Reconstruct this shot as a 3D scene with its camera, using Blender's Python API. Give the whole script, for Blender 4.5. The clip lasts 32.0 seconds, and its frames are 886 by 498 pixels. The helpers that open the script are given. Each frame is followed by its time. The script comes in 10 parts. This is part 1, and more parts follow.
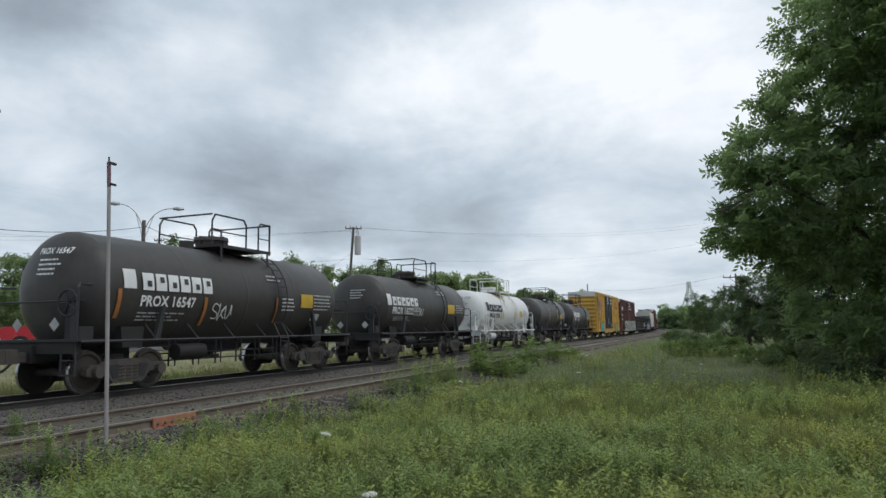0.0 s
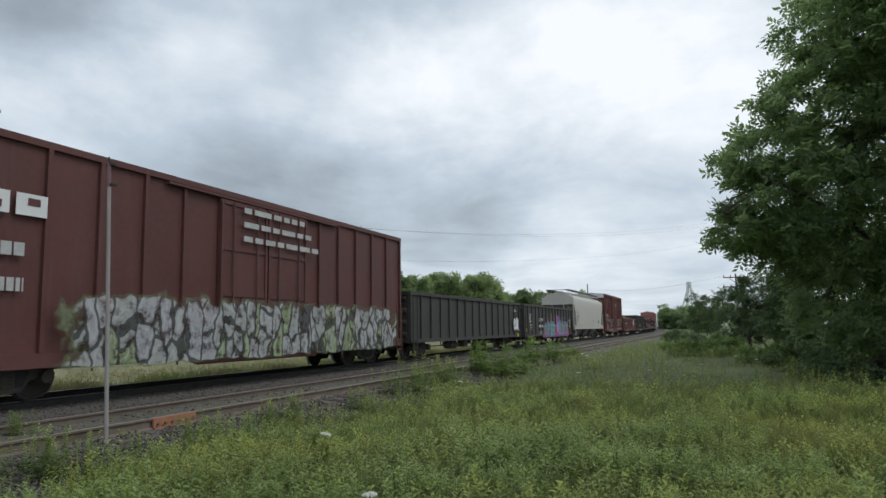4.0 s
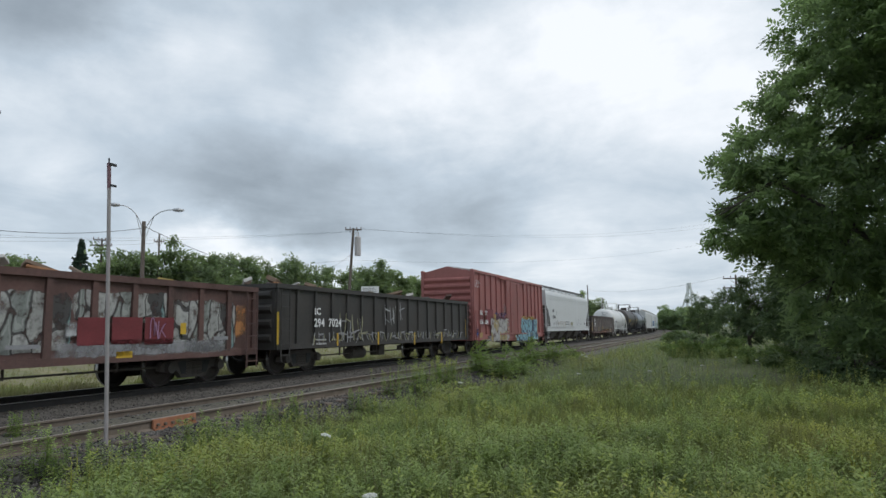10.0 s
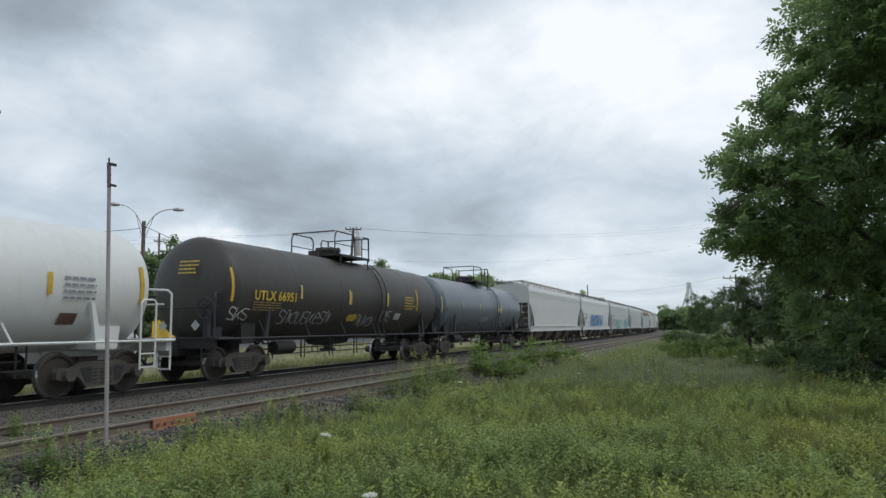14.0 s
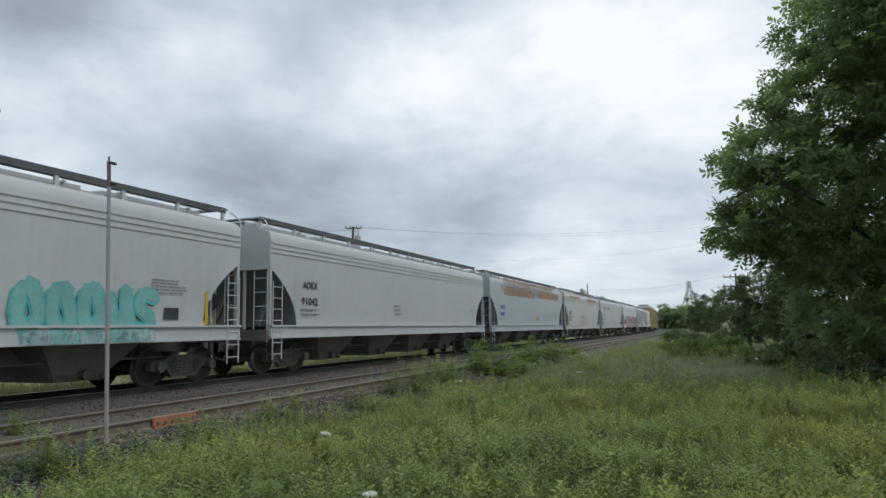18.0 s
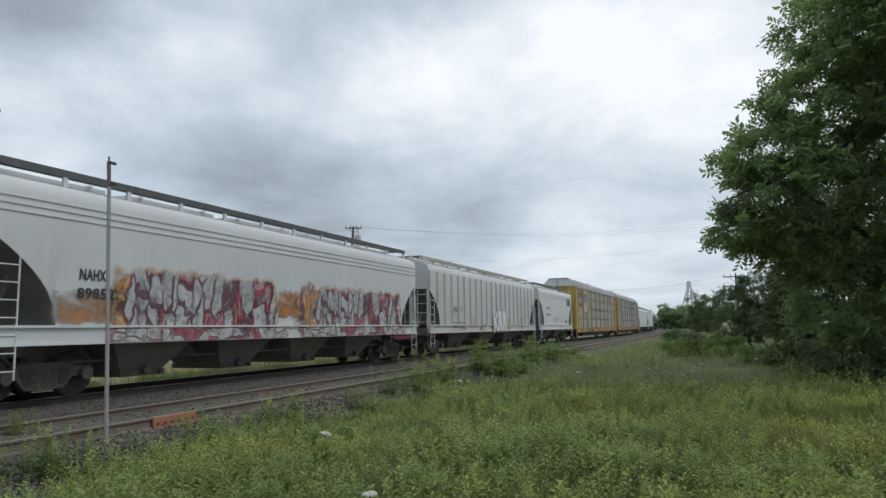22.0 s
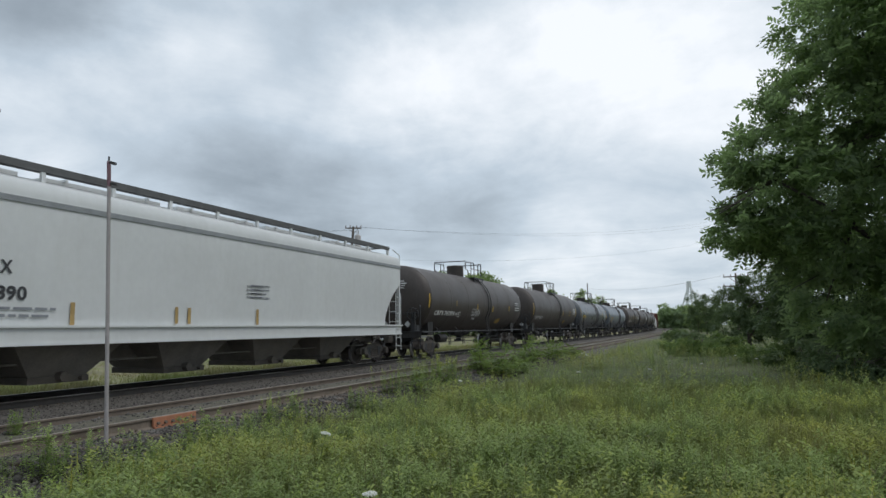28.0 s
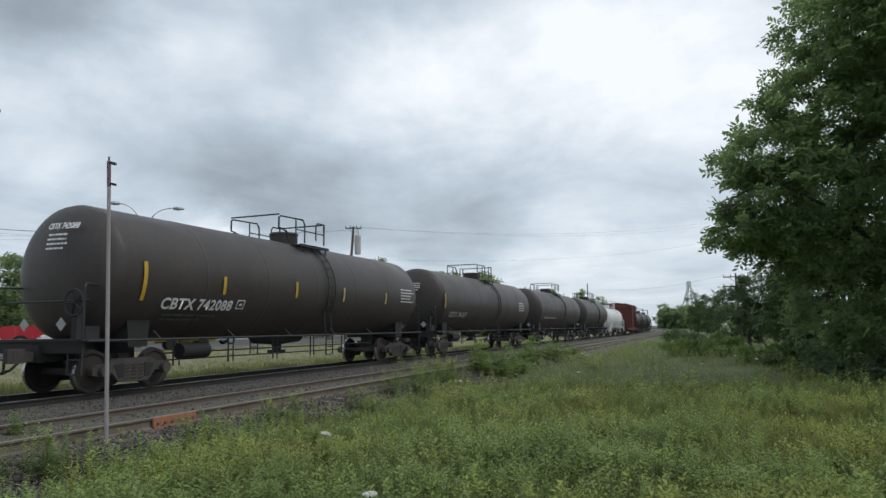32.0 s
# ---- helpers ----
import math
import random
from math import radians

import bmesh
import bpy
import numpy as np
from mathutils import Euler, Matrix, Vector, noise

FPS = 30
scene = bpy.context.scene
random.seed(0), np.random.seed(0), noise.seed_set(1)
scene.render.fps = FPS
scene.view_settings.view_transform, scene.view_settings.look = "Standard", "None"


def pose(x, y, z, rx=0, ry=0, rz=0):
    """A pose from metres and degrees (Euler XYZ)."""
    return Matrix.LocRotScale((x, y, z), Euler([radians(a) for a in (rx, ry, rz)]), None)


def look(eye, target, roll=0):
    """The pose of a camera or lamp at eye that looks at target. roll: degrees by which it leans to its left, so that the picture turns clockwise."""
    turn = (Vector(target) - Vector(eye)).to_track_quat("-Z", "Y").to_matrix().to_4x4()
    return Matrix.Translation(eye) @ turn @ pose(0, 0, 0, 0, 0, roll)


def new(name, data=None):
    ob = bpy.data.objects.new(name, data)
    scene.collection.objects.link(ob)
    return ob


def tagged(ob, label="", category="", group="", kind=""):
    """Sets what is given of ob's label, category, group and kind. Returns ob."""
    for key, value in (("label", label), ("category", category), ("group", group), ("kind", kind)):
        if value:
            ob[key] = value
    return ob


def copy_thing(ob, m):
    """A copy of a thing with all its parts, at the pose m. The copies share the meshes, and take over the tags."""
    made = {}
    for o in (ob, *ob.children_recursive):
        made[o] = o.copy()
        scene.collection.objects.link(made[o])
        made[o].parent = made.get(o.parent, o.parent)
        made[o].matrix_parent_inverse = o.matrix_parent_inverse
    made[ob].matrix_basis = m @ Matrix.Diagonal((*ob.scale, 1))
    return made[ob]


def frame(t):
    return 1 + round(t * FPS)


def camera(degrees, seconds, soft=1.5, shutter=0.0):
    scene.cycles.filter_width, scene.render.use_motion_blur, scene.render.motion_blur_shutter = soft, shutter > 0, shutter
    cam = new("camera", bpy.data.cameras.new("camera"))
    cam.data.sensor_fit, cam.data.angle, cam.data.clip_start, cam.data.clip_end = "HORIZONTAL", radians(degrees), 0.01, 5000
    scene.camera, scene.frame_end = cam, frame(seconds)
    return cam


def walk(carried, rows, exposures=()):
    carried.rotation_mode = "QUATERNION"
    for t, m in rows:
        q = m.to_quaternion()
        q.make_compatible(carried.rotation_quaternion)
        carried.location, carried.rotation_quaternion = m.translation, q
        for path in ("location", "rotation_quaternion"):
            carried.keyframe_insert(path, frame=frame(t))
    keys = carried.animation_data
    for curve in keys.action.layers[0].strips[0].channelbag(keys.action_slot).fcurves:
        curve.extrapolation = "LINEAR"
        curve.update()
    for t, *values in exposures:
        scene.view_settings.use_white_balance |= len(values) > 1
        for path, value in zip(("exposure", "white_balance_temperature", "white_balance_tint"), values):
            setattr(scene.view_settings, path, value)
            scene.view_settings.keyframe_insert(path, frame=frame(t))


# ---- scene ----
# Train passes on the far track; x runs along the tracks, y across them, z is up from the rail head.
TRACK_Y, SIDING_Y, GROUND = 13.546, 8.872, -0.42
EYE = Vector((0.0, 0.0, 1.288))
CURVE_X, CURVE_R = 102.0, 1690.0     # beyond CURVE_X both tracks bend away from the viewer


def bend(s, y):
    """A point at s along the tracks and y across them: its x, y and heading in radians."""
    if s <= CURVE_X:
        return s, y, 0.0
    a, r = (s - CURVE_X) / CURVE_R, CURVE_R - (y - TRACK_Y)
    return CURVE_X + r * math.sin(a), TRACK_Y + CURVE_R - r * math.cos(a), a


def shift(x):
    """How far the line has swung aside at x."""
    if x <= CURVE_X:
        return 0.0
    d = min(x, 900.0) - CURVE_X
    return CURVE_R - math.sqrt(CURVE_R ** 2 - d * d) + max(0.0, x - 900.0) * 0.53


AIM = (21.437, 6.666, -0.865)        # turn from the track, tilt, lean


def aim(tilt_change=0.0):
    yaw, tilt = radians(AIM[0]), radians(AIM[1] + tilt_change)
    way = Vector((math.cos(yaw) * math.cos(tilt), math.sin(yaw) * math.cos(tilt), math.sin(tilt)))
    return look(EYE, EYE + way * 10, AIM[2])


cam = camera(65.845, 32.0, soft=1.5, shutter=0.02)
walk(cam, [(0.0, aim()), (3.5, aim(0.0)), (5.5, aim(0.085)), (10.0, aim(0.095)), (13.5, aim(0.085)), (15.5, aim(-0.03)),
           (20.0, aim(-0.03)), (25.0, aim(-0.045)), (32.0, aim(-0.03))])

# ---- sky and light ----
world = bpy.data.worlds.new("overcast_sky")
scene.world = world
world.use_nodes = True


def N(tree, kind, **values):
    n = tree.nodes.new(kind)
    for k, v in values.items():
        if k in n.inputs:
            n.inputs[k].default_value = v
    return n


def ramp_of(tree, stops):
    r = tree.nodes.new("ShaderNodeValToRGB")
    e = r.color_ramp.elements
    while len(e) < len(stops):
        e.new(0.5)
    for el, (pos, col) in zip(e, stops):
        el.position = pos
        el.color = (*col, 1) if len(col) == 3 else col
    return r


def math_node(tree, op, a, b=None, c=None, clamp=False):
    n = tree.nodes.new("ShaderNodeMath")
    n.operation, n.use_clamp = op, clamp
    for i, v in enumerate((a, b, c)):
        if v is None:
            continue
        if isinstance(v, (int, float)):
            n.inputs[i].default_value = v
        else:
            tree.links.new(v, n.inputs[i])
    return n.outputs[0]


def mixed(tree, kind, fac, a, b):
    """RGB mix of two colours or sockets."""
    n = tree.nodes.new("ShaderNodeMix")
    n.data_type, n.blend_type, n.clamp_factor = "RGBA", kind, True
    for sock, v in ((n.inputs[0], fac), (n.inputs[6], a), (n.inputs[7], b)):
        if isinstance(v, (int, float)):
            sock.default_value = v
        elif isinstance(v, (tuple, list)):
            sock.default_value = (*v, 1) if len(v) == 3 else v
        else:
            tree.links.new(v, sock)
    return n.outputs[2]


SUN_ELEVATION, SUN_ROTATION = radians(52), radians(200)


def build_sky():
    nt = world.node_tree
    nt.nodes.clear()
    link = nt.links.new
    out = nt.nodes.new("ShaderNodeOutputWorld")
    sky = nt.nodes.new("ShaderNodeTexSky")
    sky.sky_type, sky.sun_disc = "NISHITA", False
    sky.sun_elevation, sky.sun_rotation = SUN_ELEVATION, SUN_ROTATION
    clear = N(nt, "ShaderNodeBackground", Strength=0.1)
    link(sky.outputs[0], clear.inputs[0])
    co = nt.nodes.new("ShaderNodeTexCoord").outputs["Generated"]
    tall = nt.nodes.new("ShaderNodeMapping")
    tall.inputs["Scale"].default_value = (1.0, 1.0, 1.55)
    link(co, tall.inputs[0])
    big = N(nt, "ShaderNodeTexNoise", Scale=3.4, Detail=8.0, Roughness=0.56, Distortion=0.0)
    link(tall.outputs[0], big.inputs["Vector"])
    fine = N(nt, "ShaderNodeTexNoise", Scale=8.0, Detail=6.0, Roughness=0.55, Distortion=0.1)
    link(tall.outputs[0], fine.inputs["Vector"])
    # ragged cloud edges: bend the way in which each lobe is seen
    bend = nt.nodes.new("ShaderNodeVectorMath")
    bend.operation = "MULTIPLY_ADD"
    link(big.outputs["Color"], bend.inputs[0])
    bend.inputs[1].default_value, bend.inputs[2].default_value = (0.2,) * 3, (-0.1,) * 3
    moved = nt.nodes.new("ShaderNodeVectorMath")
    link(co, moved.inputs[0])
    link(bend.outputs[0], moved.inputs[1])
    way_in = nt.nodes.new("ShaderNodeVectorMath")
    way_in.operation = "NORMALIZE"
    link(moved.outputs[0], way_in.inputs[0])

    def lobe(way, width):
        v = nt.nodes.new("ShaderNodeVectorMath")
        v.operation = "DOT_PRODUCT"
        link(way_in.outputs[0], v.inputs[0])
        v.inputs[1].default_value = way
        return math_node(nt, "POWER", math_node(nt, "MAXIMUM", v.outputs["Value"], 0.0), width)

    val = math_node(nt, "MULTIPLY_ADD", big.outputs[0], 0.26, 0.715)
    val = math_node(nt, "MULTIPLY_ADD", fine.outputs[0], 0.15, val)
    # wisps drawn out on the flat underside of the cloud deck
    axes = nt.nodes.new("ShaderNodeSeparateXYZ")
    link(co, axes.inputs[0])
    rise = math_node(nt, "ADD", math_node(nt, "MAXIMUM", axes.outputs[2], 0.0), 0.1)
    flat = nt.nodes.new("ShaderNodeCombineXYZ")
    for i in (0, 1):
        link(math_node(nt, "DIVIDE", axes.outputs[i], rise), flat.inputs[i])
    deck = N(nt, "ShaderNodeTexNoise", Scale=1.15, Detail=9.0, Roughness=0.6, Distortion=0.5)
    link(flat.outputs[0], deck.inputs["Vector"])
    val = math_node(nt, "MULTIPLY_ADD", deck.outputs[0], 0.26, val)
    val = math_node(nt, "SUBTRACT", val, 0.225)
    # bright rifts and dark bellies of the cloud deck: heading, height, brightness
    for heading, height, amount in ((53, 22, -0.34), (44, 23, -0.12), (39, 23, 0.13), (31, 24, -0.14), (20, 25, -0.06), (8, 23, 0.13), (1, 22, 0.07), (-5, 19, 0.09), (52, 18, 0.2), (46, 19, 0.13), (30, 18, 0.17), (21, 18, 0.27), (11, 19, 0.07), (44, 11, -0.2), (36, 11.5, -0.31), (25, 11, -0.29), (17, 11, -0.2), (10, 12, -0.06), (4, 11, -0.03), (41, 7, 0.2), (29, 5.5, 0.26), (16, 6, 0.12), (7, 5, 0.06)):
        a, e = radians(heading), radians(height)
        val = math_node(nt, "MULTIPLY_ADD", lobe((math.cos(a) * math.cos(e), math.sin(a) * math.cos(e), math.sin(e)), 110.0), amount * (0.85 if amount < 0 else 1.0), val)
    for heading, height, amount in ((40.8, 7.0, 0.13), (38.0, 6.6, 0.13), (43.5, 7.6, 0.06), (34.5, 5.8, 0.08), (38.0, 10.5, -0.1), (33.0, 9.5, -0.06), (29.0, 9.0, -0.03), (51.0, 23.5, -0.06), (12.0, 8.6, 0.05)):
        a, e = radians(heading), radians(height)
        val = math_node(nt, "MULTIPLY_ADD", lobe((math.cos(a) * math.cos(e), math.sin(a) * math.cos(e), math.sin(e)), 700.0), amount, val)
    col = ramp_of(nt, [(0.4, (0.112, 0.137, 0.167)), (0.6, (0.278, 0.33, 0.382)), (0.72, (0.42, 0.49, 0.56)), (0.82, (0.56, 0.65, 0.74)), (0.9, (0.735, 0.81, 0.885)), (1.0, (0.99, 1.03, 1.08))])
    link(val, col.inputs[0])
    cloud = N(nt, "ShaderNodeBackground", Strength=1.0)
    link(col.outputs[0], cloud.inputs[0])
    mix = nt.nodes.new("ShaderNodeMixShader")
    mix.inputs[0].default_value = 0.93
    link(clear.outputs[0], mix.inputs[1])
    link(cloud.outputs[0], mix.inputs[2])
    link(mix.outputs[0], out.inputs[0])


build_sky()
sun_data = bpy.data.lights.new("sun", "SUN")
sun_data.energy, sun_data.angle, sun_data.color = 0.9, radians(25), (1.0, 0.97, 0.93)
sun = new("sun", sun_data)
sun.matrix_basis = look((0, 0, 0), (-math.sin(SUN_ROTATION) * -0.4, 0.62, -0.9))
scene.view_settings.exposure = 0.0

# ---- materials ----
MATS = {}


def material(name, base, rough=0.6, metal=0.0, vary=0.12, scale=2.0, streak=0.0, streak_col=(0.1, 0.08, 0.06), dirt=0.0, dirt_col=(0.12, 0.1, 0.08),
             bump=0.0, bump_scale=40.0, island=0.0, obj_random=0.0, spec=0.4, soft=""):
    """Paint, metal, stone or wood: broad stains, fine grain, vertical streaks and relief."""
    if name in MATS:
        return MATS[name]
    m = bpy.data.materials.new(name)
    m.use_nodes = True
    nt = m.node_tree
    bs = nt.nodes["Principled BSDF"]
    link = nt.links.new
    co = nt.nodes.new("ShaderNodeTexCoord").outputs["Object"]
    n1 = N(nt, "ShaderNodeTexNoise", Scale=scale, Detail=6.0, Roughness=0.6)
    link(co, n1.inputs["Vector"])
    n2 = N(nt, "ShaderNodeTexNoise", Scale=scale * 11, Detail=4.0, Roughness=0.6)
    link(co, n2.inputs["Vector"])
    k = math_node(nt, "MULTIPLY_ADD", n1.outputs[0], 0.65, math_node(nt, "MULTIPLY", n2.outputs[0], 0.35))
    lo, hi = [max(0, c * (1 - vary * 1.6)) for c in base], [min(1, c * (1 + vary * 1.6)) for c in base]
    r = ramp_of(nt, [(0.3, lo), (0.7, hi)])
    link(k, r.inputs[0])
    col = r.outputs[0]
    if island or obj_random:
        src = nt.nodes.new("ShaderNodeNewGeometry").outputs["Random Per Island"] if island else nt.nodes.new("ShaderNodeObjectInfo").outputs["Random"]
        amt = island or obj_random
        g = ramp_of(nt, [(0, (1 - amt,) * 3), (1, (1 + amt,) * 3)])
        link(src, g.inputs[0])
        col = mixed(nt, "MULTIPLY", 1.0, col, g.outputs[0])
    if streak:
        mp = nt.nodes.new("ShaderNodeMapping")
        mp.inputs["Scale"].default_value = (3.2, 3.2, 0.28)
        link(co, mp.inputs[0])
        n3 = N(nt, "ShaderNodeTexNoise", Scale=1.6, Detail=7.0, Roughness=0.65)
        link(mp.outputs[0], n3.inputs["Vector"])
        s = ramp_of(nt, [(0.52, (0, 0, 0)), (0.75, (streak,) * 3)])
        link(n3.outputs[0], s.inputs[0])
        col = mixed(nt, "MIX", s.outputs[0], col, streak_col)
    if dirt:
        n4 = N(nt, "ShaderNodeTexNoise", Scale=0.8, Detail=8.0, Roughness=0.68, Distortion=0.5)
        link(co, n4.inputs["Vector"])
        d = ramp_of(nt, [(0.42, (0, 0, 0)), (0.68, (dirt,) * 3)])
        link(n4.outputs[0], d.inputs[0])
        col = mixed(nt, "MIX", d.outputs[0], col, dirt_col)
    link(col, bs.inputs["Base Color"])
    rr = ramp_of(nt, [(0.25, (max(0.05, rough - 0.12),) * 3), (0.8, (min(1, rough + 0.12),) * 3)])
    link(n1.outputs[0], rr.inputs[0])
    link(rr.outputs[0], bs.inputs["Roughness"])
    bs.inputs["Metallic"].default_value = metal
    bs.inputs["Specular IOR Level"].default_value = spec
    if bump:
        nb = N(nt, "ShaderNodeTexNoise", Scale=bump_scale, Detail=5.0, Roughness=0.6)
        link(co, nb.inputs["Vector"])
        b = N(nt, "ShaderNodeBump", Strength=bump, Distance=0.02)
        link(nb.outputs[0], b.inputs["Height"])
        link(b.outputs[0], bs.inputs["Normal"])
    if soft:
        # thin spray or stain: ragged see-through rim, or runs that fade downwards
        gen = nt.nodes.new("ShaderNodeSeparateXYZ")
        link(nt.nodes.new("ShaderNodeTexCoord").outputs["Generated"], gen.inputs[0])
        u, v = gen.outputs[0], gen.outputs[2]
        mp2 = nt.nodes.new("ShaderNodeMapping")
        mp2.inputs["Scale"].default_value = (4.0, 4.0, 0.5) if soft == "run" else (2.2, 2.2, 2.2)
        link(co, mp2.inputs[0])
        n5 = N(nt, "ShaderNodeTexNoise", Scale=1.0, Detail=6.0, Roughness=0.62)
        link(mp2.outputs[0], n5.inputs["Vector"])
        rim = math_node(nt, "MINIMUM", u, math_node(nt, "SUBTRACT", 1.0, u))
        rim = math_node(nt, "MULTIPLY", rim, 6.0, clamp=True)
        if soft == "run":
            rim = math_node(nt, "MULTIPLY", rim, math_node(nt, "MULTIPLY", v, 1.2))
        else:
            rim = math_node(nt, "MULTIPLY", rim, math_node(nt, "MULTIPLY", math_node(nt, "MINIMUM", v, math_node(nt, "SUBTRACT", 1.0, v)), 4.0, clamp=True))
        a = math_node(nt, "MULTIPLY_ADD", n5.outputs[0], 2.6, math_node(nt, "MULTIPLY_ADD", rim, 1.5, -2.4))
        link(math_node(nt, "MULTIPLY", math_node(nt, "MULTIPLY", a, 1.6, clamp=True), 0.8 if soft == "run" else 0.72), bs.inputs["Alpha"])
    MATS[name] = m
    return m


def leaf_material(name, dark, light, glow=0.3, rough=0.55, tint=None, clump=0.7, spread=1.1):
    """Leaves: each its own green, some light passes through."""
    if name in MATS:
        return MATS[name]
    m = bpy.data.materials.new(name)
    m.use_nodes = True
    nt = m.node_tree
    link = nt.links.new
    bs = nt.nodes["Principled BSDF"]
    geo = nt.nodes.new("ShaderNodeNewGeometry")
    co = nt.nodes.new("ShaderNodeTexCoord").outputs["Object"]
    n1 = N(nt, "ShaderNodeTexNoise", Scale=clump, Detail=4.0)
    link(co, n1.inputs["Vector"])
    k = math_node(nt, "MULTIPLY_ADD", geo.outputs["Random Per Island"], 0.55, math_node(nt, "MULTIPLY_ADD", n1.outputs[0], spread, 0.23 - spread / 2))
    r = ramp_of(nt, [(0.05, dark), (0.95, light)])
    link(k, r.inputs[0])
    leaf = r.outputs[0]
    if tint:
        n2 = N(nt, "ShaderNodeTexNoise", Scale=0.32, Detail=5.0, Roughness=0.65)
        link(co, n2.inputs["Vector"])
        t2 = ramp_of(nt, [(0.46, (0, 0, 0)), (0.66, (0.75,) * 3)])
        link(n2.outputs[0], t2.inputs[0])
        leaf = mixed(nt, "MIX", t2.outputs[0], leaf, mixed(nt, "MULTIPLY", 0.6, tint, leaf))
    link(leaf, bs.inputs["Base Color"])
    bs.inputs["Roughness"].default_value = rough
    bs.inputs["Specular IOR Level"].default_value = 0.25
    tr = nt.nodes.new("ShaderNodeBsdfTranslucent")
    link(mixed(nt, "MULTIPLY", 1.0, leaf, (1.05, 1.1, 0.7)), tr.inputs[0])
    mx = nt.nodes.new("ShaderNodeMixShader")
    mx.inputs[0].default_value = glow
    link(bs.outputs[0], mx.inputs[1])
    link(tr.outputs[0], mx.inputs[2])
    link(mx.outputs[0], nt.nodes["Material Output"].inputs[0])
    MATS[name] = m
    return m


STEEL_DARK = material("grimy_truck_steel", (0.088, 0.079, 0.071), 0.8, vary=0.25, scale=3, bump=0.3, dirt=0.4, dirt_col=(0.16, 0.13, 0.1))
WHEEL_MAT = material("dusty_wheel_steel", (0.06, 0.05, 0.044), 0.7, 0.1, vary=0.2, scale=4)
TREAD_MAT = material("polished_wheel_tread", (0.55, 0.55, 0.56), 0.3, 0.9, vary=0.1)
BLACK_IRON = material("black_iron", (0.04, 0.04, 0.042), 0.6, vary=0.2)
GREY_IRON = material("galvanised_grating", (0.33, 0.34, 0.35), 0.55, 0.4, vary=0.15)
BARREL_BLACK = material("black_tank_paint", (0.056, 0.051, 0.047), 0.5, vary=0.14, scale=0.7, streak=0.16, streak_col=(0.13, 0.12, 0.105), dirt=0.22, dirt_col=(0.1, 0.092, 0.08))
BARREL_BROWN = material("faded_black_tank_paint", (0.062, 0.051, 0.046), 0.5, vary=0.16, scale=0.7, streak=0.2, streak_col=(0.13, 0.11, 0.095), dirt=0.24, dirt_col=(0.11, 0.09, 0.075))
BARREL_GREY = material("blue_grey_tank_paint", (0.14, 0.162, 0.19), 0.36, vary=0.1, scale=0.6, streak=0.22, streak_col=(0.07, 0.07, 0.07), dirt=0.15, dirt_col=(0.1, 0.1, 0.1))
BARREL_SLATE = material("dark_slate_tank_paint", (0.085, 0.093, 0.104), 0.33, vary=0.12, scale=0.6, streak=0.25, streak_col=(0.13, 0.125, 0.12), dirt=0.2, dirt_col=(0.12, 0.105, 0.09))
BARREL_WHITE = material("white_tank_paint", (0.74, 0.74, 0.72), 0.45, vary=0.04, scale=0.6, streak=0.14, streak_col=(0.45, 0.4, 0.33), dirt=0.1, dirt_col=(0.5, 0.46, 0.4))
STAIN_DARK = material("product_stain", (0.05, 0.042, 0.04), 0.6, vary=0.3, scale=2, streak=0.5, streak_col=(0.12, 0.11, 0.1))
WHITE = material("white_lettering", (0.8, 0.8, 0.79), 0.6, vary=0.06)
OFFWHITE = material("faded_white_lettering", (0.5, 0.5, 0.49), 0.6, vary=0.2)
YELLOW = material("yellow_reflector", (0.62, 0.40, 0.045), 0.55, vary=0.12, scale=4)
AMBER = material("faded_yellow_lettering", (0.6, 0.42, 0.06), 0.6, vary=0.2)
INK = material("dark_lettering", (0.05, 0.05, 0.055), 0.6, vary=0.2)
INK_SOFT = material("faded_dark_lettering", (0.24, 0.25, 0.27), 0.6, vary=0.2)
BLUE_INK = material("blue_lettering", (0.06, 0.12, 0.42), 0.6, vary=0.2)
RED_MARK = material("red_mark", (0.5, 0.04, 0.04), 0.55, vary=0.15)
HATCH_DARK = material("dark_rusty_hatch", (0.06, 0.05, 0.045), 0.7, vary=0.3)
HOP_WHITE = material("off_white_hopper_paint", (0.66, 0.67, 0.665), 0.5, vary=0.05, scale=0.5, streak=0.12, streak_col=(0.42, 0.4, 0.36), dirt=0.1, dirt_col=(0.5, 0.48, 0.44))
HOP_GREY = material("pale_grey_hopper_paint", (0.54, 0.558, 0.56), 0.5, vary=0.05, scale=0.5, streak=0.14, streak_col=(0.33, 0.32, 0.3), dirt=0.12, dirt_col=(0.4, 0.38, 0.35))
HOP_TAN = material("weathered_grey_hopper_paint", (0.57, 0.55, 0.52), 0.55, vary=0.08, scale=0.6, streak=0.3, streak_col=(0.33, 0.29, 0.25), dirt=0.2, dirt_col=(0.38, 0.33, 0.28))
HOP_BLUE = material("faded_blue_hopper_paint", (0.45, 0.5, 0.52), 0.55, vary=0.07, scale=0.6, streak=0.22, streak_col=(0.34, 0.36, 0.36), dirt=0.12, dirt_col=(0.42, 0.38, 0.32))
HOP_CREAM = material("cream_grey_hopper_paint", (0.62, 0.62, 0.605), 0.5, vary=0.05, scale=0.5, streak=0.12, streak_col=(0.4, 0.38, 0.33), dirt=0.12, dirt_col=(0.42, 0.4, 0.34))
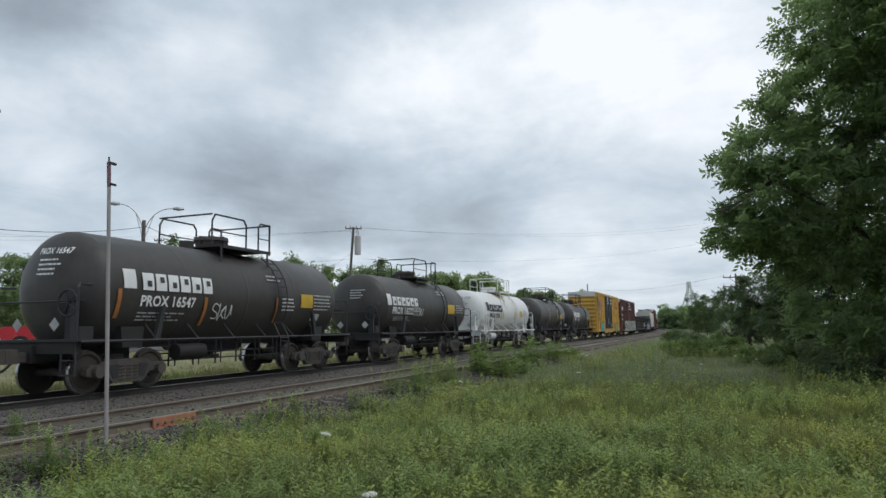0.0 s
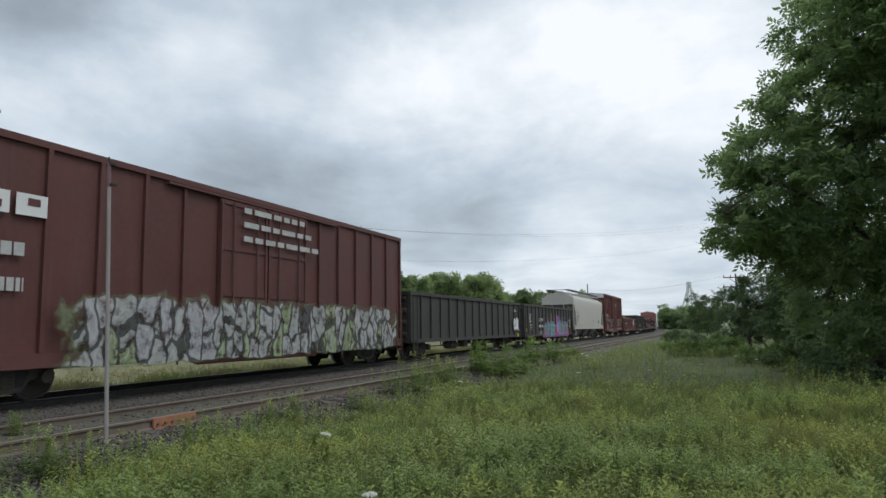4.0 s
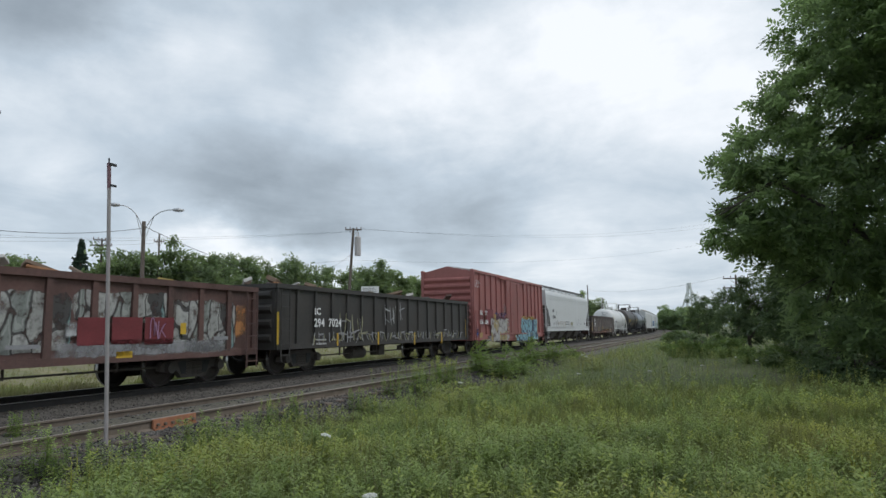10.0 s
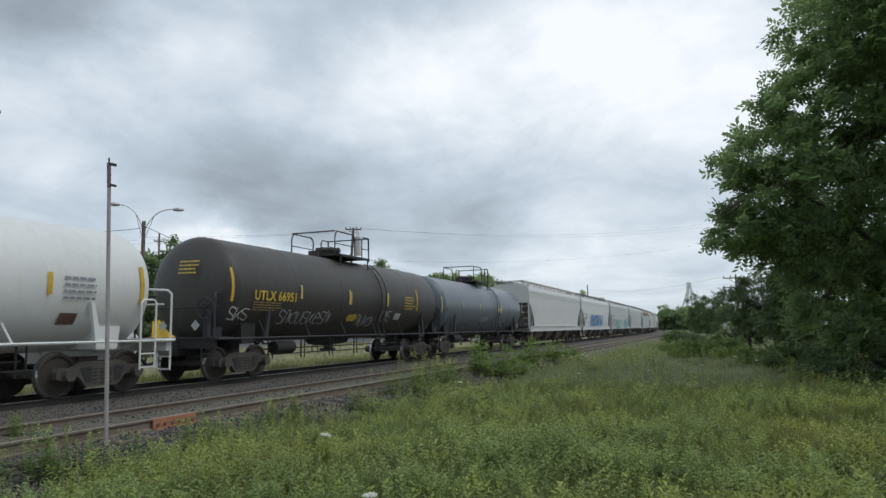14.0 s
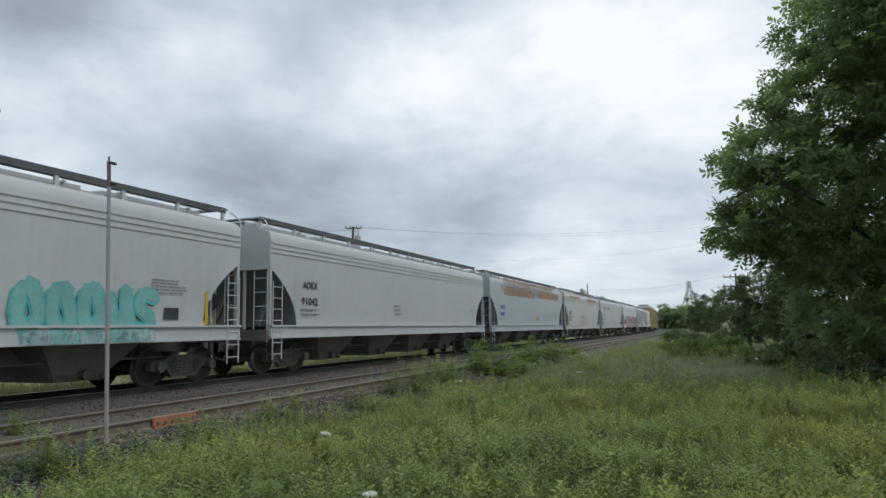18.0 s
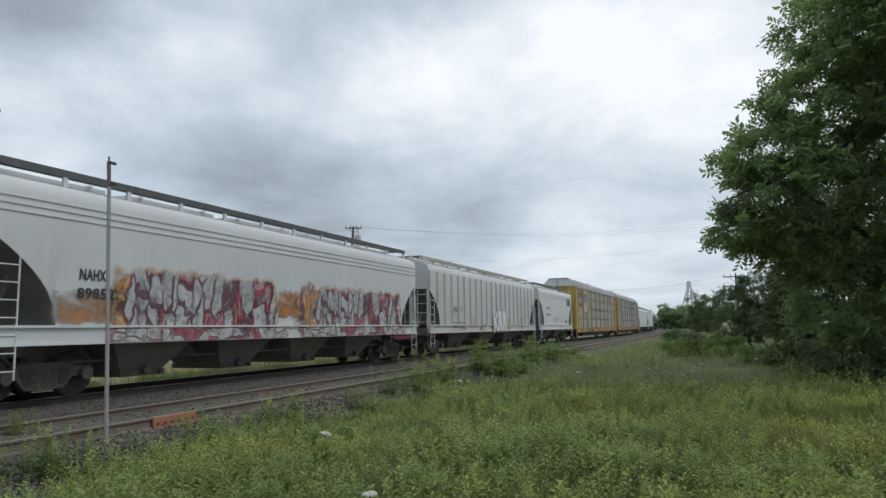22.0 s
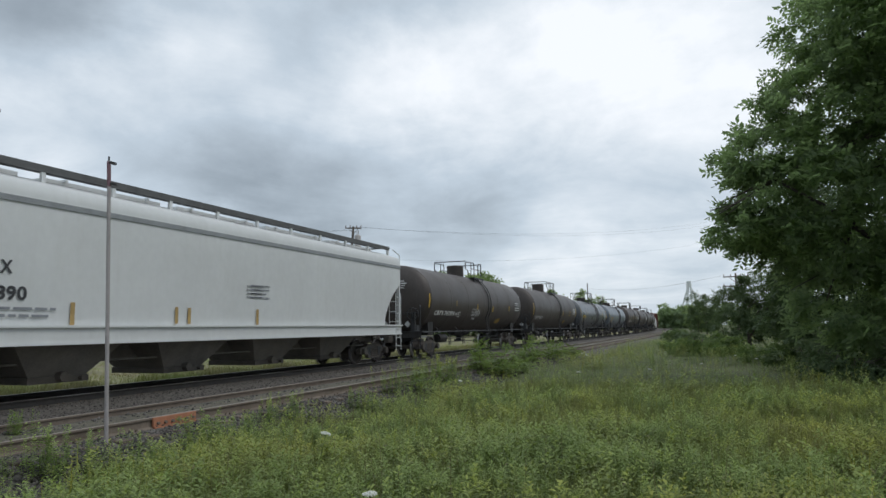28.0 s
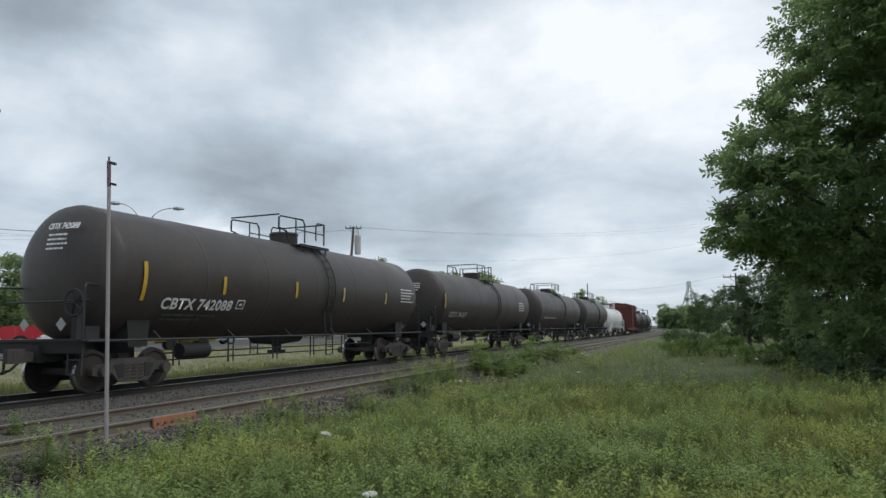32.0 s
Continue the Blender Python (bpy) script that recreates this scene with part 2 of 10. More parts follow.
HOP_BONE = material("bone_hopper_paint", (0.55, 0.52, 0.465), 0.5, vary=0.06, scale=0.5, streak=0.16, streak_col=(0.42, 0.36, 0.29), dirt=0.16, dirt_col=(0.42, 0.37, 0.3))
# end-slope and underside shade painted into the colour, along with grime
HOP_SLOPE_SHADE = material("shaded_grimy_slope_sheet", (0.2, 0.19, 0.175), 0.75, vary=0.25, scale=1.5, dirt=0.5, dirt_col=(0.12, 0.105, 0.09), streak=0.4, streak_col=(0.1, 0.09, 0.08))
HOP_SHADE = material("shaded_grimy_hopper_underside", (0.16, 0.147, 0.134), 0.75, vary=0.25, scale=2, dirt=0.4, dirt_col=(0.2, 0.17, 0.13))
RUST = material("orange_rust", (0.34, 0.17, 0.085), 0.85, vary=0.25, scale=3, streak=0.5, streak_col=(0.2, 0.1, 0.06), bump=0.2)
RUST_PALE = material("pale_rust_wash", (0.46, 0.37, 0.29), 0.8, vary=0.15, scale=2, streak=0.6, streak_col=(0.4, 0.42, 0.43))
BOX_YELLOW = material("yellow_boxcar_paint", (0.62, 0.37, 0.075), 0.55, vary=0.1, scale=0.7, streak=0.3, streak_col=(0.3, 0.19, 0.06), dirt=0.22, dirt_col=(0.36, 0.24, 0.09))
BOX_MAROON = material("maroon_boxcar_paint", (0.13, 0.05, 0.045), 0.6, vary=0.15, scale=0.7, streak=0.3, streak_col=(0.2, 0.11, 0.09), dirt=0.3, dirt_col=(0.12, 0.07, 0.06))
BOX_BROWN = material("oxide_brown_boxcar_paint", (0.13, 0.037, 0.028), 0.6, vary=0.14, scale=0.7, streak=0.3, streak_col=(0.1, 0.045, 0.035), dirt=0.25, dirt_col=(0.2, 0.1, 0.08))
BOX_RED = material("faded_red_boxcar_paint", (0.36, 0.14, 0.128), 0.6, vary=0.1, scale=0.6, streak=0.26, streak_col=(0.24, 0.1, 0.085), dirt=0.15, dirt_col=(0.28, 0.13, 0.11))
GON_BLACK = material("black_gondola_paint", (0.062, 0.058, 0.054), 0.65, vary=0.18, scale=0.8, streak=0.3, streak_col=(0.085, 0.075, 0.066), dirt=0.3, dirt_col=(0.075, 0.06, 0.05))
GON_BROWN = material("brown_gondola_paint", (0.185, 0.083, 0.07), 0.7, vary=0.22, scale=0.8, streak=0.55, streak_col=(0.24, 0.15, 0.125), dirt=0.5, dirt_col=(0.1, 0.055, 0.048))
GON_DULL = material("dull_brown_gondola_paint", (0.135, 0.075, 0.065), 0.7, vary=0.3, scale=1.0, streak=0.5, streak_col=(0.15, 0.1, 0.085), dirt=0.45, dirt_col=(0.085, 0.06, 0.055))
GON_RUST = material("rust_streaked_gondola_paint", (0.075, 0.062, 0.06), 0.75, vary=0.45, scale=1.6, streak=0.75, streak_col=(0.2, 0.14, 0.11), dirt=0.8, dirt_col=(0.15, 0.07, 0.05))
POST_GREY = material("grey_streaked_post_paint", (0.3, 0.275, 0.255), 0.7, vary=0.35, scale=2.5, streak=0.4, streak_col=(0.13, 0.1, 0.085))
RACK_YELLOW = material("yellow_autorack_paint", (0.55, 0.375, 0.085), 0.55, vary=0.08, scale=1, streak=0.2, streak_col=(0.4, 0.27, 0.08), dirt=0.15, dirt_col=(0.42, 0.29, 0.1))
RACK_BUFF = material("buff_autorack_paint", (0.5, 0.385, 0.17), 0.6, vary=0.08, scale=1, streak=0.25, streak_col=(0.45, 0.36, 0.22))
RACK_ORANGE = material("orange_flatcar_sill_paint", (0.29, 0.18, 0.065), 0.65, vary=0.2, scale=1, streak=0.3, streak_col=(0.24, 0.14, 0.06), dirt=0.3, dirt_col=(0.3, 0.18, 0.07))
RACK_STEEL = material("galvanised_rack_panel", (0.39, 0.37, 0.335), 0.7, 0.05, vary=0.22, scale=1.4, streak=0.5, streak_col=(0.15, 0.13, 0.11), dirt=0.5, dirt_col=(0.32, 0.3, 0.265), obj_random=0.16)
RACK_SEAM = material("dull_roof_seam", (0.47, 0.465, 0.46), 0.7, vary=0.3, scale=1.2)
RACK_ROOF = material("galvanised_rack_roof", (0.4, 0.395, 0.395), 0.6, 0.2, vary=0.12, scale=0.6, streak=0.6, streak_col=(0.68, 0.69, 0.69), dirt=0.4, dirt_col=(0.4, 0.37, 0.35))
DOOR_BLACK = material("black_door_paint", (0.035, 0.035, 0.037), 0.5, vary=0.15, scale=1)
SCRAP = material("scrap_metal_load", (0.2, 0.14, 0.1), 0.8, vary=0.3, scale=3, island=0.5)

# ---- mesh helpers ----


def box(bm, x, y, z, sx, sy, sz, rz=0.0, ry=0.0):
    """A block centred at x, y, z."""
    m = Matrix.Translation((x, y, z)) @ Euler((0, ry, rz)).to_matrix().to_4x4()
    v = [bm.verts.new(m @ Vector((a * sx / 2, b * sy / 2, c * sz / 2))) for a in (-1, 1) for b in (-1, 1) for c in (-1, 1)]
    for f in ((0, 1, 3, 2), (4, 6, 7, 5), (0, 4, 5, 1), (2, 3, 7, 6), (0, 2, 6, 4), (1, 5, 7, 3)):
        bm.faces.new([v[i] for i in f])


def rod(bm, a, b, r, seg=6, r2=None):
    """A round bar from a to b."""
    a, b = Vector(a), Vector(b)
    q = (b - a).to_track_quat("Z", "Y").to_matrix()
    rings = []
    for p, rad in ((a, r), (b, r if r2 is None else r2)):
        rings.append([bm.verts.new(p + q @ Vector((rad * math.cos(2 * math.pi * i / seg), rad * math.sin(2 * math.pi * i / seg), 0))) for i in range(seg)])
    for i in range(seg):
        bm.faces.new((rings[0][i], rings[0][(i + 1) % seg], rings[1][(i + 1) % seg], rings[1][i]))
    bm.faces.new(rings[0][::-1])
    bm.faces.new(rings[1])


def path(bm, pts, r, seg=5):
    """One bent round bar through the points."""
    pts = [Vector(p) for p in pts]
    rings, side = [], None
    for i, p in enumerate(pts):
        a = (p - pts[i - 1]).normalized() if i else (pts[1] - p).normalized()
        b = (pts[i + 1] - p).normalized() if i + 1 < len(pts) else a
        d = (a + b).normalized()
        if side is None:
            side = d.orthogonal().normalized()
        side = (side - d * side.dot(d)).normalized()
        up, wide = d.cross(side), r / max(0.5, d.dot(a))
        rings.append([bm.verts.new(p + wide * (side * math.cos(2 * math.pi * k / seg) + up * math.sin(2 * math.pi * k / seg))) for k in range(seg)])
    for a, b in zip(rings, rings[1:]):
        for k in range(seg):
            bm.faces.new((a[k], a[(k + 1) % seg], b[(k + 1) % seg], b[k]))
    bm.faces.new(rings[0][::-1])
    bm.faces.new(rings[-1])


def prism(bm, poly, y0, y1):
    """A polygon in x and z, drawn out across y."""
    a = [bm.verts.new((x, y0, z)) for x, z in poly]
    b = [bm.verts.new((x, y1, z)) for x, z in poly]
    n = len(poly)
    for i in range(n):
        bm.faces.new((a[i], a[(i + 1) % n], b[(i + 1) % n], b[i]))
    bm.faces.new(a[::-1])
    bm.faces.new(b)


def lathe_x(bm, prof, seg=36, zc=0.0, yc=0.0):
    """Rings of (x, radius) round an axis along x."""
    rings = []
    for x, r in prof:
        if r < 1e-4:
            rings.append([bm.verts.new((x, yc, zc))])
        else:
            rings.append([bm.verts.new((x, yc + r * math.sin(2 * math.pi * i / seg), zc + r * math.cos(2 * math.pi * i / seg))) for i in range(seg)])
    for a, b in zip(rings, rings[1:]):
        for i in range(seg):
            j = (i + 1) % seg
            if len(a) == 1 and len(b) == 1:
                continue
            if len(a) == 1:
                bm.faces.new((a[0], b[j], b[i]))
            elif len(b) == 1:
                bm.faces.new((a[i], a[j], b[0]))
            else:
                bm.faces.new((a[i], a[j], b[j], b[i]))


def finish(bm, name, mat, smooth=False):
    bmesh.ops.recalc_face_normals(bm, faces=bm.faces)
    me = bpy.data.meshes.new(name)
    bm.to_mesh(me)
    bm.free()
    me.materials.append(mat)
    if smooth:
        me.polygons.foreach_set("use_smooth", [True] * len(me.polygons))
        me.set_sharp_from_angle(angle=radians(32))
    return me


def part(name, bm, mat, parent, label="", m=None, smooth=False):
    """Links a bmesh, or a mesh made before, as one part under a thing or a part."""
    me = finish(bm, name, mat, smooth) if isinstance(bm, bmesh.types.BMesh) else bm
    ob = new(name, me)
    ob.parent = parent
    if m is not None:
        ob.matrix_basis = m
    if label:
        ob["label"] = label
    return ob


def thing(name, m, label, category, group="", kind=""):
    ob = new(name)
    ob.empty_display_size = 0.3
    ob.matrix_basis = m
    return tagged(ob, label, category, group, kind)


def mesh_from(name, verts, faces, mat, smooth=False):
    me = bpy.data.meshes.new(name)
    me.from_pydata(verts, [], faces)
    me.materials.append(mat)
    if smooth:
        me.polygons.foreach_set("use_smooth", [True] * len(me.polygons))
    return me


def boxes(items):
    bm = bmesh.new()
    for it in items:
        box(bm, *it)
    return bm


TEXTS = {}


def letters(body, size, mat, bold=0.0, space=1.0, slant=0.0, squash=1.0):
    """Flat letters in x and z, facing -y, the built-in font."""
    key = (body, size, mat.name, bold, space, slant, squash)
    if key not in TEXTS:
        c = bpy.data.curves.new("letters", "FONT")
        c.body, c.size, c.offset, c.space_character, c.shear, c.resolution_u = body, size, bold, space, slant, 3
        o = bpy.data.objects.new("letters", c)
        me = bpy.data.meshes.new_from_object(o)
        bpy.data.objects.remove(o)
        me.transform(Matrix(((squash, 0, 0, 0), (0, 0, -1, 0), (0, 1, 0, 0), (0, 0, 0, 1))))
        me.materials.clear()
        me.materials.append(mat)
        TEXTS[key] = me
    return TEXTS[key]


def fitted(body, w, h, mat, bold=0.02, slant=0.0):
    """Letters stretched to a width and height, centred."""
    me = letters(body, 1.0, mat, bold, 1.06, slant).copy()
    co = np.empty(len(me.vertices) * 3, dtype=np.float32)
    me.vertices.foreach_get("co", co)
    co = co.reshape(-1, 3)
    lo, hi = co.min(0), co.max(0)
    co[:, 0] = (co[:, 0] - (lo[0] + hi[0]) / 2) * w / max(1e-6, hi[0] - lo[0])
    co[:, 2] = (co[:, 2] - (lo[2] + hi[2]) / 2) * h / max(1e-6, hi[2] - lo[2])
    me.vertices.foreach_set("co", co.ravel())
    return me


def wrapped(me, radius, zc, x0, z0):
    """A flat mesh bent round a barrel: x0 along it, z0 the height at which it sits."""
    me = me.copy()
    base = math.asin(max(-1, min(1, (z0 - zc) / radius)))
    for v in me.vertices:
        a = base + v.co.z / radius
        v.co = Vector((x0 + v.co.x, -radius * math.cos(a), zc + radius * math.sin(a)))
    return me


def plate_mesh(w, h, mat, nx=1, nz=5):
    vs = [((i / nx - 0.5) * w, 0.0, (k / nz - 0.5) * h) for k in range(nz + 1) for i in range(nx + 1)]
    fs = [(k * (nx + 1) + i, k * (nx + 1) + i + 1, (k + 1) * (nx + 1) + i + 1, (k + 1) * (nx + 1) + i) for k in range(nz) for i in range(nx)]
    return mesh_from("plate", vs, fs, mat)


def bars_mesh(w, h, rows, mat, seed=1):
    """Lines of small print as plain bars."""
    rnd = random.Random(seed)
    vs, fs = [], []
    step = h / rows
    for k in range(rows):
        x = -w / 2
        end = w / 2 * rnd.uniform(0.45, 1.0)
        z = h / 2 - (k + 0.5) * step
        while x < end:
            l = min(rnd.uniform(0.06, 0.2) * w, end - x)
            if l > 0.02:
                n = len(vs)
                vs += [(x, 0, z - step * 0.19), (x + l, 0, z - step * 0.19), (x + l, 0, z + step * 0.19), (x, 0, z + step * 0.19)]
                fs.append((n, n + 1, n + 2, n + 3))
            x += l + 0.03 * w
    return mesh_from("print_lines", vs, fs, mat)


# ---- railway trucks, couplers ----
def truck_meshes():
    d = {}
    bm = bmesh.new()
    box(bm, 0, 0, 0.62, 0.42, 2.1, 0.22)
    box(bm, 0, 0, 0.76, 0.5, 0.5, 0.12)
    box(bm, 0, 0.62, 0.78, 0.3, 0.24, 0.1)
    box(bm, 0, -0.62, 0.78, 0.3, 0.24, 0.1)
    d["bolster"] = finish(bm, "bolster", STEEL_DARK)
    bm = bmesh.new()
    prof = [(-1.14, 0.54), (-1.04, 0.62), (-0.72, 0.62), (-0.5, 0.73), (0.5, 0.73), (0.72, 0.62), (1.04, 0.62), (1.14, 0.54), (1.14, 0.4), (0.98, 0.36), (0.86, 0.44),
            (0.62, 0.42), (0.42, 0.2), (-0.42, 0.2), (-0.62, 0.42), (-0.86, 0.44), (-0.98, 0.36), (-1.14, 0.4)]
    ring = []
    for y in (-0.075, 0.075):
        ring.append([bm.verts.new((x, y, z)) for x, z in prof])
    hole = [(-0.52, 0.6), (-0.34, 0.6), (-0.34, 0.32), (-0.4, 0.32)], [(0.52, 0.6), (0.4, 0.32), (0.34, 0.32), (0.34, 0.6)]
    n = len(prof)
    for i in range(n):
        bm.faces.new((ring[0][i], ring[0][(i + 1) % n], ring[1][(i + 1) % n], ring[1][i]))
    bm.faces.new(ring[0][::-1])
    bm.faces.new(ring[1])
    bmesh.ops.triangulate(bm, faces=[f for f in bm.faces if len(f.verts) > 4])
    for sx in (-0.89, 0.89):
        rod(bm, (sx, -0.2, 0.47), (sx, 0.05, 0.47), 0.13, 10)
    d["side_frame"] = finish(bm, "side_frame", STEEL_DARK)
    # solid black block on the frame, painting the dark of an uncut opening
    bm = bmesh.new()
    prism(bm, [(0.3, 0.62), (0.58, 0.6), (0.44, 0.3), (0.3, 0.3)], -0.09, 0.09)
    d["opening"] = finish(bm, "frame_opening", BLACK_IRON)
    bm = bmesh.new()
    path(bm, [(0.07 * math.cos(k * 1.2566), 0.07 * math.sin(k * 1.2566), 0.24 + 0.36 * k / 25) for k in range(26)], 0.018, 4)
    d["spring"] = finish(bm, "spring", STEEL_DARK)
    bm = bmesh.new()
    prof = [(-0.07, 0.0), (-0.07, 0.14), (-0.03, 0.16), (-0.015, 0.36), (-0.055, 0.40), (-0.055, 0.455), (0.045, 0.462), (0.06, 0.49), (0.075, 0.49), (0.075, 0.40), (0.02, 0.36), (0.03, 0.16), (0.07, 0.13), (0.07, 0.0)]
    lathe_x(bm, prof, 28)
    bmesh.ops.rotate(bm, verts=bm.verts, matrix=Matrix.Rotation(radians(90), 3, "Z"))
    d["wheel"] = finish(bm, "wheel", WHEEL_MAT, True)
    bm = bmesh.new()
    lathe_x(bm, [(-0.056, 0.4565), (-0.05, 0.4592), (0.043, 0.4655), (0.046, 0.464)], 28)
    bmesh.ops.rotate(bm, verts=bm.verts, matrix=Matrix.Rotation(radians(90), 3, "Z"))
    d["tread"] = finish(bm, "tread", TREAD_MAT, True)
    bm = bmesh.new()
    rod(bm, (0, -0.95, 0), (0, 0.95, 0), 0.085, 10)
    d["axle"] = finish(bm, "axle", STEEL_DARK, True)
    bm = bmesh.new()
    box(bm, 0.25, 0, -0.02, 0.5, 0.16, 0.2)
    box(bm, 0.58, 0.0, 0, 0.26, 0.3, 0.3)
    box(bm, 0.74, 0.09, 0, 0.16, 0.1, 0.28)
    d["coupler"] = finish(bm, "coupler", STEEL_DARK)
    bm = bmesh.new()
    path(bm, [(0.1, -0.3, -0.02), (0.4, -0.33, -0.3), (0.75, -0.3, -0.38), (0.95, -0.25, -0.22)], 0.03)
    d["hose"] = finish(bm, "air_hose", BLACK_IRON)
    return d


TRUCK = truck_meshes()


def add_truck(car, x):
    t = part("truck", TRUCK["bolster"], None, car, "grimy cast steel truck", pose(x, 0, 0))
    for sy in (-1, 1):
        part("side_frame", TRUCK["side_frame"], None, t, "", pose(0, 1.0 * sy, 0, 0, 0, 0 if sy < 0 else 180))
        for sx in (-1, 1):
            part("frame_opening", TRUCK["opening"], None, t, "", pose(0, 1.0 * sy, 0, 0, 0, 0 if sx > 0 else 180))
        for sx in (-0.2, 0.0, 0.2):
            part("spring", TRUCK["spring"], None, t, "", pose(sx, 1.04 * sy, 0))
    for sx in (-0.89, 0.89):
        part("axle", TRUCK["axle"], None, t, "", pose(sx, 0, 0.462))
        for sy in (-1, 1):
            part("wheel", TRUCK["wheel"], None, t, "dusty steel wheel", pose(sx, 0.75 * sy, 0.462, 0, 0, 0 if sy < 0 else 180))
            part("tread", TRUCK["tread"], None, t, "polished steel tread", pose(sx, 0.75 * sy, 0.462, 0, 0, 0 if sy < 0 else 180))
    return t


def add_couplers(car, half):
    for sx in (-1, 1):
        c = part("coupler", TRUCK["coupler"], None, car, "", pose(sx * half, 0, 0.85, 0, 0, 0 if sx > 0 else 180))
        part("air_hose", TRUCK["hose"], None, c)


def ladder(bm, x, y, z0, z1, w=0.42, across=False, n=None, r=0.018):
    n = n or max(2, round((z1 - z0) / 0.36))
    def at(k, z):
        return (x, y + k, z) if across else (x + k, y, z)
    for k in (-w / 2, w / 2):
        rod(bm, at(k, z0), at(k, z1), r * 1.3, 5)
    for i in range(n):
        z = z0 + (i + 0.5) * (z1 - z0) / n
        rod(bm, at(-w / 2, z), at(w / 2, z), r, 5)


def sign(car, me, x, y, z, name="lettering", label=""):
    return part(name, me, None, car, label, pose(x, y, z))


TRAIN = []
SHAPES = []


def new_car(name, xc, label, category):
    """A car stands at its place in the train, measured along it."""
    car = thing(name, pose(*bend(xc + RUN_0, TRACK_Y)[:2], 0), label, category, "cars of the freight train")
    TRAIN.append((car, xc))
    return car


def run(t):
    """How far the train has come by t seconds."""
    u = (t - 16) / 16
    return 16 * (22.951 * u + 0.0055 * u ** 2 + 0.1222 * u ** 3 + 0.2292 * u ** 4)


RUN_0 = -run(0.0)


# ---- tank cars ----
def tank_car(xl, xr, top, paint, label, rad=1.5, dome="tall", trim=None, marks=(), stripes=(), panels=(), stripe_mat=None, band=None, walk_mat=None, rail_z=None, hood=False, lid=0.0):
    """A tank car whose barrel shows from xl to xr along the train."""
    trim = trim or BLACK_IRON
    xc, half = (xl + xr) / 2, (xr - xl) / 2
    car = new_car("tank_car", xc, label, "tank car")
    zc = top - rad
    hb, he = half - 0.15, half + 0.42
    prof = [(-he, 0.0)]
    for k in range(1, 7):
        a = k / 6 * math.pi / 2
        prof.append((-hb - (he - hb) * math.cos(a), rad * math.sin(a)))
    nc = max(4, round(hb * 2 / 2.6))
    for k in range(nc + 1):
        x = -hb + 2 * hb * k / nc
        if k in (0, nc):
            prof.append((x, rad))
        else:
            prof += [(x - 0.075, rad), (x - 0.03, rad), (x - 0.012, rad + 0.006), (x + 0.012, rad + 0.006), (x + 0.03, rad), (x + 0.075, rad)]
    for k in range(5, 0, -1):
        a = k / 6 * math.pi / 2
        prof.append((hb + (he - hb) * math.cos(a), rad * math.sin(a)))
    prof.append((he, 0.0))
    bm = bmesh.new()
    lathe_x(bm, prof, 44, zc)
    barrel = part("barrel", bm, paint, car, smooth=True)
    if band:
        bm = bmesh.new()
        w = band[1] / 2
        lathe_x(bm, [(band[0] - w, rad + 0.004), (band[0] - w * 0.96, rad + 0.012), (band[0] + w * 0.96, rad + 0.012), (band[0] + w, rad + 0.004)], 44, zc)
        part("stain_band", bm, STAIN_DARK, car, "dark spill stain round the barrel", smooth=True)
    # frame
    tc = half - 0.95
    frame_mat = material("black_underframe", (0.033, 0.031, 0.03), 0.7, vary=0.2) if trim is BLACK_IRON else trim
    for sx in (-1, 1):
        bm = bmesh.new()
        box(bm, sx * (he - 0.9), 0, 0.88, 2.6, 0.42, 0.36)
        prism(bm, [(sx * (tc - 0.28), 0.98), (sx * (tc + 0.28), 0.98), (sx * (tc + 0.34), zc - rad * 0.62), (sx * (tc - 0.34), zc - rad * 0.62)], -1.15, 1.15)
        box(bm, sx * (he + 0.25), 0, 1.02, 0.16, 2.7, 0.26)
        box(bm, sx * (he - 0.35), 0, 1.0, 1.1, 0.7, 0.16)
        part("stub_sill", bm, frame_mat, car)
    for sx in (-1, 1):
        bm = bmesh.new()
        box(bm, sx * (he + 0.02), 0, 1.165, 0.7, 2.9, 0.05)
        part("end_platform", bm, trim, car)
        bm = bmesh.new()
        for sy in (-1, 1):
            path(bm, [(sx * (he + 0.3), sy * 1.36, 1.1), (sx * (he + 0.3), sy * 1.36, 2.25), (sx * (he + 0.22), sy * 1.3, 2.34), (sx * (he - 0.2), sy * 1.15, 2.34)], 0.026)
            path(bm, [(sx * (he + 0.3), sy * 1.36, 1.1), (sx * (he + 0.3), sy * 1.36, 0.45), (sx * (he + 0.3), sy * 0.95, 0.45), (sx * (he + 0.3), sy * 0.95, 1.0)], 0.024)
            rod(bm, (sx * (he + 0.3), sy * 1.36, 0.75), (sx * (he + 0.3), sy * 0.95, 0.75), 0.02, 5)
        path(bm, [(sx * (he + 0.1), -1.3, 2.0), (sx * (he + 0.14), 0, 2.0), (sx * (he + 0.1), 1.3, 2.0)], 0.022)
        part("end_handrail", bm, trim, car)
        for sy in (-1, 1) if dome != "low" else ():
            bm = bmesh.new()
            prism(bm, [(sx * (hb - 1.35), 1.12), (sx * (hb - 1.18), 1.12), (sx * (hb - 1.42), zc - 0.35), (sx * (hb - 1.5), zc - 0.35)], sy * 1.34, sy * 1.44)
            part("body_strap", bm, trim, car)
    for sy in (-1, 1):
        bm = bmesh.new()
        zr = rail_z or 1.14
        rod(bm, (-he - 0.3, sy * 1.47, zr), (he + 0.3, sy * 1.47, zr), 0.032, 6)
        k = 5
        for i in range(k + 1):
            x = -hb + 1.2 + (2 * hb - 2.4) * i / k
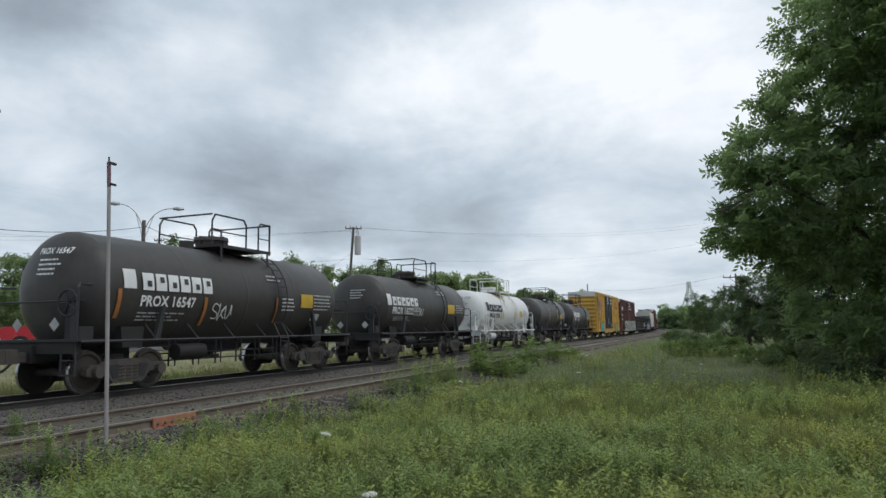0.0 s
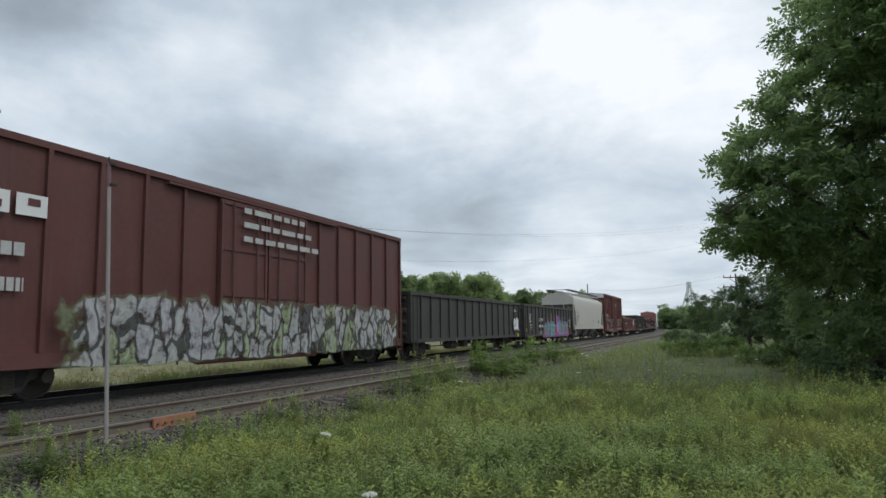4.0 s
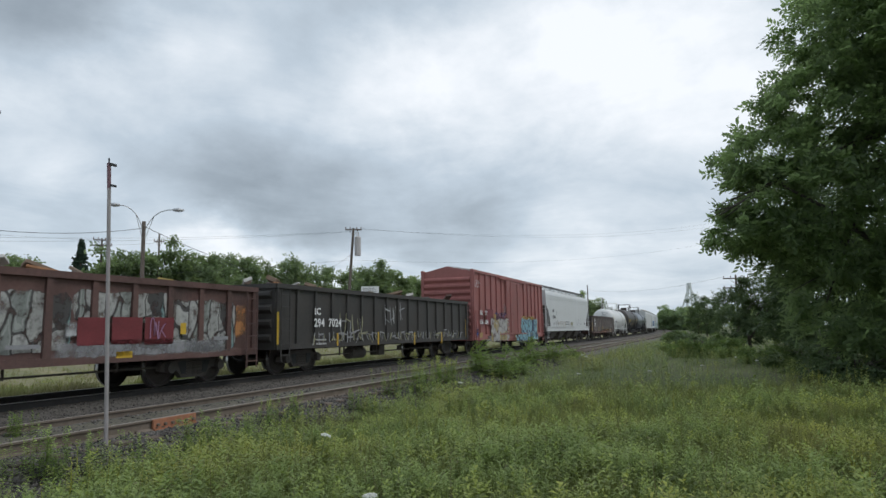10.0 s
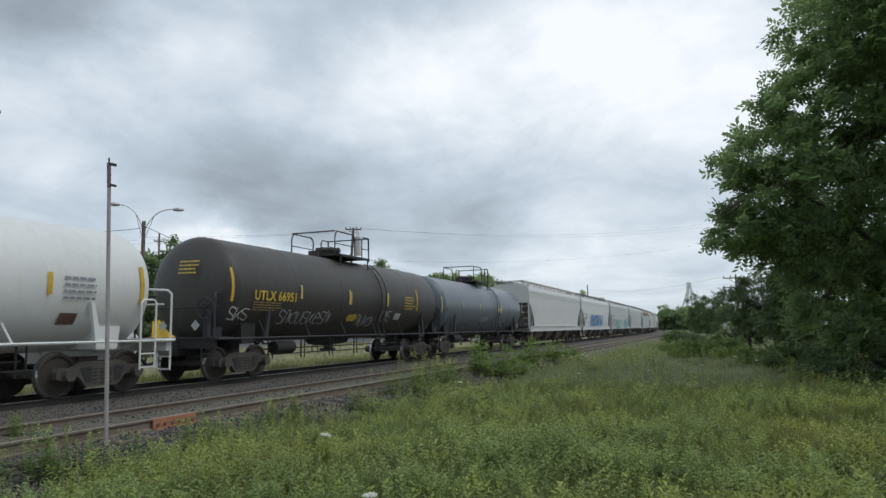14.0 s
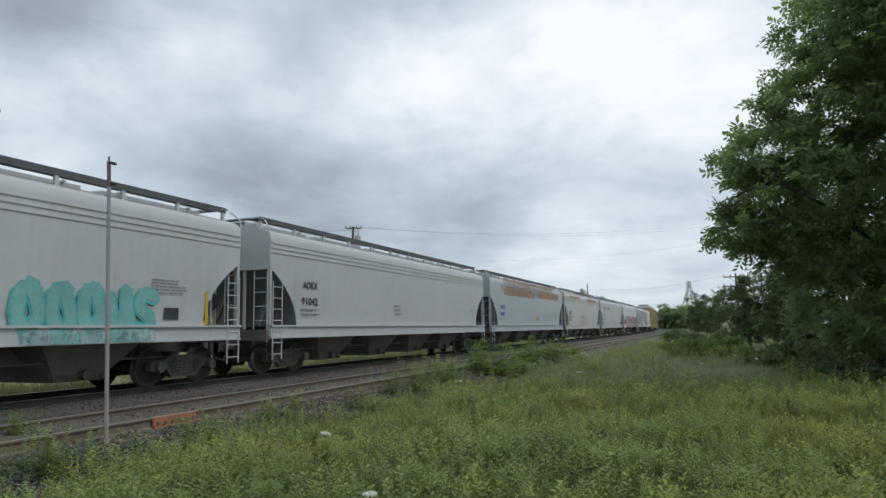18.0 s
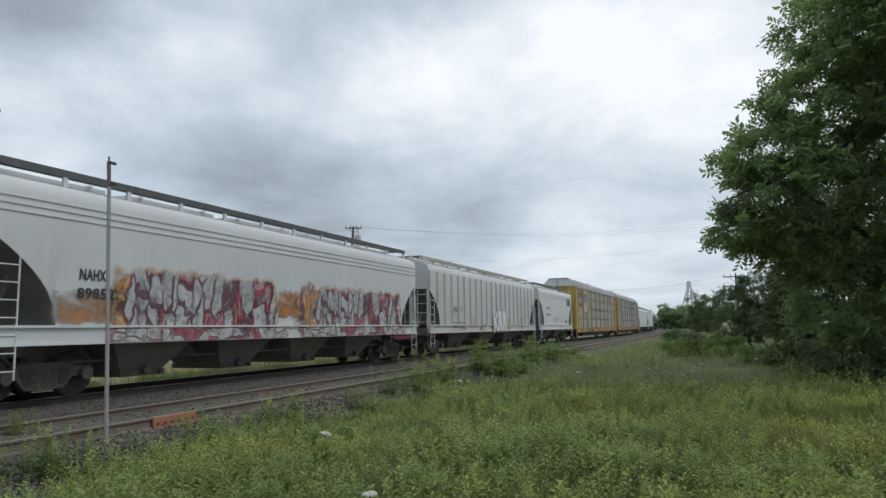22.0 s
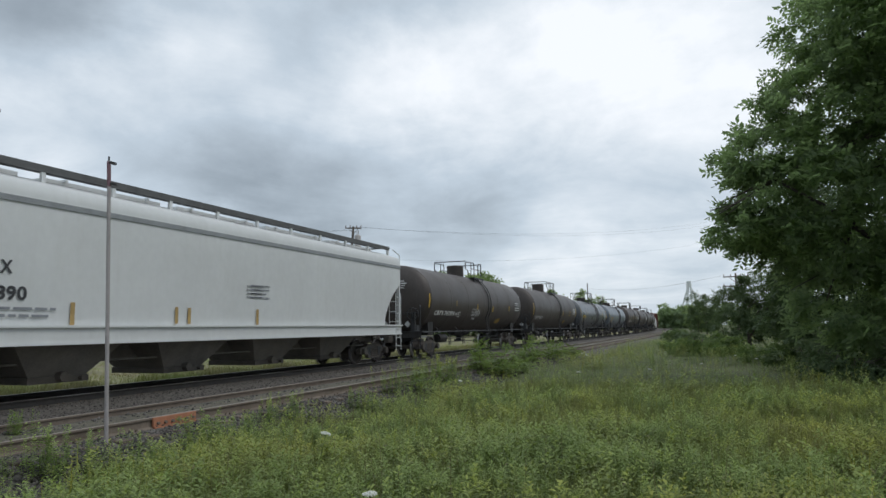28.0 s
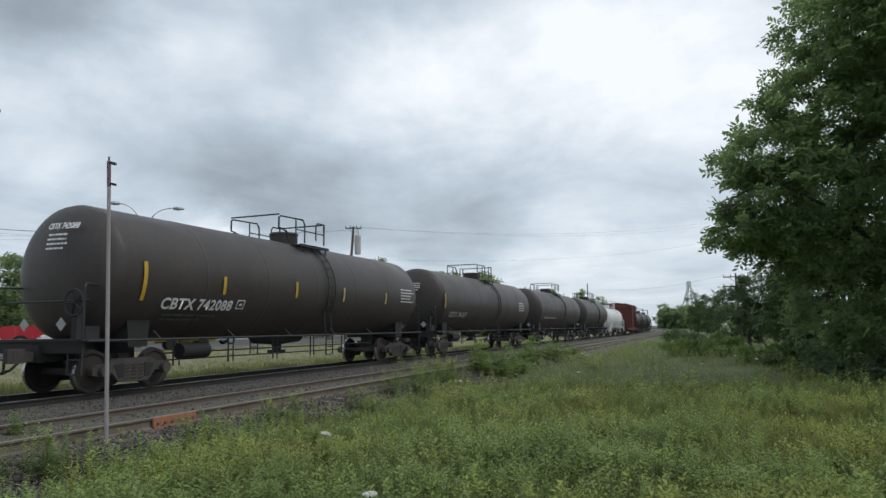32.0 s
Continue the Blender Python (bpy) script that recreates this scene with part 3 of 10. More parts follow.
            rod(bm, (x, sy * 1.47, zr), (x - 0.06, sy * 1.27, zr + 0.2) if dome == "low" else (x, sy * min(1.3, rad * 0.8), zc - rad * 0.55), 0.022, 5)
        part("side_rail", bm, trim, car)
    bm = bmesh.new()
    rod(bm, (-tc + 1.4, -0.62, 0.78), (tc - 1.6, -0.62, 0.78), 0.022, 5)
    rod(bm, (-tc + 1.4, -0.5, 0.6), (tc - 1.4, -0.7, 0.6), 0.02, 5)
    for i in range(6):
        x = -tc + 1.7 + (2 * tc - 3.4) * i / 5
        rod(bm, (x, -0.62, 0.45), (x, -0.62, zc - rad * 0.8), 0.025, 5)
        rod(bm, (x + 0.22, -0.62, 0.45), (x + 0.22, -0.62, zc - rad * 0.8), 0.02, 5)
    part("brake_rigging", bm, BLACK_IRON, car)
    bm = bmesh.new()
    rod(bm, (0.0, 0, zc - rad + 0.05), (0.0, 0, 0.62), 0.2, 12, 0.14)
    box(bm, 0, 0, 0.62, 0.42, 0.42, 0.12)
    lathe_x(bm, [(-1.4, 0.0), (-1.2, 0.24), (-0.2, 0.3), (0.2, 0.3), (1.2, 0.24), (1.4, 0.0)], 14, zc - rad + 0.06)
    part("bottom_outlet", bm, BLACK_IRON if trim is BLACK_IRON else trim, car)
    # hand brake, reservoir and pipes at the car's rear end
    bm = bmesh.new()
    for k in range(16):
        a, b = k * math.pi / 8, (k + 1) * math.pi / 8
        rod(bm, (-he - 0.2, -0.95 + 0.28 * math.cos(a), 1.95 + 0.28 * math.sin(a)), (-he - 0.2, -0.95 + 0.28 * math.cos(b), 1.95 + 0.28 * math.sin(b)), 0.022, 5)
    for k in range(5):
        a = k * math.pi / 2.5
        rod(bm, (-he - 0.2, -0.95, 1.95), (-he - 0.2, -0.95 + 0.28 * math.cos(a), 1.95 + 0.28 * math.sin(a)), 0.016, 5)
    part("brake_wheel", bm, trim, car)
    part("brake_stand", boxes([(-he - 0.12, -0.95, 1.6, 0.12, 0.16, 0.9), (-he + 0.25, -0.85, 1.32, 0.36, 0.3, 0.28)]), trim, car)
    bm = bmesh.new()
    rod(bm, (-tc + 1.75, -0.75, 0.82), (-tc + 2.75, -0.75, 0.82), 0.2, 12)
    part("air_reservoir", bm, frame_mat, car, smooth=True)
    for sx in (-1, 1) if trim is not BLACK_IRON else ():
        bm = bmesh.new()
        x = sx * (he - 0.55)
        path(bm, [(x - 0.22, -1.5, 0.5), (x - 0.22, -1.5, 2.0), (x - 0.15, -1.5, 2.07), (x + 0.15, -1.5, 2.07), (x + 0.22, -1.5, 2.0), (x + 0.22, -1.5, 0.5)], 0.024)
        for z in (0.55, 0.85):
            rod(bm, (x - 0.22, -1.5, z), (x + 0.22, -1.5, z), 0.02, 5)
        part("corner_step", bm, trim, car)
    for k, (y, z) in enumerate(((-0.75, 1.5), (0.35, 1.5))):
        for size, coat, dx in ((0.15, OFFWHITE, 0.0), (0.125, OFFWHITE, 0.006)):
            vs = [(-he - 0.33 - dx, y + a * size, z + b * size) for a, b in ((-1, 0), (0, -1), (1, 0), (0, 1))]
            part("placard", mesh_from("placard", vs, [(0, 1, 2, 3)], coat), None, car, "small diamond placard")
    # manway with its platform and railing
    long_car = dome == "low"
    mw = -0.42 if long_car else 0.0
    bm = bmesh.new()
    if long_car:
        for sy in (-1, 1):
            for k in range(4):
                box(bm, mw + 1.05, sy * (0.7 + 0.1 * k), top - 0.14, 1.75, 0.07, 0.03)
            box(bm, mw + 1.05, sy * 1.06, top - 0.16, 1.75, 0.04, 0.09)
            for x in (mw + 0.3, mw + 1.8):
                rod(bm, (x, sy * 1.02, top - 0.13), (x, sy * 1.0, zc + rad * 0.74), 0.03, 5)
    else:
        box(bm, mw + 0.45, 0, top + 0.07, 2.2, 1.9, 0.04)
        for sy in (-0.95, 0.95):
            box(bm, mw + 0.45, sy, top + 0.05, 2.2, 0.05, 0.09)
            for x in (mw - 0.7, mw + 1.4):
                rod(bm, (x, sy, top + 0.05), (x, sy * 1.02, zc + rad * 0.72), 0.03, 5)
    part("dome_platform", bm, trim, car)
    bm = bmesh.new()
    if hood:
        rod(bm, (mw, 0, top - 0.05), (mw, 0, top + 0.52), 0.62, 20)
        rod(bm, (mw, 0, top + 0.52), (mw, 0, top + 0.6), 0.66, 20, 0.5)
    elif long_car:
        tall = 0.3 if lid else 0.5
        rod(bm, (mw + lid, 0, top - 0.05), (mw + lid, 0, top + tall), 0.47, 22)
        rod(bm, (mw + lid, 0, top + tall - 0.01), (mw + lid, 0, top + tall + 0.05), 0.5, 22, 0.46)
        rod(bm, (mw + lid - 0.5, 0.1, top + tall - 0.04), (mw + lid - 0.4, 0.1, top + tall + 0.02), 0.03, 6)
        rod(bm, (mw + 0.95, 0.15, top - 0.05), (mw + 0.95, 0.15, top + 0.12), 0.13, 10)
    else:
        rod(bm, (mw, 0, top - 0.05), (mw, 0, top + 0.3), 0.42, 18, 0.44)
        rod(bm, (mw, 0, top + 0.3), (mw, 0, top + 0.4), 0.5, 18, 0.46)
        for k in range(8):
            a = k * math.pi / 4
            rod(bm, (mw + 0.44 * math.cos(a), 0.44 * math.sin(a), top + 0.22), (mw + 0.44 * math.cos(a), 0.44 * math.sin(a), top + 0.42), 0.04, 5)
        rod(bm, (mw - 1.0, 0, top - 0.05), (mw - 1.0, 0, top + 0.2), 0.2, 12)
        rod(bm, (mw + 0.8, 0.15, top - 0.05), (mw + 0.8, 0.15, top + 0.18), 0.13, 10)
    part("manway", bm, HATCH_DARK if trim is BLACK_IRON else trim, car, smooth=True)
    bm = bmesh.new()
    x0, x1, zr = (mw - 0.85, mw + 1.84, top + 0.72) if long_car else (mw - 1.05, mw + 1.55, top + (0.9 if dome == "tall" else 0.75))
    xa, xb = (mw + 0.62, mw + 1.32) if long_car else (mw + 0.42, mw + 1.0)
    for sy in (-0.92, 0.92):
        if long_car:
            path(bm, [(x0 + 0.5, sy, top - 0.05), (x0 + 0.42, sy, top + 0.22), (x0, sy, top + 0.3), (x0, sy, zr - 0.1), (x0 + 0.1, sy, zr - 0.04), (xa - 0.12, sy, zr), (xa, sy, zr - 0.15), (xa, sy, top - 0.05)], 0.026)
            rod(bm, (mw + 0.1, sy, zr), (mw + 0.1, sy, top - 0.05), 0.024, 5)
            rod(bm, (mw + 0.1, sy, top + 0.36), (x1, sy, top + 0.36), 0.02, 5)
        else:
            path(bm, [(x0, sy, top + 0.08), (x0, sy, zr - 0.18), (x0 + 0.12, sy, zr), (mw + 0.3, sy, zr + 0.0), (xa, sy, zr - 0.15), (xa, sy, top + 0.1)], 0.026)
            rod(bm, (x0, sy, (top + zr) / 2), (xa, sy, (top + zr) / 2), 0.018, 5)
            rod(bm, (xb, sy, (top + zr) / 2), (x1, sy, (top + zr) / 2), 0.018, 5)
        path(bm, [(xb, sy, top + 0.1), (xb, sy, zr - 0.12), (xb + 0.1, sy, zr), (x1, sy, zr), (x1, sy, top - 0.02)], 0.026)
    for x in (x0, x1):
        rod(bm, (x, -0.92, zr), (x, 0.92, zr), 0.026, 5)
    part("dome_railing", bm, trim, car)
    for sy in (-1, 1):
        bm = bmesh.new()
        lx, off = (mw + 1.24, 0.06) if long_car else (mw + 1.55, 0.12)
        pts = []
        for k in range(9):
            a = radians(58) - k / 8 * radians(88)
            pts.append(((rad + off) * math.cos(a), zc + (rad + off) * math.sin(a)))
        pts += [(1.52, 1.1), (1.52, 0.5)]
        for k in (-0.21, 0.21):
            path(bm, [(lx + k, sy * y, z) for y, z in pts], 0.022)
        for y, z in pts[1:]:
            rod(bm, (lx - 0.21, sy * y, z), (lx + 0.21, sy * y, z), 0.018, 5)
        for k in range(1, 3):
            z = 0.5 + k * 0.25
            rod(bm, (lx - 0.21, sy * 1.52, z), (lx + 0.21, sy * 1.52, z), 0.018, 5)
        part("side_ladder", bm, trim, car)
    # reflectors and markings
    sm = stripe_mat or YELLOW
    for fx, z0, h in stripes:
        part("reflector", wrapped(plate_mesh(0.1, h, sm), rad + 0.012, zc, fx * half, z0), None, car, "yellow reflective strip")
    for fx, z0, body, size, mat in marks:
        part("lettering", wrapped(letters(body, size, mat, size * 0.012), rad + 0.03, zc, fx * half, z0), None, car, "stencilled reporting mark")
    for fx, z0, w, h, rows, mat, back in panels:
        if back is not None:
            part("data_panel", wrapped(plate_mesh(w, h, back), rad + 0.010, zc, fx * half, z0), None, car)
        if rows:
            part("small_print", wrapped(bars_mesh(w * 0.9, h * 0.9, rows, mat, int(abs(fx) * 97) + rows), rad + 0.022, zc, fx * half, z0), None, car, "unreadable lines of print")
    add_truck(car, -tc)
    add_truck(car, tc)
    add_couplers(car, he + 0.2)
    SHAPES.append(("tank", half, rad, zc))
    return car


# ---- covered hoppers ----
BOARD_DARK = material("grimy_grating", (0.12, 0.12, 0.12), 0.7, 0.2, vary=0.2, scale=3)
BOARD_PALE = material("weathered_pale_grating", (0.42, 0.38, 0.33), 0.7, vary=0.15, scale=2)


def hopper_car(xl, xr, paint, label, eave=4.25, crown=4.5, cut=3.15, slope=1.4, sill=1.08, round_side=0.12, bays=4, ribs=0, lines=True, sill_paint=None,
               marks=(), panels=(), board_z=None, stripes=(), bead=False):
    """A covered hopper with slant-cut ends, roof hatches and a running board."""
    xc, half = (xl + xr) / 2, (xr - xl) / 2
    car = new_car("covered_hopper", xc, label, "hopper car")
    w = 1.5
    # half section from the sill up to the ridge
    sect = [(w - 0.02, sill + 0.36), (w, sill + 0.9), (w, eave - 0.9), (w, eave - 0.3), (w - 0.25 * round_side, eave - 0.12), (w - round_side, eave - 0.01), (0.75, crown - 0.06), (0.0, crown)]

    def low(x):
        d = half - abs(x)
        return sill + 0.36 + (cut - sill - 0.36) * math.sqrt(max(0.0, 1 - d / slope))

    xs = [-half] + [-half + slope * (1 - (1 - k / 8) ** 2) for k in range(1, 9)]
    n_mid = 8
    xs += [-half + slope + (2 * half - 2 * slope) * k / n_mid for k in range(1, n_mid)]
    xs += [-x for x in xs[8::-1]]
    bm = bmesh.new()
    rows = []
    for x in xs:
        lo = low(x)
        ring = []
        for y, z in sect:
            ring.append((y, max(z, lo)))
        full = [(-y, z) for y, z in ring] + [(y, z) for y, z in ring[-2::-1]]
        rows.append([bm.verts.new((x, y, z)) for y, z in full])
    for a, b in zip(rows, rows[1:]):
        for i in range(len(a) - 1):
            bm.faces.new((a[i], b[i], b[i + 1], a[i + 1]))
        # the slope sheet gets the colour darkened for shade
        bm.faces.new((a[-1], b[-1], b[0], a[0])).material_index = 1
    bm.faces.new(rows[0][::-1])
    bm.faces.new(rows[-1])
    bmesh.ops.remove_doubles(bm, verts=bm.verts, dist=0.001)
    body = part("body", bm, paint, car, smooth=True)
    body.data.materials.append(HOP_SLOPE_SHADE)
    if lines:
        for sy in (-1, 1):
            for dz in (0.36, 0.5, 0.64):
                bm = bmesh.new()
                zz = eave - dz
                box(bm, 0, sy * (w + 0.002), zz, 2 * half - 0.05, 0.04, 0.03)
                part("side_bead", bm, paint, body)
    if bead:
        for sy in (-1, 1):
            part("side_bead", boxes([(0, sy * (w + 0.002), eave - 0.42, 2 * half - 0.05, 0.05, 0.11)]), GREY_IRON, body, "grey seam below the eave")
    if ribs:
        for sy in (-1, 1):
            for k in range(ribs + 1):
                x = -half + 0.06 + (2 * half - 0.12) * k / ribs
                lo = low(x) + 0.02
                bm = bmesh.new()
                box(bm, x, sy * (w + 0.035), (lo + eave - 0.3) / 2, 0.07, 0.09, eave - 0.3 - lo)
                part("side_rib", bm, paint, car)
    sp = sill_paint or paint
    for sy in (-1, 1):
        bm = bmesh.new()
        box(bm, 0, sy * (w - 0.01), sill + 0.19, 2 * half, 0.1, 0.38)
        box(bm, 0, sy * (w + 0.03), sill + 0.36, 2 * half, 0.14, 0.05)
        box(bm, 0, sy * (w + 0.01), sill + 0.02, 2 * half, 0.12, 0.05)
        part("side_sill", bm, sp, car)
    # ends: slope sheets' frames, posts, ladders
    for sx in (-1, 1):
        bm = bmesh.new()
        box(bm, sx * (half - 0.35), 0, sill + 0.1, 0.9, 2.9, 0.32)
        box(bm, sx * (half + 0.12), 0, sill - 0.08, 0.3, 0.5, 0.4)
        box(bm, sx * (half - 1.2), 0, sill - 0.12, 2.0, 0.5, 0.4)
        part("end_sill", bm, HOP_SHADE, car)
        for sy in (-1, 1):
            bm = bmesh.new()
            box(bm, sx * (half - 0.05), sy * (w - 0.06), (sill + cut) / 2 + 0.1, 0.09, 0.1, cut - sill + 0.1)
            part("corner_post", bm, sp, car)
            bm = bmesh.new()
            ladder(bm, sx * (half - 0.3), sy * (w + 0.05), sill - 0.62, 2.75, 0.46, n=7, r=0.014)
            path(bm, [(sx * (half - 0.02), sy * (w - 0.02), cut), (sx * (half + 0.05), sy * (w - 0.05), eave + 0.1), (sx * (half - 0.1), sy * (w - 0.3), eave + 0.34)], 0.022)
            part("corner_ladder", bm, sp, car)
            bm = bmesh.new()
            box(bm, sx * (half - 0.85), sy * 0.8, (sill + cut) / 2 + 0.2, 0.1, 0.1, cut - sill - 0.1, 0, -sx * 0.5)
            part("end_brace", bm, HOP_SHADE, car)
        bm = bmesh.new()
        ladder(bm, sx * (half + 0.05), -1.2, sill - 0.1, cut - 0.1, 0.46, True, 5, 0.014)
        for y in (-0.55, 0.55):
            box(bm, sx * (half - 0.05), y, (sill + cut) / 2 + 0.15, 0.06, 0.08, cut - sill)
        box(bm, sx * (half + 0.02), 0, cut, 0.06, 2.8, 0.09)
        part("end_frame", bm, sp, car)
    bm = bmesh.new()
    rod(bm, (-half - 0.12, 0.55, 2.2), (-half - 0.16, 0.55, 2.2), 0.28, 14)
    part("brake_wheel", bm, BLACK_IRON, car)
    # bays and gates
    tc = half - 1.55
    inner = tc - 1.05
    for k in range(bays):
        x = -inner + (k + 0.5) * 2 * inner / bays
        hw = inner / bays * 0.88
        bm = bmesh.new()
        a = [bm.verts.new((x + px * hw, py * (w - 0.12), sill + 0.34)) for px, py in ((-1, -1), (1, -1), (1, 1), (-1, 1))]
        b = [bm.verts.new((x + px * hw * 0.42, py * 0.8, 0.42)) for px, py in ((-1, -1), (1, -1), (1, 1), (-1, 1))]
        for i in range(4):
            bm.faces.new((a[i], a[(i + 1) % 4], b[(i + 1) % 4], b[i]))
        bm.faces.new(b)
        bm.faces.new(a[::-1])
        bay = part("hopper_bay", bm, HOP_SHADE, car, "grimy discharge bay, shade in its colour")
        bm = bmesh.new()
        box(bm, x, 0, 0.36, hw * 0.9, 1.7, 0.14)
        rod(bm, (x + 0.5, -0.95, 0.36), (x + 0.5, 0.95, 0.36), 0.05, 6)
        rod(bm, (x, -1.0, 0.42), (x, -0.6, 0.42), 0.11, 8)
        part("outlet_gate", bm, STEEL_DARK, bay)
    bm = bmesh.new()
    box(bm, 0, 0, 0.86, 2 * tc, 0.4, 0.34)
    rod(bm, (-tc, -0.8, 0.7), (tc, -0.8, 0.7), 0.025, 5)
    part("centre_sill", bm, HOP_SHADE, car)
    # running board, hatches
    bz = board_z or crown + 0.17
    for sy in (-1, 1):
        bm = bmesh.new()
        box(bm, 0, sy * 0.78, bz, 2 * half - 0.15, 0.5, 0.04)
        box(bm, 0, sy * 1.02, bz - 0.03, 2 * half - 0.15, 0.04, 0.15)
        part("running_board", bm, BOARD_PALE if paint is HOP_CREAM else BOARD_DARK, car, "steel grating")
        npost = max(6, round(half * 2 / 1.75))
        for k in range(npost + 1):
            x = -half + 0.15 + (2 * half - 0.3) * k / npost
            bm = bmesh.new()
            box(bm, x, sy * 1.0, (eave + 0.02 + bz) / 2, 0.09, 0.07, bz - eave - 0.02)
            part("board_post", bm, paint, car)
    for k in range(5):
        x = -half * 0.8 + half * 1.6 * k / 4
        bm = bmesh.new()
        box(bm, x, 0, crown + 0.06, half * 0.34, 0.62, 0.16)
        for q in (-0.3, 0.3):
            box(bm, x + q * half * 0.4, 0, crown + 0.15, 0.06, 0.8, 0.05)
        part("roof_hatch", bm, paint, car)
    for sx in (-1, 1):
        part("end_walkway", boxes([(sx * (half - 0.14), 0, bz, 0.28, 2.1, 0.035)]), GREY_IRON, car)
    face = -(w + (0.085 if ribs else 0.012))
    for x, z, body_text, size, mat in marks:
        sign(car, letters(body_text, size, mat, size * 0.012, 1.05), -half + x, face, z, "lettering", "stencilled reporting mark")
    for x, z, pw, ph, rows_n, mat, back in panels:
        if back is not None:
            sign(car, plate_mesh(pw, ph, back, 1, 1), -half + x, face + 0.002, z, "data_panel")
        if rows_n:
            sign(car, bars_mesh(pw, ph, rows_n, mat, int(x * 7)), -half + x, face - 0.003, z, "small_print", "unreadable lines of print")
    for x, z, h, mat in stripes:
        sign(car, plate_mesh(0.11, h, mat, 1, 1), -half + x, face - 0.004, z, "reflector", "yellow reflective strip")
    for sx in (-1, 1):
        add_truck(car, sx * tc)
    add_couplers(car, half + 0.1)
    SHAPES.append(("hopper", half, 0.09 + w if ribs else w + 0.006))
    return car


# ---- boxcars ----
def boxcar(xl, xr, paint, label, top=5.15, sill=0.75, posts=14, door=(0.48, 0.70), door_mat=None, doors=2, belts=(0.33, 0.66), end_cap=None, marks=(), panels=(), roof_peak=0.1,
           corrugated_door=False, stripes=()):
    xc, half = (xl + xr) / 2, (xr - xl) / 2
    car = new_car("boxcar", xc, label, "boxcar")
    w = 1.47
    bm = bmesh.new()
    prof = [(-w, sill + 0.25), (-w, top - 0.12), (0, top - 0.02 + roof_peak), (w, top - 0.12), (w, sill + 0.25)]
    a = [bm.verts.new((-half, y, z)) for y, z in prof]
    b = [bm.verts.new((half, y, z)) for y, z in prof]
    for i in range(5):
        bm.faces.new((a[i], a[(i + 1) % 5], b[(i + 1) % 5], b[i]))
    bm.faces.new(a[::-1])
    bm.faces.new(b)
    part("body", bm, paint, car)
    galv = material("galvanised_roof", (0.45, 0.44, 0.42), 0.5, 0.4, vary=0.15)
    for sy in (-1, 1):
        part("eave_rail", boxes([(0, sy * (w + 0.02), top - 0.09, 2 * half + 0.06, 0.12, 0.14)]), paint, car)
        bm = bmesh.new()
        v = [(-0.06, sy * w, top - 0.02), (0.06, sy * w, top - 0.02), (0.06, 0, top + roof_peak + 0.04), (-0.06, 0, top + roof_peak + 0.04)]
        lo = [bm.verts.new((p[0], p[1], p[2] - 0.03)) for p in v]
        hi = [bm.verts.new(p) for p in v]
        bm.faces.new(hi)
        for i in range(4):
            bm.faces.new((lo[i], lo[(i + 1) % 4], hi[(i + 1) % 4], hi[i]))
        rib = finish(bm, "roof_rib", galv)
        for k in range(14):
            part("roof_rib", rib, None, car, "", pose(-half + (k + 0.5) * 2 * half / 14, 0, 0))
    d0, d1 = -half + door[0] * 2 * half, -half + door[1] * 2 * half
    for sy in (-1, 1):
        for k in range(posts + 1):
            x = -half + 0.05 + (2 * half - 0.1) * k / posts
            if d0 - 0.1 < x < d1 + 0.1:
                continue
            bm = bmesh.new()
            box(bm, x, sy * (w + 0.035), (sill + 0.3 + top - 0.15) / 2, 0.1, 0.09, top - sill - 0.45)
            part("side_post", bm, paint, car)
        for fz in belts:
            z = sill + fz * (top - sill)
            for mid, span in (((-half + d0) / 2, d0 + half), ((half + d1) / 2, half - d1)):
                part("side_belt", boxes([(mid, sy * (w + 0.02), z, span, 0.06, 0.1)]), paint, car)
        bm = bmesh.new()
        box(bm, 0, sy * (w + 0.02), sill + 0.14, 2 * half, 0.1, 0.28)
        prism(bm, [(d0 - 1.2, sill), (d1 + 1.2, sill), (d1 + 0.6, sill - 0.16), (d0 - 0.6, sill - 0.16)], sy * (w - 0.02), sy * (w + 0.05))
        part("side_sill", bm, paint, car)
        for zt in (sill + 0.28, top - 0.22):
            part("door_track", boxes([((d0 + d1) / 2, sy * (w + 0.1), zt, (d1 - d0) * 1.9, 0.09, 0.06)]), paint, car)
        for k in range(doors):
            wd = (d1 - d0) / doors
            xm = d0 + (k + 0.5) * wd
            bm = bmesh.new()
            box(bm, xm, sy * (w + 0.06), (sill + 0.32 + top - 0.26) / 2, wd - 0.05, 0.1, top - sill - 0.58)
            dr = part("door", bm, door_mat or paint, car, "closed sliding door")
            if corrugated_door:
                for j in range(16):
                    z = sill + 0.5 + j * (top - sill - 0.9) / 15
                    part("door_rib", boxes([(xm, sy * (w + 0.115), z, wd - 0.22, 0.05, 0.09)]), door_mat or paint, dr)
            else:
                for q in (-0.5, 0.5):
                    part("door_post", boxes([(xm + q * (wd - 0.16), sy * (w + 0.12), (sill + top) / 2, 0.09, 0.05, top - sill - 0.65)]), door_mat or paint, dr)
                for j in range(4):
                    z = sill + 0.4 + j * (top - sill - 0.75) / 3
                    part("door_rib", boxes([(xm, sy * (w + 0.115), z, wd - 0.3, 0.05, 0.1)]), door_mat or paint, dr)
            for q in (-0.25, 0.25):
                bm = bmesh.new()
                rod(bm, (xm + q * wd, sy * (w + 0.16), sill + 0.35), (xm + q * wd, sy * (w + 0.16), top - 0.3), 0.025, 5)
                part("lock_rod", bm, door_mat or paint, dr)
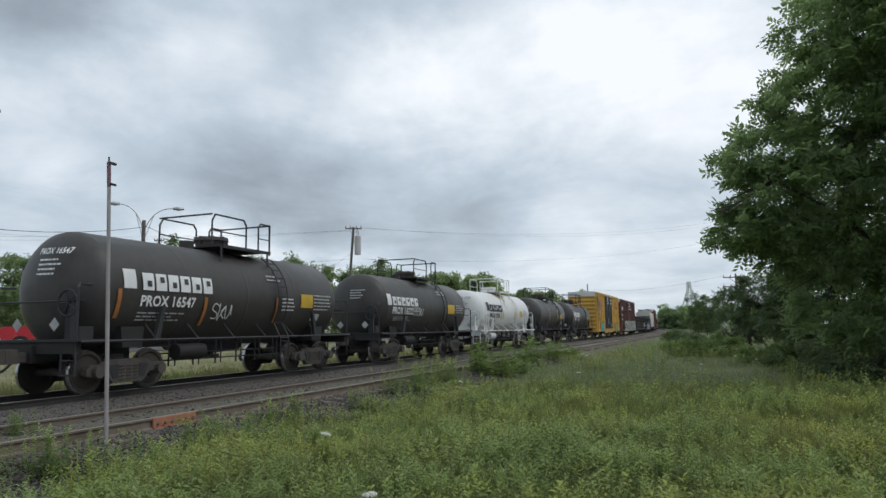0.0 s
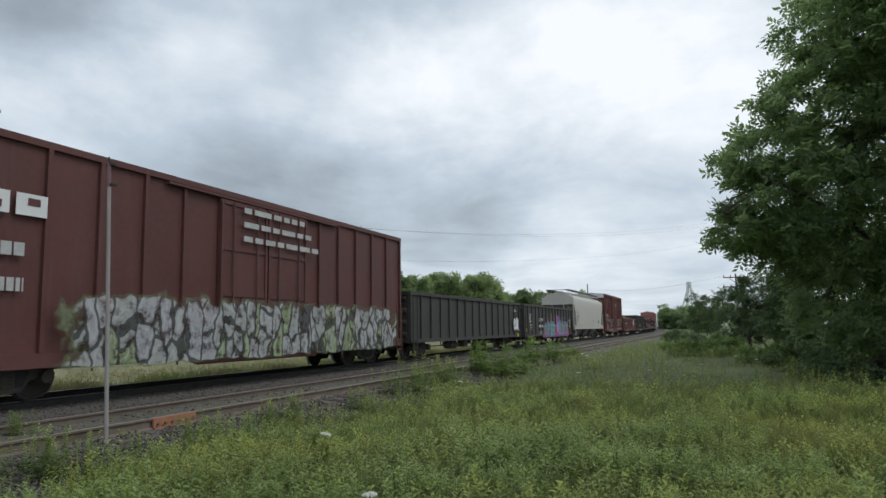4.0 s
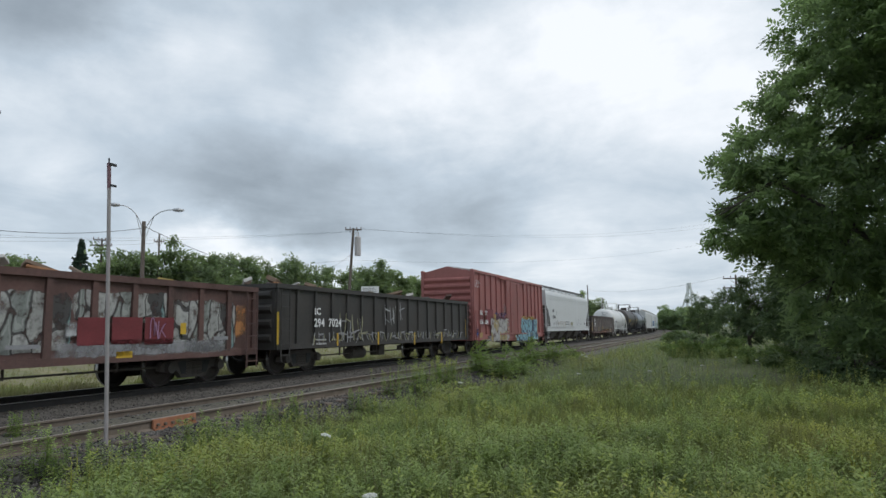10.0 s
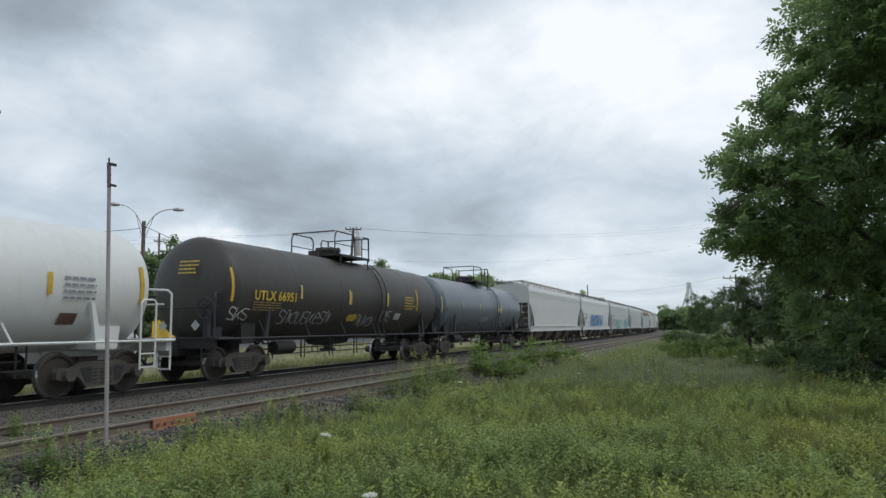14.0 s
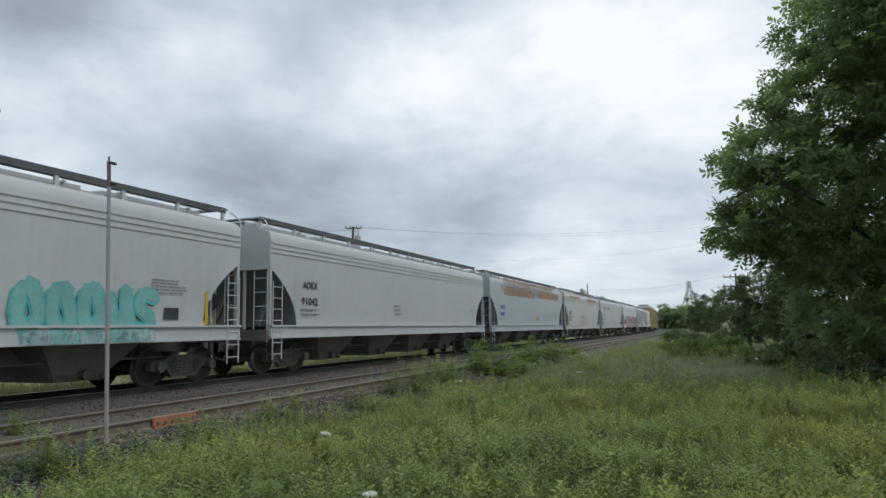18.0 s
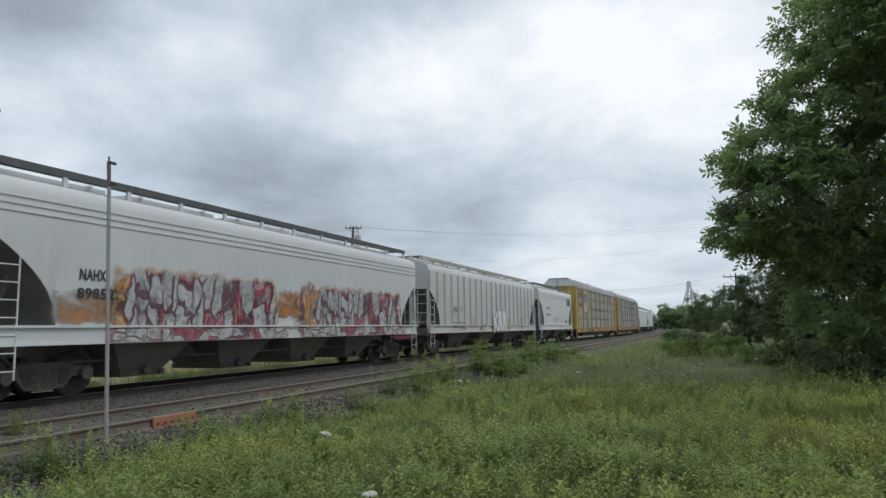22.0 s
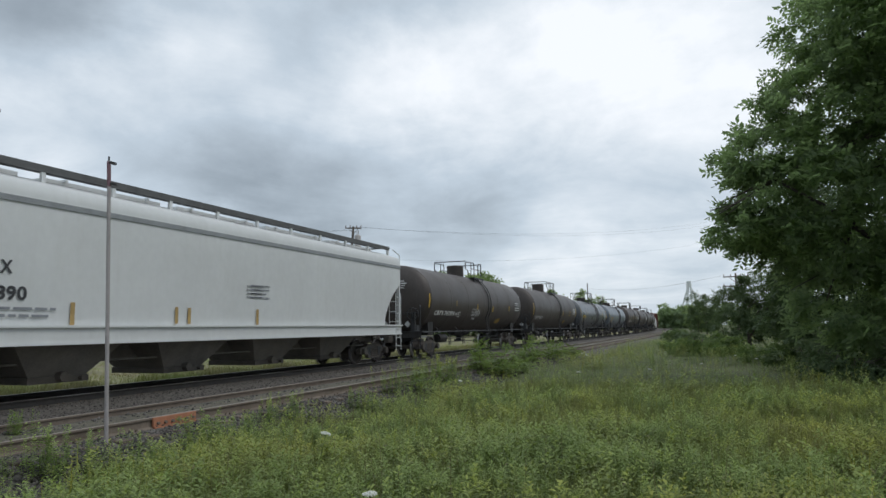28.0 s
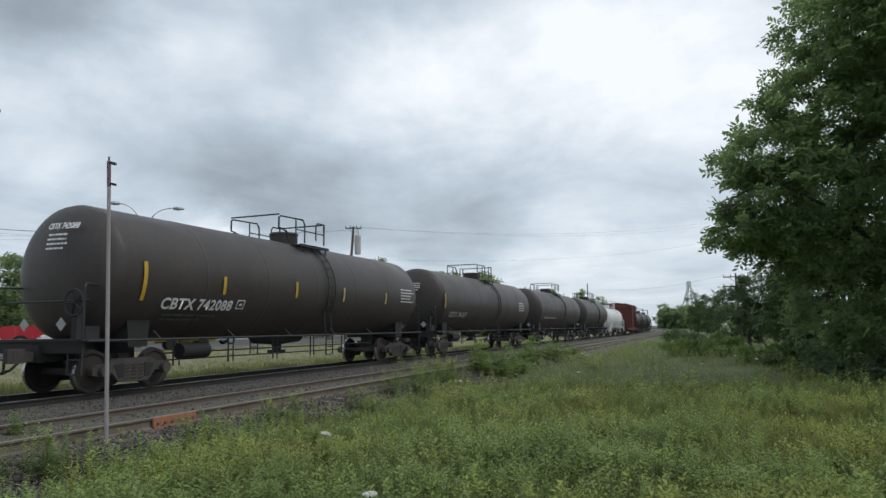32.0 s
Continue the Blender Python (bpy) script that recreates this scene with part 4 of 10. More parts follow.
            part("lock_handle", boxes([(xm, sy * (w + 0.13), sill + 1.5, 0.3, 0.05, 0.1)]), door_mat or paint, dr)
    for sx in (-1, 1):
        nc = 9
        for k in range(nc):
            z = sill + 0.45 + k * (top - sill - 1.0) / (nc - 1)
            bm = bmesh.new()
            prism_pts = [(sx * half, z - 0.16), (sx * (half + 0.11), z - 0.03), (sx * (half + 0.11), z + 0.05), (sx * half, z + 0.14)]
            prism(bm, prism_pts, -w + 0.12, w - 0.12)
            part("end_corrugation", bm, paint, car)
        bm = bmesh.new()
        for sy in (-1, 1):
            box(bm, sx * (half + 0.02), sy * (w - 0.04), (sill + top) / 2, 0.1, 0.12, top - sill)
        box(bm, sx * (half + 0.03), 0, sill + 0.12, 0.16, 2 * w, 0.3)
        part("end_frame", bm, paint, car)
        if end_cap:
            bm = bmesh.new()
            box(bm, sx * (half + 0.06), 0, top - 0.25, 0.14, 2 * w, 0.5)
            part("end_cap", bm, end_cap, car, "pale unpainted end panel")
        bm = bmesh.new()
        box(bm, sx * (half + 0.25), 0, sill + 0.35, 0.5, 1.9, 0.05)
        path(bm, [(sx * (half + 0.45), -0.95, sill + 0.35), (sx * (half + 0.45), -0.95, sill + 1.3), (sx * (half + 0.45), 0.95, sill + 1.3), (sx * (half + 0.45), 0.95, sill + 0.35)], 0.02)
        part("crossover_platform", bm, paint, car)
        for sy in (-1, 1):
            bm = bmesh.new()
            ladder(bm, sx * (half - 0.32), sy * (w + 0.14), sill - 0.35, sill + 1.6, 0.44)
            part("corner_ladder", bm, paint, car)
    tc = half - 2.1
    bm = bmesh.new()
    box(bm, 0, 0, 0.9, 2 * half, 0.5, 0.4)
    for sx in (-1, 1):
        box(bm, sx * tc, 0, 0.93, 0.4, 2.5, 0.24)
    rod(bm, (-tc, -0.9, 0.62), (tc, -0.9, 0.62), 0.025, 5)
    for k in range(5):
        x = -tc * 0.7 + tc * 1.4 * k / 4
        rod(bm, (x, -0.9, 0.5), (x, -0.9, 1.0), 0.025, 5)
    part("underframe", bm, STEEL_DARK, car)
    face = -(w + 0.015)
    for x, z, t, size, mat in marks:
        sign(car, letters(t, size, mat, size * 0.014, 1.1), -half + x, face, z, "lettering", "stencilled reporting mark")
    for x, z, pw, ph, rows_n, mat, back in panels:
        f = face - (0.175 if d0 + half < x < d1 + half else 0.0)
        if back is not None:
            sign(car, plate_mesh(pw, ph, back, 1, 1), -half + x, f, z, "data_panel")
        if rows_n:
            sign(car, bars_mesh(pw, ph, rows_n, mat, int(x * 7)), -half + x, f - 0.004, z, "small_print", "unreadable lines of print")
    for x, z, h, mat in stripes:
        sign(car, plate_mesh(0.12, h, mat, 1, 1), -half + x, face - 0.1, z, "reflector", "yellow reflective strip")
    for sx in (-1, 1):
        add_truck(car, sx * tc)
    add_couplers(car, half + 0.25)
    SHAPES.append(("boxcar", half, w + 0.085, d0, d1))
    return car


# ---- gondolas ----
RUST_ORANGE = material("orange_scrap_paint", (0.4, 0.16, 0.05), 0.8, vary=0.25, scale=3, dirt=0.5, dirt_col=(0.22, 0.13, 0.08))
MACHINE_PAINT = material("dull_yellow_scrap_paint", (0.4, 0.3, 0.09), 0.75, vary=0.2, scale=3, dirt=0.4, dirt_col=(0.25, 0.17, 0.1))


def gondola(xl, xr, paint, label, top=2.7, sill=0.72, posts=15, post_mat=None, marks=(), panels=(), stripes=(), load=0, stripe_z=None, chord_mat=None, belly=0.0, shift=0.0):
    xc, half = (xl + xr) / 2, (xr - xl) / 2
    car = new_car("gondola_car", xc, label, "gondola car")
    w = 1.45
    for sy in (-1, 1):
        bm = bmesh.new()
        box(bm, 0, sy * (w - 0.02), (sill + top) / 2, 2 * half, 0.05, top - sill)
        part("side_wall", bm, paint, car)
        bm = bmesh.new()
        box(bm, 0, sy * w, top, 2 * half + 0.1, 0.2, 0.14)
        part("top_chord", bm, chord_mat or paint, car)
        bm = bmesh.new()
        box(bm, 0, sy * (w + 0.02), sill + 0.08, 2 * half, 0.12, 0.16)
        part("side_sill", bm, paint, car)
        if belly:
            bm = bmesh.new()
            prism(bm, [(-half + 5.2, sill + 0.02), (half - 5.2, sill + 0.02), (half - 6.2, sill - belly), (-half + 6.2, sill - belly)], sy * (w - 0.06), sy * (w + 0.06))
            part("belly_plate", bm, paint, car, "deep plate below the side sill")
        for k in range(posts + 1):
            x = -half + 0.08 + (2 * half - 0.16) * k / posts + (shift if 0 < k < posts else 0.0)
            bm = bmesh.new()
            prism(bm, [(x - 0.09, sill + 0.1), (x + 0.09, sill + 0.1), (x + 0.07, top - 0.06), (x - 0.07, top - 0.06)], sy * (w + 0.0), sy * (w + 0.072))
            part("side_post", bm, post_mat or paint, car)
    for sx in (-1, 1):
        bm = bmesh.new()
        box(bm, sx * half, 0, (sill + top) / 2, 0.06, 2 * w, top - sill)
        box(bm, sx * half, 0, top, 0.2, 2 * w + 0.1, 0.14)
        part("end_wall", bm, paint, car)
        for k in range(4):
            z = sill + 0.35 + k * (top - sill - 0.6) / 3
            bm = bmesh.new()
            prism(bm, [(sx * half, z - 0.17), (sx * (half + 0.14), z - 0.04), (sx * (half + 0.14), z + 0.05), (sx * half, z + 0.15)], -w + 0.1, w - 0.1)
            part("end_corrugation", bm, paint, car)
        for sy in (-1, 1):
            bm = bmesh.new()
            ladder(bm, sx * (half - 0.3), sy * (w + 0.16), sill - 0.35, top - 0.1, 0.44)
            part("corner_ladder", bm, paint, car)
    bm = bmesh.new()
    box(bm, 0, 0, sill + 0.2, 2 * half, 2 * w, 0.08)
    part("floor_plate", bm, SCRAP, car)
    tc = half - 1.95
    bm = bmesh.new()
    box(bm, 0, 0, 0.88, 2 * half, 0.5, 0.36)
    for sx in (-1, 1):
        box(bm, sx * tc, 0, 0.93, 0.4, 2.4, 0.24)
    for k in range(7):
        box(bm, -tc + 1.2 + (2 * tc - 2.4) * k / 6, 0, 0.84, 0.14, 2.7, 0.2)
    rod(bm, (-tc, -1.0, 0.5), (tc, -1.0, 0.5), 0.025, 5)
    for k in range(4):
        x = -tc * 0.6 + tc * 1.2 * k / 3
        rod(bm, (x, -1.0, 0.46), (x, -1.0, 0.9), 0.03, 5)
        rod(bm, (x + 0.3, -1.0, 0.46), (x + 0.3, -1.0, 0.9), 0.03, 5)
    part("underframe", bm, STEEL_DARK, car)
    bm = bmesh.new()
    rod(bm, (-3.20, -0.95, 0.5), (-2.16, -0.95, 0.5), 0.21, 14)
    for q in (0.25, 0.75):
        box(bm, -3.20 + q * 1.04, -0.95, 0.68, 0.06, 0.4, 0.3)
    part("air_reservoir", bm, STEEL_DARK, car, "grimy brake air reservoir")
    part("brake_valve", boxes([(-0.86, -0.95, 0.55, 0.5, 0.4, 0.4), (-1.11, -0.95, 0.62, 0.2, 0.24, 0.24)]), STEEL_DARK, car, "cast brake valve")
    if load:
        rnd = random.Random(load)
        bm = bmesh.new()
        for k in range(200):
            x = rnd.uniform(-half + 0.5, half - 0.5)
            box(bm, x, rnd.uniform(-0.85, 0.85), top - 0.45 + rnd.uniform(0.0, 0.42), rnd.uniform(0.2, 1.1), rnd.uniform(0.1, 0.6), rnd.uniform(0.03, 0.25), rnd.uniform(-0.5, 0.5), rnd.uniform(-0.3, 0.3))
        box(bm, 0, 0, (sill + top) / 2, 2 * half - 0.3, 2 * w - 0.3, top - sill - 0.5)
        tagged(part("scrap_load", bm, SCRAP, car, "rusty mixed scrap metal load"), kind="stuff")
        for k in range(16):
            bm = bmesh.new()
            x = rnd.uniform(-half + 0.6, half - 0.6)
            box(bm, 0, 0, 0, rnd.uniform(0.4, 1.5), rnd.uniform(0.1, 0.5), rnd.uniform(0.04, 0.16))
            bmesh.ops.bevel(bm, geom=bm.edges[:], offset=0.012, segments=1, affect="EDGES")
            part("scrap_piece", bm, (SCRAP, RUST, HOP_TAN, GON_RUST, SCRAP, MACHINE_PAINT)[k % 6], car, "", pose(x, rnd.uniform(-0.9, 0.3), top + rnd.uniform(-0.02, 0.2), rnd.uniform(-25, 25), rnd.uniform(-22, 22), rnd.uniform(-70, 70)))
        if load == 3:
            bm = bmesh.new()
            rod(bm, (-0.15, -0.5, top - 0.3), (-0.15, -0.5, top + 0.42), 0.6, 14, 0.2)
            part("scrap_drum", bm, RUST_ORANGE, car, "crushed orange drum", smooth=True)
            bm = bmesh.new()
            rod(bm, (1.0, -0.9, top - 0.12), (1.0, -0.55, top - 0.08), 0.42, 16)
            part("scrap_tyre", bm, STEEL_DARK, car, "worn tyre on the scrap")
            bm = bmesh.new()
            prism(bm, [(-7.75, top - 0.02), (-6.9, top - 0.02), (-7.0, top + 0.2), (-7.2, top + 0.25), (-7.5, top + 0.12)], -0.95, -0.4)
            part("scrap_plate", bm, MACHINE_PAINT, car, "bent ochre plate on the scrap")
            part("scrap_plank", boxes([(-3.0, -0.9, top + 0.17, 1.6, 0.18, 0.06, 0.3, 0.12)]), RACK_BUFF, car, "pale plank on the scrap")
            part("scrap_beam", boxes([(2.66, -0.8, top + 0.2, 1.2, 0.2, 0.1)]), MACHINE_PAINT, car, "yellow beam on the scrap")
    face = -(w + 0.012)
    for x, z, t, size, mat in marks:
        sign(car, letters(t, size, mat, size * 0.014, 1.1), -half + x, face, z, "lettering", "stencilled reporting mark")
    for x, z, pw, ph, rows_n, mat, back in panels:
        if back is not None:
            sign(car, plate_mesh(pw, ph, back, 1, 1), -half + x, face - 0.13, z, "data_panel")
        if rows_n:
            sign(car, bars_mesh(pw, ph, rows_n, mat, int(x * 7)), -half + x, face - 0.004, z, "small_print", "unreadable lines of print")
    for x, z, h, mat in stripes:
        sign(car, plate_mesh(0.12, h, mat, 1, 1), -half + x, face - 0.13, z, "reflector", "yellow reflective strip")
    for sx in (-1, 1):
        add_truck(car, sx * tc)
    add_couplers(car, half + 0.15)
    SHAPES.append(("gondola", half, w + 0.075))
    return car


# ---- autoracks ----
def autorack(xl, xr, label, post_mat, end_mat, sill_mat, emblem=None):
    xc, half = (xl + xr) / 2, (xr - xl) / 2
    car = new_car("autorack_car", xc, label, "autorack")
    w, base, eave, top = 1.5, 1.02, 5.1, 5.86
    bm = bmesh.new()
    arch = [(-w, eave), (-w + 0.16, eave + 0.34), (-0.95, top - 0.06), (0, top), (0.95, top - 0.06), (w - 0.16, eave + 0.34), (w, eave)]
    a = [bm.verts.new((-half - 0.1, y, z)) for y, z in arch]
    b = [bm.verts.new((half + 0.1, y, z)) for y, z in arch]
    for i in range(6):
        bm.faces.new((a[i], b[i], b[i + 1], a[i + 1]))
    bm.faces.new(a).material_index = 1
    bm.faces.new(b[::-1]).material_index = 1
    bm.faces.new((a[0], a[-1], b[-1], b[0]))
    roof = part("roof", bm, RACK_ROOF, car)
    roof.data.materials.append(HOP_WHITE)
    for sx in (-1, 1):
        part("end_seam", boxes([(sx * (half + 0.105), 0.1, eave + 0.35, 0.012, 0.05, 0.64)]), INK, roof)
        part("end_cap_edge", boxes([(sx * (half + 0.1), 0, top - 0.02, 0.1, 1.9, 0.06)]), INK, roof)
    for k in range(80):
        x = -half + (k + 0.5) * 2 * half / 80
        bm = bmesh.new()
        lift = [bm.verts.new((x + dx, y * 1.006, z + 0.014)) for dx in (-0.05, 0.05) for y, z in arch]
        n = len(arch)
        for i in range(n - 1):
            bm.faces.new((lift[i], lift[n + i], lift[n + i + 1], lift[i + 1]))
        part("roof_seam", bm, RACK_SEAM, roof)
    for k in range(9):
        x = -half + (k + 0.5) * 2 * half / 9
        for sy in (-1, 1):
            bm = bmesh.new()
            prism(bm, [(x - 0.09, eave - 0.26), (x + 0.09, eave - 0.26), (x + 0.11, eave + 0.04), (x - 0.11, eave + 0.04)], sy * (w - 0.02), sy * (w + 0.075))
            part("roof_tab", bm, RACK_ROOF, roof)
    nrow = 4
    sides = [-half + v * 2 * half / 28.1 for v in (1.27, 4.07, 6.08, 8.94, 11.9, 14.88, 17.88, 20.94, 23.5, 26.83)]
    px0, bay_w = sides[0], 2.8
    row_h = (eave - 0.1 - base - 0.1) / nrow
    bm = bmesh.new()
    steps = 15
    prof = []
    for k in range(steps):
        z0 = -row_h / 2 + 0.03 + (row_h - 0.06) * k / steps
        hgt = (row_h - 0.06) / steps
        prof += [(0.0, z0), (-0.015, z0 + hgt * 0.3), (-0.015, z0 + hgt * 0.55), (0.0, z0 + hgt * 0.85)]
    lo = [bm.verts.new((-bay_w / 2, y, z)) for y, z in prof]
    hi = [bm.verts.new((bay_w / 2, y, z)) for y, z in prof]
    for i in range(len(prof) - 1):
        bm.faces.new((lo[i], hi[i], hi[i + 1], lo[i + 1]))
    pm = finish(bm, "side_panel", RACK_STEEL)
    for sy in (-1, 1):
        for xa, xb in zip(sides, sides[1:]):
            for r in range(nrow):
                m = pose((xa + xb) / 2, sy * (w - 0.03), base + 0.1 + (r + 0.5) * row_h, 0, 0, 0 if sy < 0 else 180)
                part("side_panel", pm, None, car, "", m @ Matrix.Diagonal(((xb - xa) / bay_w, 1, 1, 1)))
        for x in sides:
            bm = bmesh.new()
            box(bm, x, sy * (w + 0.01), (base + eave) / 2, 0.17, 0.1, eave - base)
            prism(bm, [(x - 0.2, base), (x + 0.2, base), (x + 0.085, base + 0.6), (x - 0.085, base + 0.6)], sy * (w - 0.02), sy * (w + 0.075))
            prism(bm, [(x - 0.28, eave), (x + 0.28, eave), (x + 0.28, eave - 0.1), (x + 0.08, eave - 0.2), (x - 0.08, eave - 0.2), (x - 0.28, eave - 0.1)], sy * (w - 0.02), sy * (w + 0.075))
            post = part("side_post", bm, post_mat, car)
            for r in range(1, nrow):
                z = base + 0.1 + r * row_h
                part("hinge_bracket", boxes([(x, sy * (w + 0.07), z + q, 0.28, 0.03, 0.05) for q in (-0.09, 0.09)]), post_mat, post)
        bm = bmesh.new()
        box(bm, 0, sy * (w + 0.02), base - 0.14, 2 * half, 0.14, 0.34)
        box(bm, 0, sy * (w - 0.02), base + 0.06, 2 * half, 0.12, 0.08)
        part("side_sill", bm, sill_mat, car)
        for k in range(9):
            part("sill_reflector", boxes([(-half + 1 + (2 * half - 2) * k / 8, sy * (w + 0.1), base - 0.13, 0.5 + 0.5 * (k % 3 == 0), 0.01, 0.16)]), YELLOW, car)
        bm = bmesh.new()
        box(bm, 0, sy * w, eave - 0.05, 2 * half, 0.12, 0.12)
        part("eave_rail", bm, RACK_ROOF, car)
        for sx in (-1, 1):
            bm = bmesh.new()
            box(bm, sx * (half - 0.86), sy * (w - 0.03), (base + eave) / 2, 0.92, 0.07, eave - base - 0.1)
            part("end_side_panel", bm, end_mat, car)
            bm = bmesh.new()
            box(bm, sx * (half - 0.32), sy * (w - 0.06), (base + eave) / 2, 0.16, 0.16, eave - base)
            box(bm, sx * (half - 0.02), sy * (w - 0.1), (base + eave) / 2, 0.12, 0.12, eave - base)
            ladder(bm, sx * (half - 0.14), sy * (w + 0.03), base - 0.6, eave, 0.34)
            part("corner_ladder", bm, end_mat, car)
    for sx in (-1, 1):
        for k in range(6):
            y0, y1 = -1.3 + k * 2.6 / 6, -1.3 + (k + 1) * 2.6 / 6
            part("end_door_leaf", boxes([(sx * (half - 0.05 - 0.09 * (k % 2)), (y0 + y1) / 2, (base + eave + 0.1) / 2, 0.06, 0.42, eave - base - 0.1)]), end_mat, car, "folding steel end door leaf")
        part("door_lock_bar", boxes([(sx * (half + 0.0), -0.55, 3.55, 0.06, 0.9, 0.22)]), INK, car, "dark lock bar")
        bm = bmesh.new()
        box(bm, sx * (half + 0.2), 0, 0.95, 0.7, 2.4, 0.14)
        part("end_platform", bm, sill_mat, car)
    bm = bmesh.new()
    box(bm, 0, 0, 0.78, 2 * half, 0.9, 0.34)
    prism(bm, [(-half + 4.4, 0.86), (half - 4.4, 0.86), (half - 5.2, 0.34), (-half + 5.2, 0.34)], -1.2, 1.2)
    box(bm, 0, 0, base - 0.1, 2 * half, 2.9, 0.1)
    part("underframe", bm, STEEL_DARK, car)
    if emblem:
        emblem(car, px0, bay_w, w, base, eave)
    tc = half - 2.5
    for sx in (-1, 1):
        add_truck(car, sx * tc)
    add_couplers(car, half + 0.35)
    SHAPES.append(("autorack", half, w + 0.1))
    return car


# ---- ground, ballast, tracks ----
SOIL = material("grassy_soil", (0.10, 0.12, 0.045), 0.95, vary=0.3, scale=0.35, dirt=0.5, dirt_col=(0.11, 0.105, 0.045), bump=0.6, bump_scale=9)
MOWN = material("dry_mown_grass", (0.235, 0.21, 0.12), 0.95, vary=0.3, scale=0.5, dirt=0.75, dirt_col=(0.13, 0.165, 0.06), bump=0.5, bump_scale=14)
BALLAST = material("grey_ballast", (0.118, 0.106, 0.092), 0.95, vary=0.4, scale=6, dirt=0.4, dirt_col=(0.1, 0.09, 0.082), bump=0.9, bump_scale=26)
STONE = material("ballast_stone", (0.112, 0.102, 0.093), 0.9, vary=0.2, scale=8, island=0.6)
TIE = material("weathered_tie_wood", (0.13, 0.1, 0.08), 0.9, vary=0.3, scale=6, bump=0.5, bump_scale=30, obj_random=0.3)
RAIL_SIDE = material("rusty_rail_side", (0.185, 0.15, 0.12), 0.8, vary=0.22, scale=4, dirt=0.4, dirt_col=(0.13, 0.095, 0.07))
RAIL_SIDE_OILY = material("greasy_black_rail_side", (0.045, 0.041, 0.038), 0.7, vary=0.3, scale=4)
RAIL_HEAD = material("worn_rail_head", (0.4, 0.37, 0.34), 0.38, 0.7, vary=0.12, scale=5)
RAIL_HEAD_DULL = material("dull_rail_head", (0.3, 0.25, 0.21), 0.5, 0.5, vary=0.15, scale=5)
ORANGE_PAINT = material("orange_painted_joint_bar", (0.42, 0.185, 0.105), 0.8, vary=0.25, scale=9, dirt=0.6, dirt_col=(0.24, 0.11, 0.065))
ASPHALT = material("worn_asphalt", (0.11, 0.11, 0.11), 0.9, vary=0.15, scale=1.5, bump=0.3)


def ground_height(x, y):
    """Field, ditch edge, track bed and the flat beyond."""
    y -= shift(x)
    if 7.0 < y < 16.2:
        return -0.5
    h = GROUND + 0.05 * math.sin(x * 0.21 + y * 0.3) + 0.04 * math.sin(y * 0.9 - x * 0.13)
    if y <= 7.0:
        return h - 0.06 * max(0, min(1, (y - 4.5) / 2.5))
    rise = max(0.0, min(1.0, (y - 19.0) / 10.0))
    return -0.5 + 0.03 * math.sin(x * 0.2) + 0.75 * rise * rise * (3 - 2 * rise)


def build_ground():
    ys = [-7000, -1500, -400, -120, -50, -30] + [-22 + k for k in range(0, 30)] + [7.0, 7.05, 9, 12, 16.1, 16.25, 18, 19.5, 21, 22.5, 24, 25.5, 27, 28.5, 30, 45, 80, 200, 600, 2500]
    ys = sorted(set(ys))
    xs = [-600, -150, -60, -30, -15] + [-8 + k * 1.5 for k in range(0, 60)] + [92 + 14 * k for k in range(59)] + [1200, 2000, 3500]
    verts = [(x, y + shift(x), ground_height(x, y + shift(x))) for y in ys for x in xs]
    n = len(xs)
    faces = [(j * n + i, j * n + i + 1, (j + 1) * n + i + 1, (j + 1) * n + i) for j in range(len(ys) - 1) for i in range(n - 1)]
    me = mesh_from("ground", verts, faces, SOIL)
    me.materials.append(MOWN)
    for p in me.polygons:
        if p.center.y - shift(p.center.x) > 16.2:
            p.material_index = 1
    return tagged(new("ground", me), "green weedy field and dry mown grass", "ground", kind="structure")


build_ground()


def strip(name, prof, x0, x1, mat, label, dx=3.0):
    """A sheet with one section all along the tracks."""
    along = [x0 + (CURVE_X - x0) * i / max(1, int((CURVE_X - x0) / dx)) for i in range(int((CURVE_X - x0) / dx) + 1)] + [CURVE_X + 14.0 * k for k in range(1, int((x1 - CURVE_X) / 14.0) + 1)]
    verts = [(*bend(q, y)[:2], z) for q in along for y, z in prof]
    k = len(prof)
    faces = [(i * k + j, (i + 1) * k + j, (i + 1) * k + j + 1, i * k + j + 1) for i in range(len(along) - 1) for j in range(k - 1)]
    return tagged(new(name, mesh_from(name, verts, faces, mat)), label, "ballast", kind="structure")


strip("ballast_bed", [(6.45, -0.52), (6.9, -0.42), (7.4, -0.275), (7.72, -0.19), (8.08, -0.165), (8.16, -0.11), (9.58, -0.11), (9.66, -0.18), (10.1, -0.2), (10.6, -0.22), (11.7, -0.22), (12.1, -0.165), (12.72, -0.15), (12.83, -0.13), (14.25, -0.14), (14.35, -0.19), (14.9, -0.2), (15.3, -0.23), (16.4, -0.55)], -60, 900, BALLAST,
      "dark grey crushed stone ballast under the tracks", 60)

GAUGE_DIRT = material("packed_brown_dirt", (0.125, 0.112, 0.085), 0.95, vary=0.3, scale=3, dirt=0.5, dirt_col=(0.1, 0.105, 0.06), bump=0.9, bump_scale=20)
strip("siding_dirt", [(8.2, -0.125), (8.3, -0.095), (8.8, -0.085), (9.4, -0.1), (9.54, -0.125)], -60, 300, GAUGE_DIRT, "packed brown dirt filling the siding between its rails", 20)
